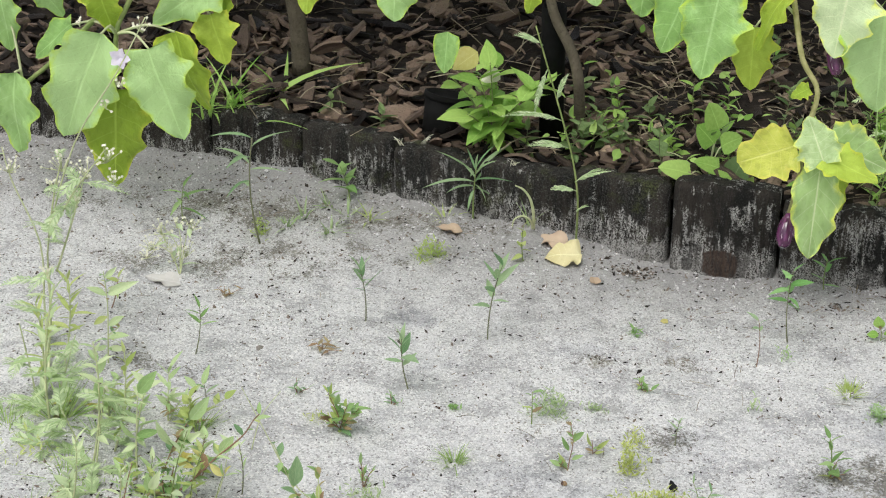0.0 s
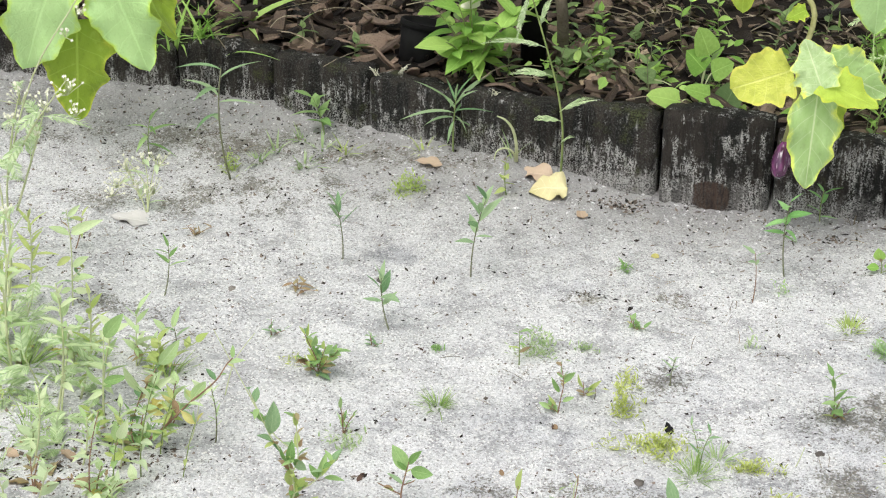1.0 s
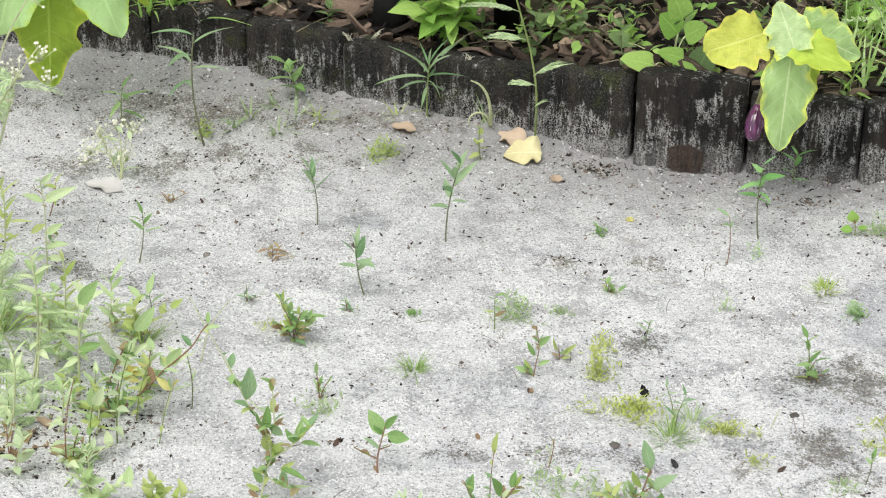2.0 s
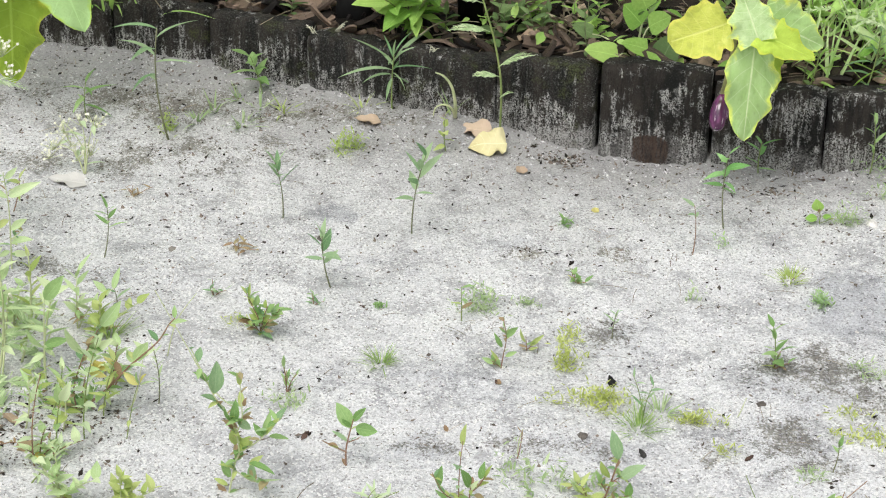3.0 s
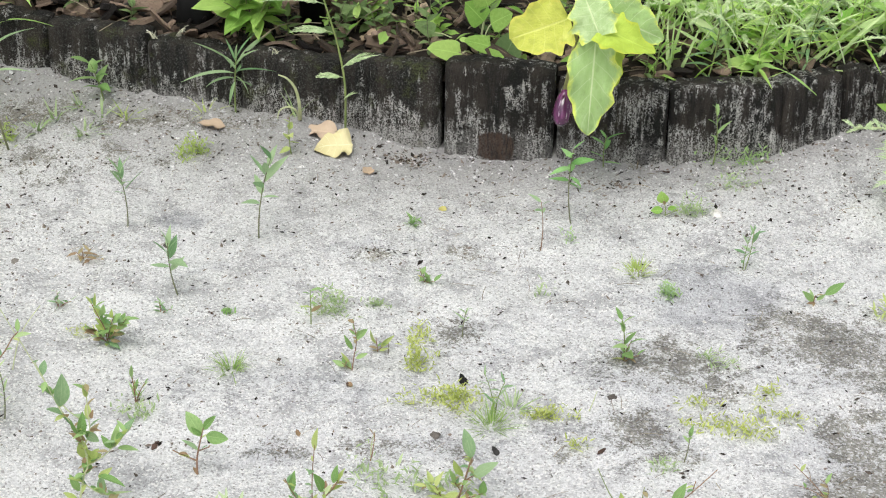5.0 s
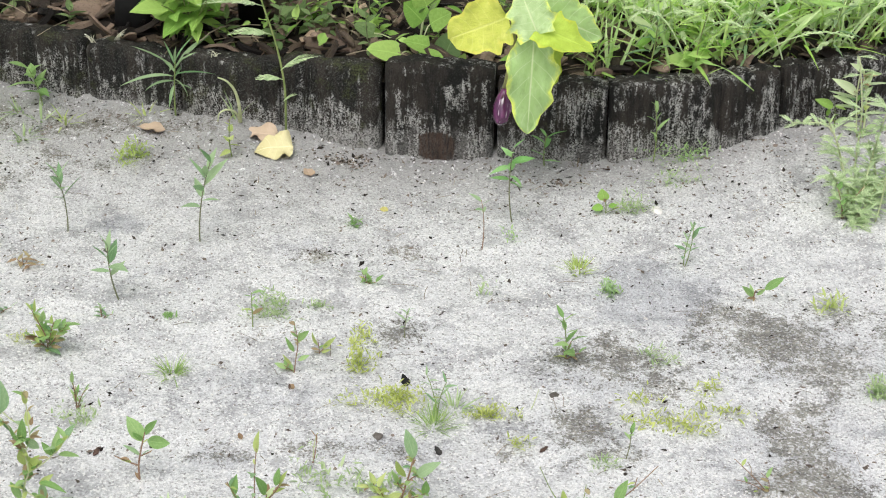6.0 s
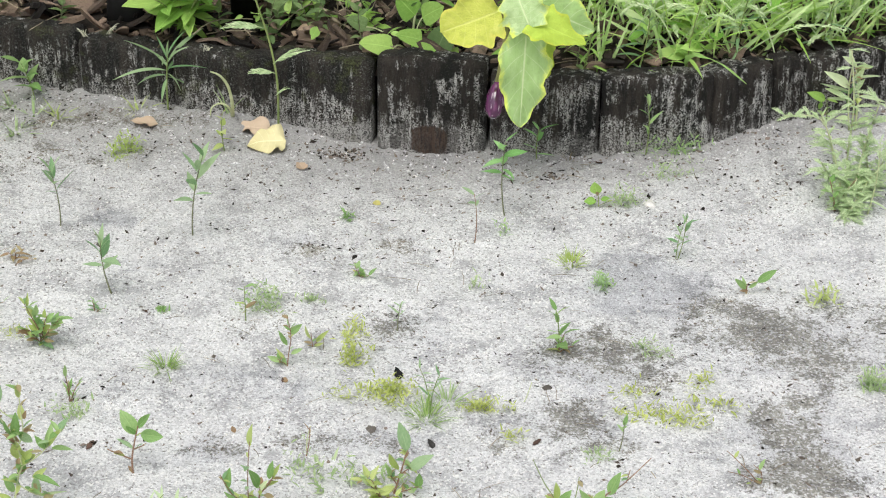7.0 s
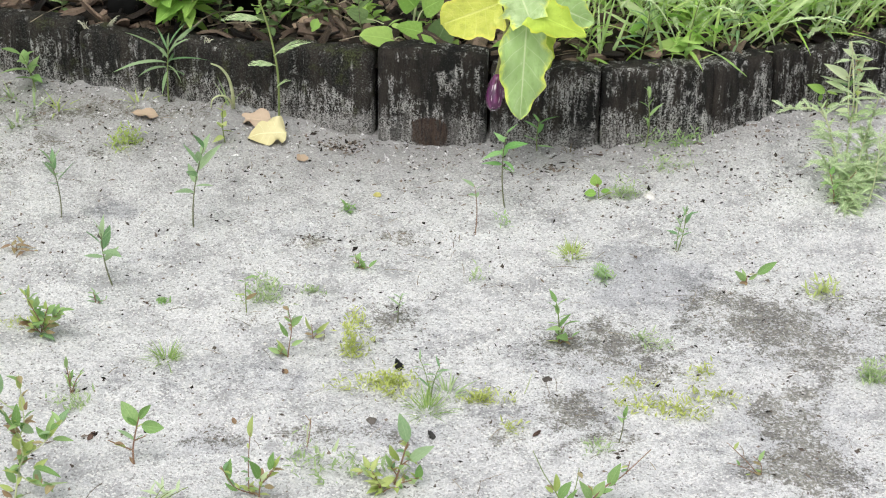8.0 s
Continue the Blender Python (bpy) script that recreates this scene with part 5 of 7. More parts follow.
moss(-0.433, -0.077, 0.032, 0.022, 190, 0.026, WEED_LIME, 1, 0.012)

for x, d, h in ((-0.49, 0.03, 0.022), (-0.535, 0.0, 0.016), (-0.30, 0.012, 0.014)):
    s = Shape()
    for _ in range(9):
        a = rng.uniform(0, 6.28)
        q = Vector((math.cos(a) * h * 0.8, -abs(math.sin(a)) * h * 0.4, h * rng.uniform(0.3, 1.0)))
        s.add(*tube(arc((rng.gauss(0, 0.004), 0, -0.003), q, (0, 0, 0.2 * h), 4), taper(0.0008, 0.0004, 5), 4))
    ob = new("root_threads", s.mesh("root_threads", FLOWER))
    ob.location = (x, edge_y(x) + d, 0.142)
    tagged(ob, "tuft of dry white root threads on the timber", "roots")

# ---------------------------------------------------------------- seedlings on the open sand
weed(-0.494, -0.339, -0.009, 0.104, 8, "lance", 0.052, 0.33, 0.6, (70, 35), WEED_COOL, STEM_DARK, 0.0014, 1)
weed(-0.271, -0.365, 0.024, 0.146, 9, "lance", 0.054, 0.33, 0.45, (70, 25), WEED_COOL, STEM_DARK, 0.0015, 2)
weed(-0.365, -0.564, -0.013, 0.094, 8, "lance", 0.052, 0.33, 0.5, (60, 15), WEED_COOL, STEM_DARK, 0.0015, 3)
weed(-0.747, -0.526, 0.014, 0.094, 7, "lance", 0.036, 0.28, 0.6, (55, 10), WEED, STEM_DARK, 0.0013, 4)
weed(0.188, -0.372, -0.001, 0.091, 4, "lance", 0.034, 0.34, 0.75, (55, 20), WEED_COOL, STEM_RED, 0.0011, 5)
weed(0.237, -0.276, -0.001, 0.137, 9, "lance", 0.046, 0.36, 0.55, (40, -15), EMERALD, STEM_DARK, 0.0015, 6)
weed(0.512, -0.408, 0.008, 0.063, 7, "lance", 0.024, 0.3, 0.3, (60, 20), WEED_COOL, STEM, 0.001, 7)
weed(0.081, -0.653, 0.005, 0.049, 7, "lance", 0.022, 0.28, 0.5, (60, 20), WEED_COOL, STEM_DARK, 0.0011, 8)
weed(0.320, -0.694, -0.005, 0.070, 9, "lance", 0.032, 0.36, 0.2, (60, 20), WEED, STEM, 0.0013, 9)
weed(0.513, -0.408, 0.011, 0.076, 8, "lance", 0.026, 0.3, 0.4, (60, 20), WEED_COOL, STEM, 0.001, 10)
weed(-0.670, -0.701, -0.004, 0.059, 5, "lance", 0.03, 0.25, 0.4, (60, 20), WEED_COOL, STEM_DARK, 0.0011, 11)

# ---------------------------------------------------------------- rosettes, mats and broad-leaved weeds
moss(-0.496, -0.687, 0.02, 0.014, 60, 0.012, MOSS, 2)
branched(-0.383, -0.617, -0.002, 0.020, 3, 4, "lance", 0.024, 0.3, WEED_COOL, STEM_RED, 3, 0.001, "low_weed", "tiny sparse weed with olive leaves in sand", 1.0)
branched(-0.544, -0.609, 0.000, 0.030, 3, 4, "lance", 0.028, 0.25, WEED_COOL, STEM_RED, 4, 0.001, "low_weed", "tiny sparse weed with olive leaves in sand", 0.8)
branched(-0.539, -0.462, -0.001, 0.021, 4, 5, "lance", 0.024, 0.35, WEED_RED, STEM_RED, 5, 0.001, "low_weed", "low straggling brown weed on the sand", 1.6, el=(15, 0))
moss(-0.280, -0.611, 0.012, 0.008, 24, 0.012, WEED, 3, 0.012, "tiny green sprout flat on the sand")
branched(-0.149, -0.641, 0.000, 0.061, 1, 7, "lance", 0.03, 0.3, WEED, STEM, 6, 0.0012, "low_weed", "small upright green weed in the sand", 0.3)
moss(-0.132, -0.590, 0.034, 0.026, 170, 0.035, SPRIG, 4, 0.012, "cluster of small grey-green sprigs in sand")
tuft(-0.250, -0.772, 0.045, 0.038, 100, TUFT, 0.0019, 1.0, 1)
moss(0.020, -0.737, 0.02, 0.03, 150, 0.05, MOSS, 5, 0.013)
moss(0.015, -0.664, 0.012, 0.02, 50, 0.02, MOSS, 25, 0.012)
moss(0.067, -0.842, 0.05, 0.032, 300, 0.022, MOSS, 6, 0.012)
tuft(0.135, -0.891, 0.05, 0.045, 120, TUFT, 0.0021, 1.0, 2)
tuft(0.161, -0.852, 0.03, 0.045, 30, SPRIG, 0.0036, 1.0, 3)
branched(0.139, -0.861, -0.016, 0.066, 2, 6, "lance", 0.028, 0.22, WEED_COOL, STEM, 28, 0.001, "low_weed", "thin pale-green weed in the sand", 0.4)
moss(0.213, -0.865, 0.03, 0.014, 120, 0.016, MOSS, 7)
branched(0.010, -0.494, -0.001, 0.018, 4, 5, "lance", 0.022, 0.4, WEED, STEM_RED, 9, 0.001, "low_weed", "tiny green rosette weed in the sand", 1.0)
tuft(0.344, -0.432, 0.035, 0.036, 70, WEED_LIME, 0.0032, 1.0, 4)
moss(0.389, -0.513, 0.012, 0.012, 40, 0.02, WEED_COOL, 8, 0.014, "tiny pale sprout on the sand")
moss(0.496, -0.852, 0.062, 0.034, 240, 0.014, MOSS, 9, 0.013)
moss(0.531, -0.782, 0.032, 0.016, 50, 0.014, MOSS, 10, 0.012, "sparse olive sprigs on the sand")
moss(0.731, -0.541, 0.026, 0.03, 45, 0.022, WEED_LIME, 11, 0.018, "small bright-green leafy sprouts in sand")
moss(0.459, -0.702, 0.028, 0.02, 70, 0.015, SPRIG, 12, 0.012, "sparse grey-green sprigs on the sand")
moss(0.213, -0.872, 0.032, 0.014, 120, 0.014, MOSS, 13)
moss(0.394, -0.506, 0.014, 0.014, 40, 0.02, WEED, 14, 0.013, "tiny green sprout on the sand")
branched(0.320, -0.699, 0.009, 0.033, 2, 5, "ovate", 0.032, 0.42, WEED, STEM_RED, 12, 0.0012, "low_weed", "small broad-leaved green weed in the sand", 0.5)
moss(0.772, -0.775, 0.03, 0.03, 140, 0.03, SPRIG, 15, 0.014, "grey-green leafy sprigs spreading on sand")
branched(-0.368, -0.873, -0.003, 0.044, 3, 6, "lance", 0.03, 0.26, WEED, STEM_RED, 13, 0.0012, "low_weed", "small upright olive-brown weed in the sand", 0.4, el=(70, 30))
moss(-0.351, -0.906, 0.024, 0.02, 80, 0.02, SPRIG, 16, 0.012, "pale green sprigs on the sand")
moss(-0.027, -0.291, 0.012, 0.01, 36, 0.012, WEED, 17, 0.014, "tiny bright-green sprout on the sand")
moss(-0.062, -0.573, 0.016, 0.012, 40, 0.012, SPRIG, 18, 0.012, "tiny pale sprigs on the sand")
moss(0.197, -0.516, 0.014, 0.014, 24, 0.03, SPRIG, 19, 0.012, "tiny pale sprigs on the sand")
moss(0.238, -0.335, 0.010, 0.010, 24, 0.02, WEED, 20, 0.012, "tiny green sprout on the sand")
moss(0.441, -0.220, 0.045, 0.02, 90, 0.03, SPRIG, 21, 0.013, "trailing grey-green sprigs on the sand")
moss(0.527, -0.125, 0.04, 0.02, 80, 0.03, SPRIG, 22, 0.012, "thin pale grass sprigs near the edging")
moss(0.516, -0.038, 0.06, 0.014, 90, 0.03, WEED, 23, 0.014, "green sprouts along the timber edging's foot")
moss(0.253, -0.938, 0.016, 0.012, 30, 0.012, MOSS, 24, 0.012)
drawn_weed("round_leaf_weed", "small weed with round bright-green leaves on sand", 0.393, -0.229, STEM, 0.0011, (((0.0, 0.0), (0.0, 0.018), (-0.004, 0.030)), ((0.0, 0.004), (0.02, 0.014))),
           ((-0.002, 0.026, -0.010, 0.048, 1.0, BED_LEAF), (-0.004, 0.012, -0.026, 0.014, 1.0, BED_LEAF), (0.004, 0.016, 0.020, 0.020, 0.7, BED_LEAF)))
branched(0.084, -1.083, -0.012, 0.033, 4, 5, "ovate", 0.028, 0.45, WEED_LIME, STEM_RED, 72, 0.0011, "low_weed", "low leafy green weed with reddish stem", 0.9, el=(45, 5))
moss(0.055, -1.048, 0.05, 0.03, 70, 0.025, SPRIG, 26, 0.018, "patch of pale green sprigs on sand")
weed(-0.025, -0.992, 0.008, 0.048, 5, "lance", 0.016, 0.2, 0.6, (70, 50), WEED_RED, STEM_RED, 0.0011, 21, "dry_sprig", "thin brown upright sprig in the sand")
weed(0.398, -0.961, 0.007, 0.048, 4, "ovate", 0.02, 0.4, 0.7, (60, 30), WEED, STEM_DARK, 0.0011, 22)
moss(0.372, -0.981, 0.02, 0.012, 40, 0.014, SPRIG, 28, 0.012, "tiny pale sprigs on the sand")
branched(-0.209, -1.146, 0.020, 0.042, 4, 5, "lance", 0.036, 0.25, FERN, STEM, 29, 0.0011, "low_weed", "thin pale-green weed in the sand", 0.8)
moss(-0.028, -1.033, 0.03, 0.03, 60, 0.05, SPRIG, 29, 0.014, "sparse pale sprigs on the sand")


# ---------------------------------------------------------------- weeds of known habit
drawn_weed("red_stem_weed", "broad-leaved green weed with red stem in sand", -0.250, -1.042, STEM_RED, 0.0017,
            (((0.001, 0.000), (0.001, 0.025), (0.006, 0.052), (0.013, 0.080)), ((0.001, 0.025), (-0.016, 0.032), (-0.031, 0.040)), ((0.005, 0.041), (0.019, 0.048)),),
            ((0.008, 0.064, -0.011, 0.104, 0.5, WEED),
             (0.012, 0.075, 0.033, 0.102, 0.38, WEED),
             (0.009, 0.066, -0.004, 0.077, 0.6, WEED),
             (0.015, 0.065, 0.048, 0.063, 0.6, WEED),
             (0.004, 0.041, -0.017, 0.061, 0.28, WEED_COOL)))
drawn_weed("branched_weed", "bushy weed with serrate green leaves and thin stems", -0.392, -1.123, STEM_PALE, 0.0015,
            (((0.000, -0.000), (0.011, 0.049), (0.018, 0.071), (0.012, 0.110), (-0.003, 0.139), (-0.013, 0.155), (-0.038, 0.221)), ((0.017, 0.067), (0.035, 0.080), (0.051, 0.096), (0.073, 0.124)), ((0.015, 0.097), (0.024, 0.120), (0.024, 0.150), (0.024, 0.193)), ((0.009, 0.040), (0.033, 0.024), (0.056, 0.025)),),
            ((-0.011, 0.156, -0.002, 0.206, 0.5, WEED_COOL),
             (0.011, 0.113, 0.003, 0.141, 0.4, WEED),
             (0.013, 0.116, 0.020, 0.146, 0.42, WEED),
             (0.018, 0.119, 0.037, 0.102, 0.5, WEED_COOL),
             (0.014, 0.106, 0.011, 0.069, 0.5, WEED_LIME),
             (0.018, 0.071, 0.035, 0.097, 0.5, WEED_LIME),
             (0.016, 0.073, 0.019, 0.047, 0.6, WEED),
             (0.051, 0.096, 0.040, 0.115, 0.45, WEED),
             (0.051, 0.096, 0.062, 0.134, 0.36, WEED),
             (0.055, 0.099, 0.077, 0.132, 0.3, WEED_LIME),
             (0.059, 0.097, 0.087, 0.101, 0.34, WEED),
             (0.004, 0.027, -0.007, 0.056, 0.42, WEED),
             (0.000, 0.014, -0.019, 0.025, 0.4, WEED_LIME),
             (-0.002, 0.002, -0.019, 0.014, 0.5, WEED_RED),
             (0.030, 0.053, 0.070, 0.050, 0.3, WEED),
             (0.030, 0.050, 0.050, 0.066, 0.4, WEED_LIME),
             (0.031, 0.023, 0.075, 0.030, 0.1, WEED_PALE),
             (0.027, 0.140, 0.032, 0.154, 0.5, WEED_RED),
             (0.024, 0.172, 0.023, 0.194, 0.36, WEED_LIME)))
drawn_weed("bud_weed", "low green weed with reddish stems and a closed leaf bud", -0.074, -1.109, STEM_RED, 0.0013,
            (((0.000, -0.000), (0.003, 0.024), (0.005, 0.035)), ((0.003, 0.022), (0.014, 0.034), (0.022, 0.050)), ((-0.004, 0.006), (-0.029, 0.015), (-0.041, 0.035), (-0.047, 0.049)), ((-0.012, 0.010), (-0.012, 0.036), (-0.010, 0.072), (-0.007, 0.102)),),
            ((-0.007, 0.095, -0.006, 0.129, 0.34, WEED_LIME),
             (-0.038, 0.028, -0.038, 0.061, 0.42, WEED),
             (0.001, 0.031, -0.003, 0.063, 0.45, WEED),
             (0.016, 0.045, 0.021, 0.074, 0.42, WEED),
             (0.021, 0.044, 0.027, 0.070, 0.3, WEED_LIME),
             (-0.027, 0.011, -0.044, 0.022, 0.38, WEED),
             (0.004, 0.027, 0.014, 0.045, 0.4, WEED_PALE),
             (-0.012, 0.011, -0.022, 0.023, 0.4, WEED_LIME),
             (0.008, 0.019, 0.023, 0.018, 0.5, WEED_RED),
             (-0.004, 0.007, -0.016, 0.009, 0.4, WEED_RED)))
drawn_weed("branched_weed", "broad-leaved green weed with reddish stem", 0.099, -1.069, STEM_RED, 0.0015,
            (((0.000, -0.000), (0.011, 0.037), (0.017, 0.062), (0.020, 0.071)), ((0.010, 0.032), (0.017, 0.039), (0.024, 0.044)), ((0.006, 0.016), (-0.001, 0.028), (-0.007, 0.038)), ((-0.001, -0.000), (-0.022, 0.008), (-0.042, 0.026)), ((0.002, 0.002), (0.021, 0.009), (0.034, 0.014)),),
            ((0.019, 0.070, 0.009, 0.116, 0.42, WEED_COOL),
             (0.022, 0.041, 0.052, 0.069, 0.42, WEED_COOL),
             (0.008, 0.040, -0.006, 0.068, 0.4, WEED_LIME),
             (-0.002, 0.030, -0.010, 0.052, 0.34, WEED),
             (0.033, 0.012, 0.036, 0.035, 0.55, WEED),
             (-0.016, 0.002, 0.000, 0.021, 0.5, WEED_PALE),
             (0.019, 0.011, 0.030, 0.001, 0.5, WEED_PALE),
             (-0.028, 0.013, -0.041, 0.032, 0.45, WEED_PALE),
             (-0.039, 0.023, -0.058, 0.025, 0.4, WEED_LIME),
             (-0.024, 0.008, -0.035, 0.003, 0.4, WEED_LIME)))
drawn_weed("low_weed", "low weed with green leaves, reddish below", -0.442, -0.722, STEM_RED, 0.0012,
            (((0.000, -0.000), (-0.001, 0.024), (-0.010, 0.048), (-0.019, 0.070)), ((0.000, 0.005), (0.010, 0.020), (0.022, 0.034), (0.031, 0.047)), ((-0.001, 0.005), (-0.011, 0.019), (-0.021, 0.026)), ((0.001, 0.010), (0.007, 0.034), (0.013, 0.051)),),
            ((-0.007, 0.050, 0.003, 0.069, 0.6, WEED),
             (-0.015, 0.065, -0.011, 0.088, 0.26, WEED_LIME),
             (0.024, 0.037, 0.037, 0.053, 0.6, WEED),
             (0.015, 0.028, 0.031, 0.038, 0.6, WEED),
             (0.011, 0.039, 0.024, 0.058, 0.6, WEED),
             (0.010, 0.047, 0.008, 0.062, 0.6, WEED_LIME),
             (0.005, 0.029, -0.006, 0.042, 0.55, WEED),
             (-0.002, 0.024, -0.018, 0.036, 0.5, WEED_LIME),
             (-0.011, 0.019, -0.029, 0.028, 0.5, WEED_RED),
             (-0.007, 0.011, -0.022, 0.009, 0.5, WEED_RED),
             (0.009, 0.018, 0.028, 0.024, 0.55, WEED_RED),
             (0.005, 0.010, 0.021, 0.008, 0.5, WEED_RED),
             (0.004, 0.024, 0.017, 0.037, 0.6, WEED_LIME),
             (0.000, 0.037, -0.008, 0.053, 0.4, WEED)))
drawn_weed("low_weed", "small branching green weed in the sand", -0.075, -0.757, STEM_RED, 0.0011,
            (((0.000, 0.000), (0.004, 0.025), (0.008, 0.054), (0.003, 0.089)), ((-0.001, 0.005), (-0.013, 0.014)),),
            ((0.002, 0.038, -0.009, 0.062, 0.36, WEED),
             (0.008, 0.057, 0.027, 0.077, 0.42, WEED),
             (0.007, 0.023, 0.026, 0.034, 0.42, WEED),
             (-0.007, 0.010, -0.030, 0.018, 0.4, WEED),
             (-0.003, 0.016, -0.013, 0.032, 0.32, WEED_LIME),
             (0.005, 0.070, 0.002, 0.092, 0.14, WEED_COOL)))
drawn_weed("low_weed", "small olive-brown weed in the sand", -0.042, -0.703, STEM_RED, 0.001,
            (((0.000, -0.000), (-0.001, 0.014), (-0.002, 0.026)), ((0.001, 0.005), (0.011, 0.015)),),
            ((-0.002, 0.016, -0.012, 0.039, 0.34, WEED_LIME),
             (0.005, 0.011, 0.024, 0.032, 0.32, WEED_LIME),
             (-0.001, 0.008, -0.014, 0.012, 0.4, WEED_RED),
             (0.003, 0.004, 0.017, 0.011, 0.4, WEED_LIME)))
drawn_weed("creeping_weed", "leaning weed with reddish stem, green and yellow leaves", -0.652, -0.957, STEM_RED, 0.0017,
            (((0.000, 0.000), (0.045, 0.039), (0.080, 0.079), (0.124, 0.123), (0.142, 0.152), (0.152, 0.164)), ((0.002, 0.002), (0.012, 0.041), (0.019, 0.069)), ((-0.001, 0.002), (-0.002, 0.039), (0.017, 0.094)), ((0.001, 0.001), (-0.017, -0.007), (-0.027, -0.015)), ((0.017, 0.092), (0.044, 0.142)),),
            ((0.146, 0.156, 0.170, 0.165, 0.36, WEED_PALE),
             (0.089, 0.090, 0.111, 0.124, 0.56, WEED_PALE),
             (0.082, 0.083, 0.111, 0.088, 0.28, WEED_PALE),
             (0.017, 0.094, -0.003, 0.139, 0.4, WEED_PALE),
             (0.021, 0.097, 0.061, 0.121, 0.4, WEED_PALE),
             (0.020, 0.086, 0.044, 0.095, 0.45, WEED_PALE),
             (0.016, 0.067, 0.042, 0.076, 0.4, WEED_PALE),
             (0.021, 0.065, 0.052, 0.061, 0.46, WEED_YELLOW),
             (0.046, 0.142, 0.078, 0.179, 0.5, WEED_PALE),
             (0.043, 0.144, 0.029, 0.158, 0.5, WEED_LIME),
             (0.049, 0.042, 0.065, 0.031, 0.5, WEED_PALE),
             (0.043, 0.036, 0.053, 0.014, 0.4, WEED_PALE),
             (-0.017, -0.007, -0.026, -0.019, 0.5, WEED_RED),
             (0.028, 0.104, 0.049, 0.131, 0.4, WEED_PALE)))
drawn_weed("yellowing_weed", "thin weed with yellow-green oval leaves", -0.560, -1.027, STEM, 0.001,
            (((0.000, -0.000), (0.014, 0.061), (0.024, 0.093)),),
            ((0.025, 0.091, 0.003, 0.108, 0.5, WEED_YELLOW),
             (0.025, 0.090, 0.024, 0.115, 0.3, WEED),
             (0.027, 0.093, 0.037, 0.113, 0.45, WEED_YELLOW),
             (0.026, 0.090, 0.048, 0.102, 0.2, WEED_PALE)))
drawn_weed("branched_weed", "bushy pale-green weed growing in the sand", -0.647, -1.068, STEM, 0.0014,
            (((0.000, 0.000), (0.007, 0.056), (0.014, 0.088)), ((0.001, 0.004), (-0.005, 0.014), (-0.008, 0.022)), ((0.001, 0.000), (-0.001, -0.046), (-0.008, -0.066)),),
            ((0.012, 0.081, 0.011, 0.112, 0.5, WEED_PALE),
             (0.015, 0.085, 0.035, 0.112, 0.45, WEED_PALE),
             (-0.002, 0.004, -0.010, 0.025, 0.42, WEED_PALE),
             (0.001, 0.004, 0.018, 0.020, 0.42, WEED_PALE),
             (0.001, -0.005, 0.002, -0.018, 0.5, WEED_PALE),
             (0.002, -0.048, 0.025, -0.032, 0.5, WEED_PALE),
             (-0.006, -0.047, -0.017, -0.067, 0.4, WEED_LIME),
             (0.006, 0.056, -0.010, 0.059, 0.4, WEED_LIME),
             (-0.013, -0.038, 0.001, -0.016, 0.25, WEED_COOL)))
drawn_weed("tall_weed", "tall pale-green weed in a crowded clump", -0.711, -0.917, STEM_PALE, 0.0016,
            (((0.000, 0.000), (0.004, 0.076), (0.011, 0.154)),),
            ((0.012, 0.153, 0.045, 0.194, 0.5, WEED),
             (0.009, 0.138, -0.020, 0.143, 0.16, WEED_PALE),
             (0.010, 0.139, 0.030, 0.134, 0.16, WEED_PALE),
             (0.003, 0.074, -0.020, 0.098, 0.5, WEED_PALE),
             (0.005, 0.079, 0.040, 0.091, 0.4, WEED),
             (0.005, 0.079, 0.015, 0.060, 0.4, WEED_PALE),
             (0.003, 0.062, -0.019, 0.046, 0.4, WEED_PALE),
             (0.001, 0.029, -0.010, 0.013, 0.5, WEED_LIME)))
drawn_weed("tall_weed", "tall weed with long pale grey-green leaves beside the edging", 0.857, 0.044, STEM_PALE, 0.0022,
            (((0.000, 0.000), (0.000, 0.068), (-0.010, 0.122), (-0.024, 0.158)), ((-0.010, 0.000), (-0.018, 0.078), (-0.016, 0.127)),),
            ((-0.018, 0.084, -0.059, 0.116, 0.38, WEED_PALE),
             (-0.008, 0.125, -0.040, 0.146, 0.36, WEED_PALE),
             (-0.010, 0.124, 0.028, 0.126, 0.3, WEED_PALE),
             (-0.018, 0.078, -0.071, 0.091, 0.13, FERN),
             (-0.019, 0.062, -0.066, 0.085, 0.3, WEED_PALE),
             (0.000, 0.048, 0.049, 0.053, 0.14, FERN),
             (-0.006, 0.103, 0.038, 0.112, 0.16, FERN),
             (-0.021, 0.059, -0.057, 0.067, 0.2, FERN),
             (0.000, 0.068, 0.053, 0.058, 0.2, FERN),
             (-0.005, 0.095, 0.001, 0.127, 0.4, WEED_PALE),
             (-0.016, 0.127, -0.026, 0.162, 0.2, FERN),
             (-0.006, 0.079, 0.006, 0.103, 0.4, WEED_PALE),
             (-0.010, 0.024, -0.038, 0.029, 0.4, WEED_PALE),
             (0.003, 0.019, 0.026, 0.030, 0.4, WEED_PALE)))
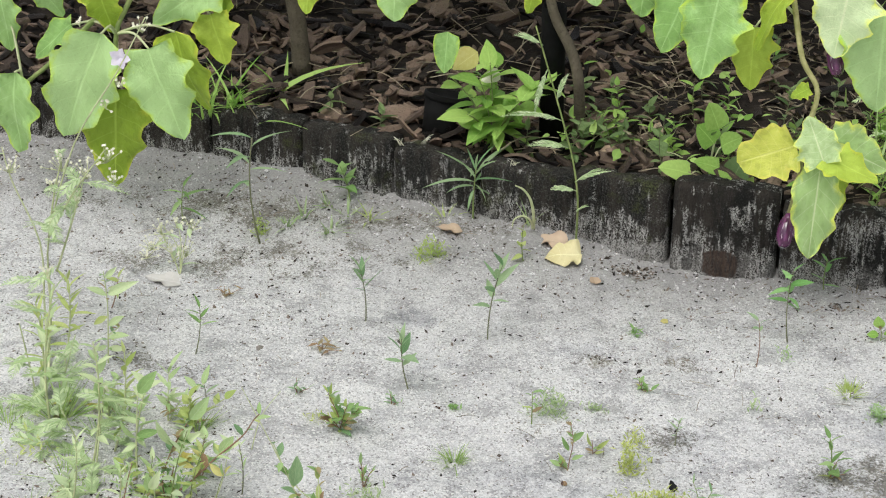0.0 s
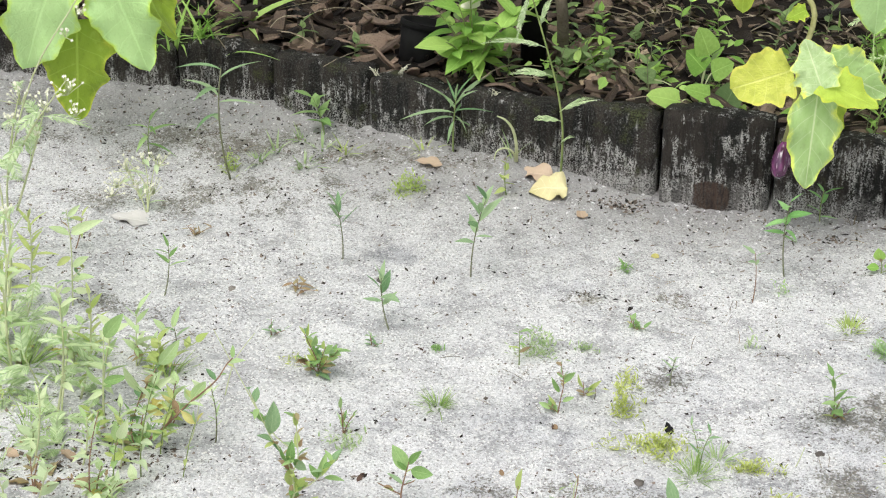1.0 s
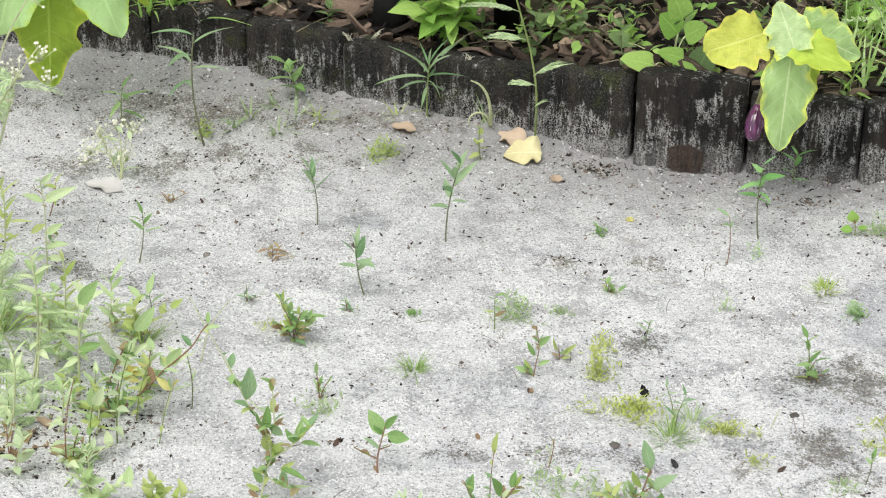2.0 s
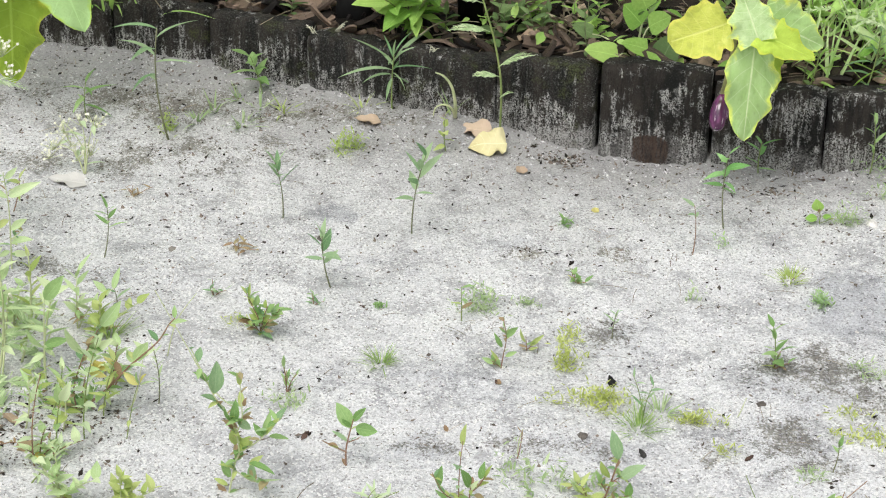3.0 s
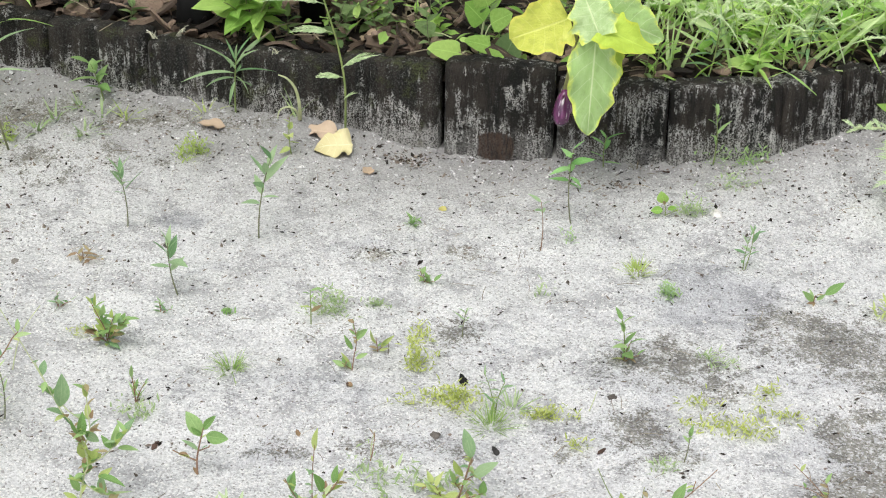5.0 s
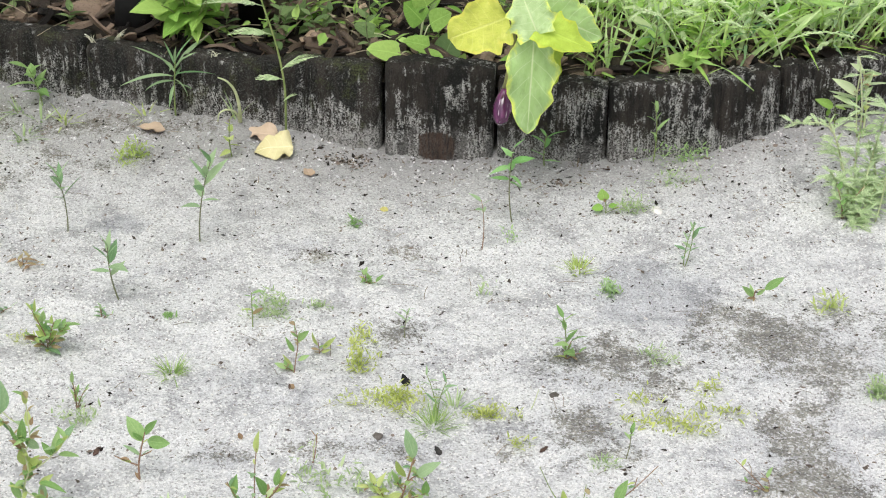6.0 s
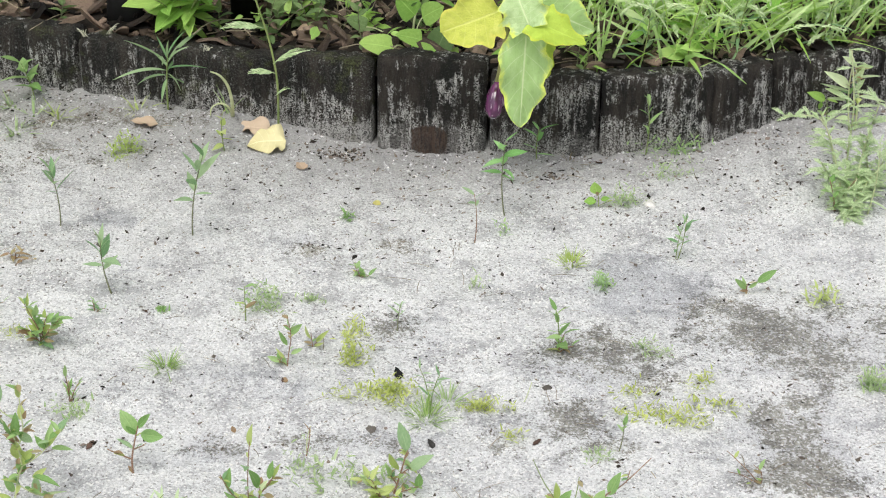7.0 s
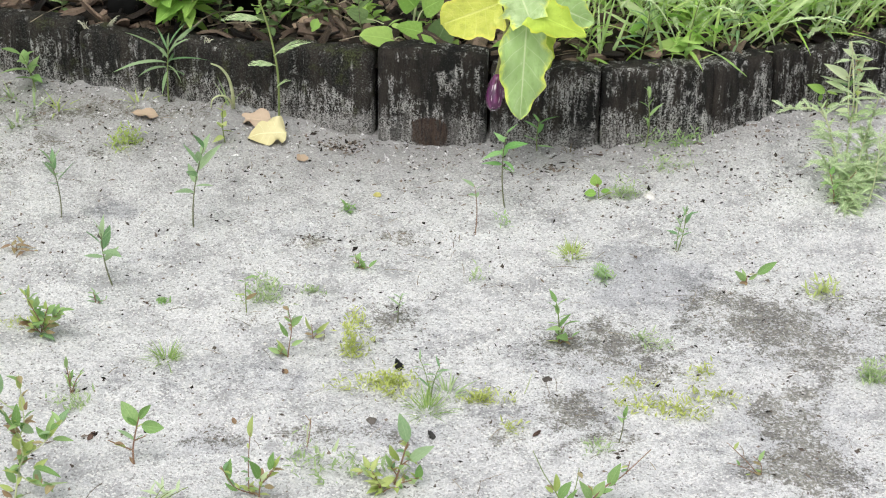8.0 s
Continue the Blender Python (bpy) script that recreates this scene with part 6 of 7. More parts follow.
drawn_weed("low_weed", "broad-leaved green weed against the edging", 0.808, 0.058, STEM, 0.0012,
            (((0.000, 0.000), (-0.001, 0.028), (-0.004, 0.048)), ((-0.003, 0.000), (-0.012, 0.019)),),
            ((-0.006, 0.046, -0.037, 0.062, 0.5, BED_LEAF),
             (-0.003, 0.048, 0.018, 0.043, 0.45, BED_LEAF),
             (-0.013, 0.043, -0.015, 0.025, 0.5, BED_LEAF),
             (0.000, 0.017, 0.023, 0.028, 0.4, WEED_PALE),
             (-0.006, 0.017, -0.019, 0.027, 0.4, WEED_PALE)))
drawn_weed("low_weed", "small broad-leaved green weed with red stem", 0.614, -0.512, STEM_RED, 0.0013,
            (((0.000, 0.000), (0.000, 0.010), (0.002, 0.018)),),
            ((-0.001, 0.008, -0.022, 0.028, 0.42, WEED),
             (0.016, 0.020, 0.045, 0.045, 0.42, WEED),
             (-0.001, 0.010, -0.007, 0.030, 0.3, WEED),
             (0.003, 0.004, -0.011, 0.007, 0.5, WEED_RED),
             (0.004, 0.010, 0.018, 0.023, 0.4, WEED)))
drawn_weed("branched_weed", "spreading twiggy weed with small green leaves", 0.353, -1.099, STEM_RED, 0.0013,
            (((0.000, 0.000), (0.024, 0.028), (0.043, 0.043), (0.079, 0.087)), ((0.001, 0.002), (0.006, 0.020)), ((0.049, 0.048), (0.053, 0.068)),),
            ((0.028, 0.028, 0.039, 0.065, 0.46, WEED),
             (0.010, 0.010, 0.023, 0.038, 0.5, WEED),
             (0.005, 0.006, -0.006, 0.035, 0.5, WEED),
             (0.002, 0.004, 0.007, 0.029, 0.4, WEED_LIME),
             (0.017, 0.019, 0.034, 0.025, 0.4, WEED)))
drawn_weed("low_weed", "low leafy green weed with thin bare twigs", 0.323, -1.106, STEM, 0.0012,
            (((0.000, -0.000), (-0.012, 0.025), (-0.027, 0.051), (-0.042, 0.086)), ((0.000, 0.002), (0.013, 0.024), (0.018, 0.061)),),
            ((-0.011, 0.022, -0.009, 0.052, 0.36, WEED_LIME),
             (-0.007, 0.013, 0.009, 0.041, 0.46, WEED),
             (0.003, 0.004, 0.013, 0.028, 0.36, WEED),
             (-0.014, 0.022, -0.025, 0.032, 0.4, WEED_LIME),
             (-0.007, 0.006, -0.018, 0.014, 0.4, WEED_PALE)))
drawn_weed("dry_sprig", "dry reddish twiggy sprig on the sand", 0.586, -1.034, STEM_RED, 0.001,
            (((0.000, 0.000), (-0.021, 0.022), (-0.050, 0.052)), ((-0.002, 0.000), (-0.027, 0.014), (-0.046, 0.019)), ((-0.001, 0.002), (-0.003, 0.020), (-0.014, 0.031)),),
            ((-0.001, 0.002, -0.010, 0.007, 0.5, WEED_RED),
             (-0.003, 0.018, -0.016, 0.025, 0.3, WEED_RED),
             (-0.015, 0.002, -0.022, -0.004, 0.4, WEED_LIME)))
drawn_weed("tall_weed", "pale-green weed with broad toothed leaves", -0.882, -0.578, STEM_PALE, 0.0017,
            (((0.000, 0.000), (0.004, 0.053), (0.007, 0.114), (0.004, 0.172)), ((0.004, 0.053), (0.026, 0.073)),),
            ((0.009, 0.131, 0.062, 0.160, 0.34, WEED_PALE),
             (0.006, 0.128, -0.023, 0.146, 0.4, WEED_PALE),
             (0.006, 0.072, 0.039, 0.096, 0.4, WEED_PALE),
             (0.005, 0.049, 0.047, 0.063, 0.4, WEED_PALE),
             (0.005, 0.089, -0.022, 0.071, 0.4, WEED_LIME),
             (0.003, 0.029, 0.037, 0.030, 0.4, WEED_PALE),
             (0.006, 0.161, 0.028, 0.182, 0.4, WEED_PALE),
             (0.001, 0.033, -0.022, 0.021, 0.4, WEED_PALE)))
branched(-0.763, -0.301, 0.0, 0.022, 5, 4, "lance", 0.02, 0.26, WEED_RED, STEM_RED, 81, 0.0009, "dry_sprig", "small dry reddish sprig on the sand", 1.4, el=(40, 5))


# ---------------------------------------------------------------- flowering weeds
def flowering(x, y, stems, heads, seed, label, leaves=8, leaf_len=0.07, feathery=True, r=0.0022, leaflet=0.018):
    """A pale weed of bare branching stems with clusters of tiny cream flowers; stems and heads are places in the world."""
    rng = random.Random(seed)
    plant = thing("flowering_weed", x, y, surface_z(x, y) - 0.003, label, "weed", "flowering weeds")
    o = plant.location.copy()
    for st in stems:
        stalk(plant, [tuple(o) if p is None else p for p in st], r, r * 0.45, STEM_PALE, "stem", 5)
    for p, size in heads:
        c = Vector(p) - o
        s, twigs = Shape(), Shape()
        for _ in range(max(5, int(size * 620))):
            d = Vector((rng.gauss(0, 1), rng.gauss(0, 0.7), rng.gauss(0, 0.8))) * size * 0.5
            twigs.add(*tube([c - Vector((0, 0, size * 0.8)), c + d], [0.0007, 0.0005], 4))
            for k in range(5):
                a = k * 1.257
                s.add(*leaf_grid("round", 2, 2, 0.1, 0.1, 0, 1), leaf_pose(c + d, (math.cos(a), math.sin(a) * 0.6 - 0.3, 0.8 * math.sin(a) + 0.3), 0.0031, 0.0026, (0, -0.6, 0.8)))
        head = part("flower_head", twigs, STEM_PALE, plant)
        part("petals", s, FLOWER, head, "tiny cream flowers")
    for _ in range(leaves):
        st = rng.choice(stems)
        k = rng.randrange(len(st) - 1)
        a, b = (Vector(o if p is None else p) - o for p in (st[k], st[k + 1]))
        p = a.lerp(b, rng.random())
        s = Shape()
        way = polar(rng.uniform(0, 6.28), radians(rng.uniform(-10, 40)))
        if feathery:
            feather(p, way, leaf_len * rng.uniform(0.6, 1.1), leaflet, rng, s, 8)
        else:
            s.add(*grid_of("lance", rng.randrange(4)), leaf_pose(p, way, leaf_len * rng.uniform(0.5, 1.0), leaf_len * 0.22))
        part("leaf", s, FERN, plant)
    return plant


flowering(-0.964, -0.639, [[None, (-1.010, -0.500, 0.074), (-1.003, -0.500, 0.182), (-0.944, -0.500, 0.357), (-0.866, -0.490, 0.483), (-0.814, -0.480, 0.579)],
                         [None, (-1.013, -0.520, 0.062), (-1.011, -0.520, 0.180), (-1.051, -0.520, 0.290), (-1.063, -0.520, 0.350)],
                         [(-1.003, -0.500, 0.182), (-0.943, -0.520, 0.279), (-0.883, -0.520, 0.360)],
                         [(-1.003, -0.500, 0.182), (-0.986, -0.500, 0.267), (-0.969, -0.500, 0.325)],
                         [(-0.994, -0.500, 0.119), (-0.950, -0.510, 0.233), (-0.924, -0.510, 0.312)]],
          [((-0.882, -0.520, 0.359), 0.028), ((-0.969, -0.500, 0.325), 0.024), ((-0.922, -0.510, 0.318), 0.022), ((-0.871, -0.520, 0.318), 0.02), ((-0.888, -0.490, 0.430), 0.012), ((-0.860, -0.490, 0.468), 0.012),
           ((-0.821, -0.480, 0.565), 0.016), ((-0.926, -0.480, 0.562), 0.010), ((-0.941, -0.520, 0.274), 0.014), ((-1.054, -0.520, 0.320), 0.02), ((-0.985, -0.500, 0.287), 0.02)],
          3, "tall pale weed with clusters of tiny cream flowers", 20, 0.085)
flowering(-0.870, -0.232, [[None, (-0.875, -0.220, 0.046), (-0.906, -0.220, 0.093)], [None, (-0.861, -0.220, 0.058), (-0.846, -0.220, 0.107)], [None, (-0.891, -0.220, 0.035), (-0.930, -0.220, 0.048)], [None, (-0.869, -0.220, 0.058), (-0.875, -0.220, 0.100)]],
          [((-0.905, -0.220, 0.085), 0.02), ((-0.875, -0.220, 0.098), 0.016), ((-0.847, -0.220, 0.097), 0.018), ((-0.925, -0.220, 0.054), 0.022), ((-0.894, -0.220, 0.061), 0.022), ((-0.860, -0.220, 0.045), 0.02), ((-0.937, -0.220, 0.034), 0.02), ((-0.886, -0.220, 0.033), 0.02)],
          5, "small dry weed with many tiny cream flowers", 8, 0.045, False, 0.0014)
# large feathery weed at the bank of sand
flowering(0.805, -0.249, [[None, (0.812, -0.160, 0.058), (0.813, -0.160, 0.163), (0.799, -0.160, 0.264)], [None, (0.791, -0.170, 0.063), (0.758, -0.180, 0.145), (0.694, -0.200, 0.160)],
                             [None, (0.836, -0.170, 0.085), (0.852, -0.180, 0.183)], [None, (0.780, -0.200, 0.045), (0.761, -0.210, 0.081)], [None, (0.845, -0.200, 0.047), (0.895, -0.200, 0.101)]],
          [], 9, "large feathery pale-green weed at the bank of sand", 220, 0.042, leaflet=0.0065)
branched(0.787, -0.231, -0.013, 0.058, 3, 4, "ovate", 0.036, 0.4, WEED, STEM_RED, 31, 0.0013, "low_weed", "low leafy green weed with reddish stem", 0.9)

flowering(0.860, -0.130, [[None, (0.850, -0.140, 0.050), (0.830, -0.150, 0.110)], [None, (0.880, -0.130, 0.050), (0.900, -0.140, 0.100)], [None, (0.840, -0.160, 0.030), (0.800, -0.190, 0.060)], [None, (0.825, -0.200, 0.03), (0.78, -0.235, 0.035)]],
          [], 15, "large feathery pale-green weed at the bank of sand", 150, 0.040, leaflet=0.0065)
weed(0.840, -0.237, 0.008, 0.136, 18, "lance", 0.036, 0.2, 0.2, (45, 0), FERN, STEM_PALE, 0.0016, 65, "tall_weed", "tall leafy grey-green weed beside the edging")
weed(0.807, -0.073, -0.031, 0.091, 18, "lance", 0.034, 0.2, 0.2, (45, 0), WEED_PALE, STEM_PALE, 0.0015, 66, "tall_weed", "tall leafy grey-green weed beside the edging")

# ---------------------------------------------------------------- weeds in the crowded corner
weed(-0.885, -0.820, 0.025, 0.263, 22, "lance", 0.050, 0.22, 0.2, (55, 5), WEED_PALE, STEM_PALE, 0.0024, 41, "tall_weed", "tall leafy green weed in a crowded clump")
weed(-0.789, -0.904, 0.019, 0.220, 22, "ovate", 0.037, 0.4, 0.25, (50, 0), WEED_PALE, STEM_PALE, 0.0022, 42, "tall_weed", "tall leafy green weed in a crowded clump")
weed(-0.772, -0.854, 0.030, 0.188, 19, "lance", 0.038, 0.3, 0.25, (55, 5), WEED_LIME, STEM_PALE, 0.002, 43, "tall_weed", "tall pale-green weed in a crowded clump")
weed(-0.720, -0.892, 0.028, 0.161, 15, "ovate", 0.037, 0.4, 0.3, (50, 0), WEED_PALE, STEM_PALE, 0.002, 44, "tall_weed", "leafy green weed in a crowded clump")
weed(-0.543, -0.928, 0.000, 0.091, 11, "lance", 0.024, 0.22, 0.3, (70, 40), WEED_PALE, STEM_DARK, 0.0013, 45)
weed(-0.711, -1.015, 0.014, 0.083, 13, "lance", 0.032, 0.26, 0.2, (60, 10), WEED_PALE, STEM_PALE, 0.0016, 47)
weed(-0.775, -1.045, 0.025, 0.140, 17, "lance", 0.044, 0.22, 0.2, (55, 0), WEED_PALE, STEM_PALE, 0.0018, 49)
weed(-0.656, -1.014, 0.009, 0.079, 11, "ovate", 0.030, 0.4, 0.2, (50, 0), WEED_LIME, STEM_PALE, 0.0015, 50)
weed(-0.951, -0.708, 0.007, 0.168, 19, "lance", 0.047, 0.2, 0.25, (55, 5), WEED_LIME, STEM_PALE, 0.002, 51, "tall_weed", "tall pale-green weed in a crowded clump")
weed(-0.947, -0.392, 0.020, 0.066, 7, "lance", 0.033, 0.3, 0.6, (30, 0), WEED_LIME, STEM_RED, 0.0014, 53)
branched(-0.677, -0.767, 0.004, 0.064, 3, 9, "ovate", 0.031, 0.5, WEED_LIME, STEM_PALE, 56, 0.0014, "branched_weed", "bushy narrow-leaved green weed in the sand", 0.8)
branched(-0.749, -1.099, 0.015, 0.066, 4, 9, "ovate", 0.019, 0.45, WEED_RED, STEM_RED, 59, 0.0014, "low_weed", "low weed with reddish-brown leaves in the sand", 0.9)
branched(-0.661, -1.096, 0.013, 0.056, 4, 11, "ovate", 0.030, 0.45, WEED_PALE, STEM_RED, 60, 0.0014, "low_weed", "low leafy green weed in the sand", 0.9)
branched(-0.603, -1.182, 0.000, 0.080, 5, 11, "ovate", 0.033, 0.42, WEED_PALE, STEM_PALE, 61, 0.0015, "branched_weed", "bushy broad-leaved green weed growing in the sand", 0.7)
branched(-0.518, -1.189, 0.002, 0.062, 4, 11, "ovate", 0.031, 0.42, WEED_LIME, STEM_PALE, 62, 0.0015, "branched_weed", "bushy pale-green weed growing in the sand", 0.7)
tuft(-0.664, -0.764, 0.05, 0.06, 40, TUFT, 0.0035, 1.0, 11)
tuft(-0.885, -0.783, 0.06, 0.10, 50, TUFT, 0.004, 0.9, 13)
for k, px in enumerate(((-0.775, -0.956), (-0.873, -0.881), (-0.670, -0.919))):
    moss(*px, 0.06, 0.045, 60, 0.04, (SPRIG, WEED_LIME, WEED)[k % 3], 30 + k, 0.016, "ragged patch of mixed green sprigs in the sand")
for k, px in enumerate(((-0.651, -0.860), (-0.843, -0.740), (-0.901, -0.737), (-0.651, -0.863))):
    fallen_leaf(*px, 0.036, 0.022, 40 * k + 60, WEED_YELLOW, "ovate", "small yellow leaf lying among the weeds", 0.012, (0.3, 0.2))

flowering(-0.873, -0.881, [[None, (-0.947, -0.700, 0.006), (-0.924, -0.700, 0.127), (-0.924, -0.700, 0.223)], [None, (-0.917, -0.700, 0.010), (-0.880, -0.710, 0.117)], [None, (-0.963, -0.700, 0.004), (-0.979, -0.700, 0.122)]],
          [((-0.924, -0.700, 0.223), 0.012)], 13, "tall feathery pale-green weed in a crowded clump", 30, 0.07)
flowering(-0.757, -0.982, [[None, (-0.792, -0.860, 0.017), (-0.776, -0.860, 0.113)], [None, (-0.821, -0.860, -0.006), (-0.849, -0.860, 0.068)], [None, (-0.751, -0.860, -0.017), (-0.715, -0.860, 0.064)]],
          [((-0.776, -0.860, 0.113), 0.008)], 14, "feathery pale-green weed in a crowded clump", 26, 0.06)
weed(-0.951, -0.615, 0.025, 0.173, 20, "lance", 0.044, 0.22, 0.3, (55, 5), WEED_LIME, STEM_PALE, 0.0018, 64, "tall_weed", "tall pale-green weed in a crowded clump")

branched(-0.718, -0.749, 0.008, 0.098, 3, 11, "lance", 0.041, 0.28, WEED_PALE, STEM_PALE, 67, 0.0014, "branched_weed", "bushy narrow-leaved green weed in the sand", 0.5)
branched(-0.619, -0.894, 0.013, 0.077, 3, 9, "ovate", 0.037, 0.45, WEED_PALE, STEM_RED, 69, 0.0014, "branched_weed", "bushy broad-leaved green weed growing in the sand", 0.6)
branched(-0.817, -0.754, 0.025, 0.081, 3, 11, "ovate", 0.041, 0.42, WEED_PALE, STEM_PALE, 70, 0.0014, "branched_weed", "bushy broad-leaved green weed growing in the sand", 0.6)
for k, px in enumerate(((-0.803, -0.978), (-0.738, -0.996), (-0.782, -1.077), (-0.674, -0.939), (-0.746, -1.041), (-0.816, -1.011), (-0.690, -1.060), (-0.891, -0.767))):
    fallen_leaf(*px, 0.035, 0.018, 50 * k, (WEED_RED, FALLEN_TAN)[k % 2], "ovate", "small dry reddish-brown leaf among the weeds", 0.004, (0.2, 0.2), 0.2)

for pts in ((((-0.420, -0.930, -0.042), (-0.461, -0.930, 0.029), (-0.504, -0.930, 0.118), (-0.534, -0.930, 0.182))), (((-0.585, -0.950, -0.064), (-0.569, -0.950, 0.014), (-0.553, -0.950, 0.080))),
            (((-0.566, -0.800, 0.079), (-0.547, -0.800, 0.057), (-0.514, -0.800, 0.107))), (((0.261, -0.840, -0.037), (0.271, -0.840, -0.003), (0.281, -0.840, 0.030))),
            (((-0.024, -0.980, -0.009), (-0.022, -0.980, 0.019), (-0.017, -0.980, 0.039)))):
    low = pts[0]
    wisp = thing("dry_stalk", low[0], low[1], surface_z(low[0], low[1]), "thin bare grass stalk standing in the sand", "stalk")
    stalk(wisp, [(low[0], low[1], surface_z(low[0], low[1]) - 0.004), *pts[1:]], 0.0011, 0.0006, STEM_PALE, "stem", 5)

rng = random.Random(77)
for k in range(13):
    x, y = rng.uniform(-1.02, -0.60), rng.uniform(-1.16, -0.62)
    if x > -0.72 and y > -0.8:
        continue
    leaf = rng.choice((WEED_LIME, WEED_PALE, WEED_COOL, FERN))
    weed(x, y, rng.gauss(0.01, 0.02), rng.uniform(0.05, 0.17), rng.randrange(9, 17), rng.choice(("lance", "ovate")), rng.uniform(0.022, 0.036), rng.uniform(0.26, 0.46), 0.15, (55, 5), leaf, rng.choice((STEM, STEM_PALE, STEM_RED)), 0.0013, 100 + k,
         "tall_weed", "thin pale-green weed in a crowded clump")
for k in range(6):
    tuft(rng.uniform(-1.0, -0.62), rng.uniform(-1.15, -0.65), 0.05, rng.uniform(0.05, 0.09), 36, rng.choice((SPRIG, TUFT)), 0.0022, 1.0, 60 + k)

# ---------------------------------------------------------------- fallen leaves, stones and litter on the sand
fallen_leaf(-0.183, -0.064, 0.066, 0.058, 100, FALLEN_YELLOW, "round", "pale yellow fallen leaf lying on the sand", 0.018, (0.16, -0.40), 0.30, 0.075)
fallen_leaf(-0.218, -0.003, 0.075, 0.045, 70, FALLEN_TAN, "ovate", "tan-brown fallen leaf beside the yellow one", 0.011, (0.12, -0.22), 0.25, 0.06)
fallen_leaf(-0.412, 0.006, 0.050, 0.036, 95, FALLEN_TAN, "ovate", "small tan fallen leaf on the sand", 0.006, (0.25, 0.0), 0.1)
fallen_leaf(-0.888, -0.266, 0.078, 0.05, 86, FALLEN_GREY, "ovate", "grey-beige dry fallen leaf flat on sand", 0.005, (0.15, 0.0), 0.06)
fallen_leaf(-0.119, -0.116, 0.026, 0.020, 20, FALLEN_TAN, "round", "small pinkish-brown leaf scrap pressed into sand", 0.002, (0.05, 0.0), 0.02)
fallen_leaf(-0.072, -0.804, 0.010, 0.007, 20, WEED_RED, "round", "tiny reddish leaf scrap on the sand", 0.003, (0.3, 0.1), 0.1)
fallen_leaf(-0.129, -0.935, 0.014, 0.007, 20, WEED_RED, "ovate", "small brown leaf scrap on the sand", 0.004, (0.3, 0.1), 0.2)
fallen_leaf(0.021, -0.236, 0.014, 0.013, 0, WEED_YELLOW, "round", "tiny yellow leaf scrap on the sand", 0.004, (0.2, 0.1), 0.1)
for k, px in enumerate(((0.289, -0.949, 0.018), (-0.318, -0.981, 0.022), (-0.075, -0.805, 0.012), (-0.707, -0.291, 0.016), (-0.306, -0.615, 0.012), (0.398, -0.069, 0.02), (0.246, -0.142, 0.014))):
    fallen_leaf(px[0], px[1], px[2], px[2] * 0.35, 25 * k - 40, SCRAP, "lance", "small dry brown leaf scrap on the sand", 0.004, (0.3, 0.2), 0.2)
fallen_leaf(0.090, -0.786, 0.020, 0.014, 30, ROTTEN, "ovate", "small black curled leaf scrap on sand", 0.008, (0.9, 0.2), 0.3)
fallen_leaf(0.145, -0.962, 0.018, 0.010, 30, ROTTEN, "ovate", "small black curled leaf scrap on sand", 0.006, (0.6, 0.2), 0.3)
lump(0.479, -0.223, 0.010, STONE, "white_stone", "small rough white stone on the sand", "stone", 0.7, 1)
lump(0.304, -0.803, 0.007, CLOD, "soil_clod", "small dark clod of soil on sand", "clod", 0.45, 2)
lump(0.060, -0.927, 0.008, CLOD, "soil_clod", "small dark clod of soil on sand", "clod", 0.5, 3)
lump(-0.645, -0.481, 0.0065, CLOD, "soil_clod", "small dark clod of soil on sand", "clod", 0.6, 4)
lump(-0.414, -0.405, 0.008, CLOD, "soil_clod", "small dark clod of soil on sand", "clod", 0.6, 5)
for k, px in enumerate(((0.444, -0.567), (0.513, -0.570), (0.604, -0.698), (0.534, -0.636))):
    lump(*px, 0.004, STONE, "white_stone", "tiny white pebble on the sand", "stone", 0.6, 20 + k)


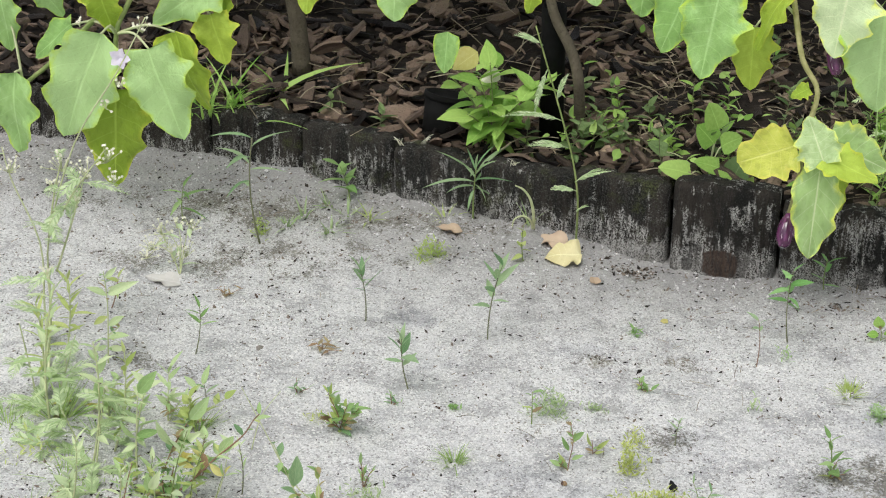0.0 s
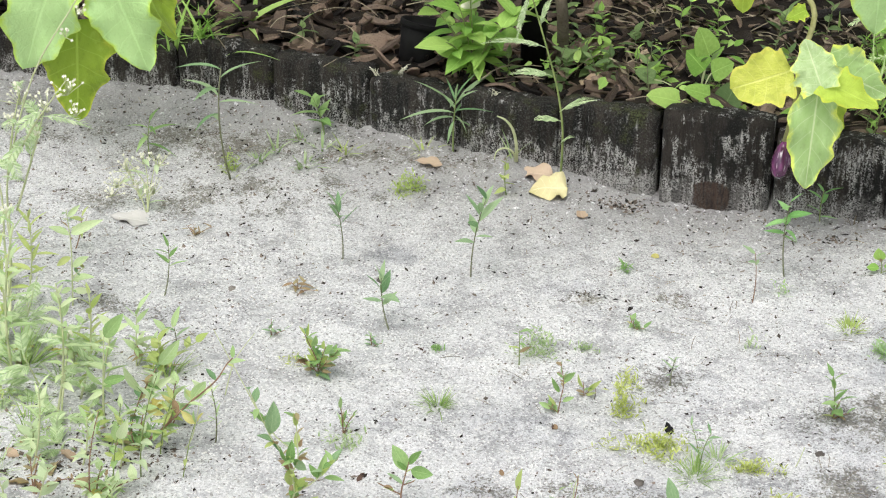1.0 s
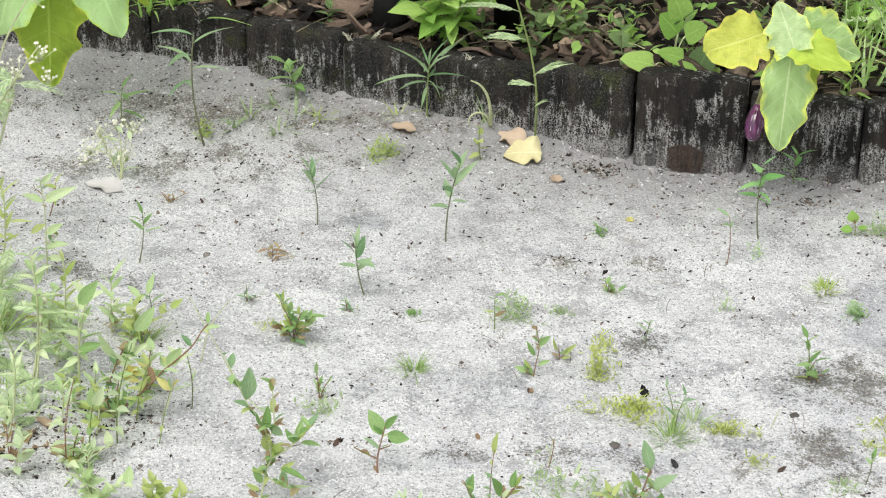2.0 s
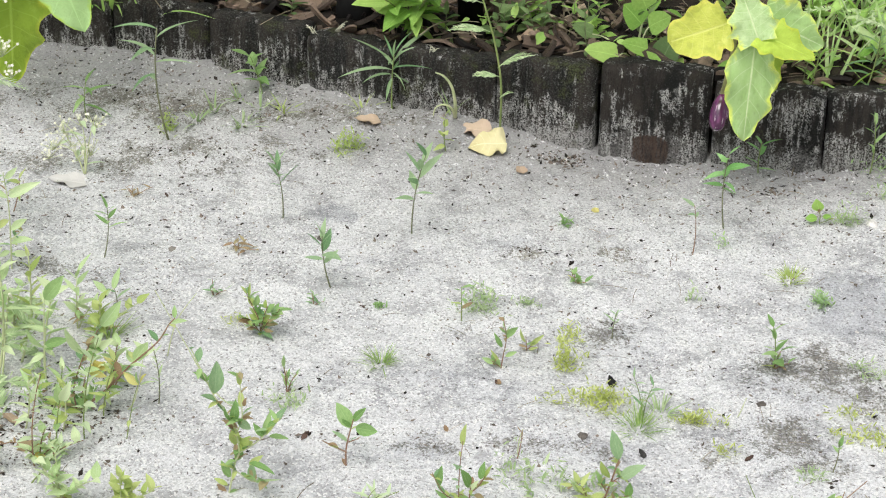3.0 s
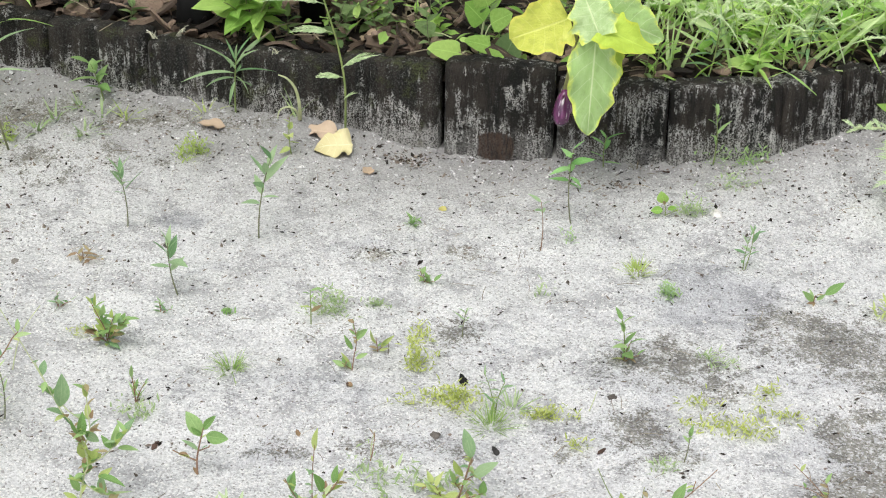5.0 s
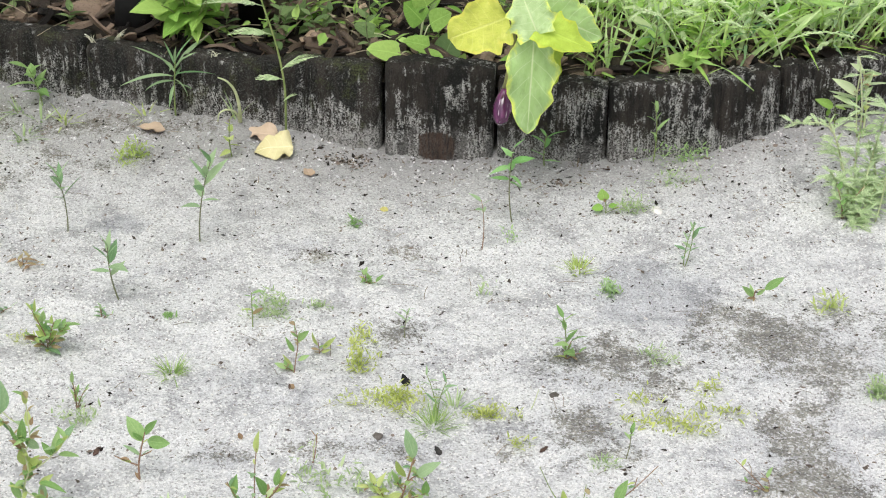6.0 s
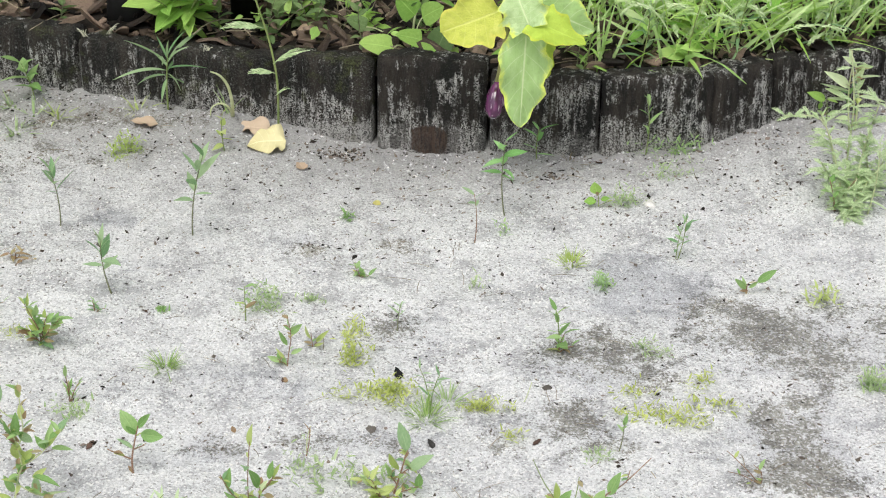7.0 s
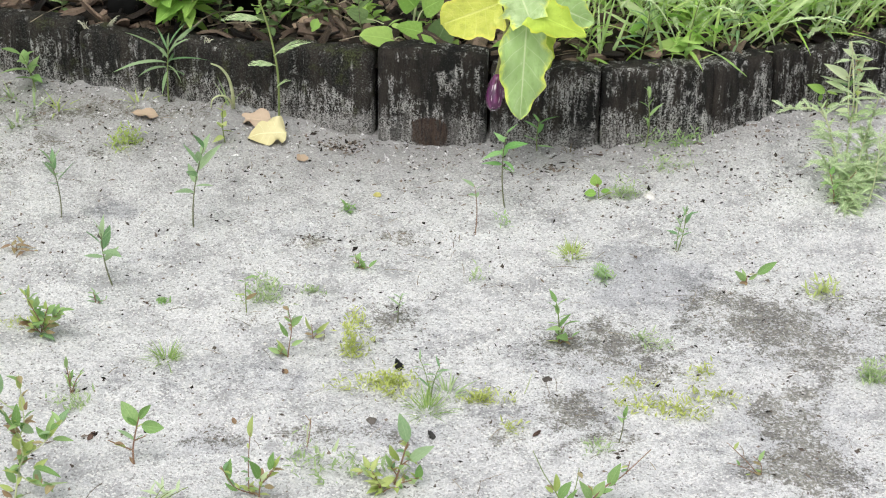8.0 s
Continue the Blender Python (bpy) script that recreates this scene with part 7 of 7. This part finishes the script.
def litter():
    """Dark crumbs, pale grit and thin twigs strewn over the sand."""
    rng = random.Random(31)
    dark, pale, twigs = Shape(), Shape(), Shape()
    octa = np.array([(1, 0, 0), (0, 1, 0), (-1, 0, 0), (0, -1, 0), (0, 0, 1), (0, 0, -1)], float)
    faces = [(0, 1, 4), (1, 2, 4), (2, 3, 4), (3, 0, 4), (1, 0, 5), (2, 1, 5), (3, 2, 5), (0, 3, 5)]

    def crumb(s, x, y, size, flat):
        v = octa * np.array([[rng.uniform(0.4, 1.4)] for _ in range(6)]) * (size * rng.uniform(0.8, 2.0), size * rng.uniform(0.6, 1.0), size * flat)
        s.add(v, faces, None, Matrix.Translation((x, y, ground_z(x, y) + size * flat * 0.4)) @ Euler((rng.gauss(0, 0.3), rng.gauss(0, 0.3), rng.uniform(0, 6.3))).to_matrix().to_4x4())

    count = 0
    while count < 17000:
        x, y = rng.uniform(-1.5, 1.2), rng.uniform(-1.3, 0.30)
        d = edge_y(x) - y
        if d < 0.005:
            continue
        keep = 0.2 + 1.1 * math.exp(-d / 0.16) + 0.5 * noise.noise((x * 9, y * 9, 20.0)) + (0.25 if x < -0.6 else 0)
        if rng.random() > keep:
            continue
        crumb(dark, x, y, 0.0006 + (0.0031 + 0.0010 * math.exp(-d / 0.25)) * rng.random() ** 3.3, 0.4)
        count += 1
    for cx, cy, sx, sy, n in ((-0.060, -0.050, 0.028, 0.02, 190), (0.319, -0.116, 0.022, 0.006, 40), (-0.730, -0.994, 0.08, 0.06, 260), (-0.789, -1.035, 0.06, 0.05, 160), (-0.167, -0.962, 0.018, 0.012, 9), (-0.36, -0.873, 0.01, 0.006, 8),
                              (-0.307, -0.980, 0.02, 0.006, 20), (-0.074, -0.410, 0.03, 0.02, 30), (-0.610, -0.986, 0.03, 0.02, 60)):
        for _ in range(n):
            crumb(dark, rng.gauss(cx, sx), min(rng.gauss(cy, sy), edge_y(cx) - 0.01), 0.001 + 0.004 * rng.random() ** 2, 0.4)
    for _ in range(3800):
        x, y = rng.uniform(-1.5, 1.2), rng.uniform(-1.3, 0.25)
        if y < edge_y(x) - 0.01:
            crumb(pale, x, y, 0.0008 + 0.0017 * rng.random() ** 2, 0.7)
    for _ in range(220):
        x, y = rng.uniform(-1.4, 1.1), rng.uniform(-1.25, 0.2)
        if y > edge_y(x) - 0.03:
            continue
        a, L = rng.uniform(0, 6.28), rng.uniform(0.01, 0.045)
        p, q = Vector((x, y, ground_z(x, y) + 0.0012)), Vector((x + math.cos(a) * L, y + math.sin(a) * L, 0))
        q.z = ground_z(q.x, q.y) + 0.0015
        twigs.add(*tube(arc(p, q, (0.04 * L * math.sin(a), 0.04 * L, 0.001), 3), rng.uniform(0.0003, 0.0006), 4))
    lumps = Shape()
    for _ in range(3600):
        x = rng.uniform(-1.5, 1.2)
        d = -math.log(max(1e-6, rng.random())) * 0.16 + 0.004
        y = edge_y(x) - d
        if y > -1.25:
            crumb(lumps, x, y, 0.001 + 0.0032 * rng.random() ** 2.4, 0.75)
    tagged(new("sand_lumps", lumps.mesh("sand_lumps", SAND, False)), "small clumps of sand along the edging's foot", "sand", kind="stuff")
    tagged(new("dark_crumbs", dark.mesh("dark_crumbs", DEBRIS, False)), "scattered dark crumbs of soil and plant litter", "litter", kind="stuff")
    tagged(new("pale_grit", pale.mesh("pale_grit", PALE_GRIT, False)), "scattered pale grit and shell fragments on sand", "grit", kind="stuff")
    tagged(new("fine_twigs", twigs.mesh("fine_twigs", STRAW)), "fine dry stalks lying on the sand", "twigs", kind="stuff")


litter()
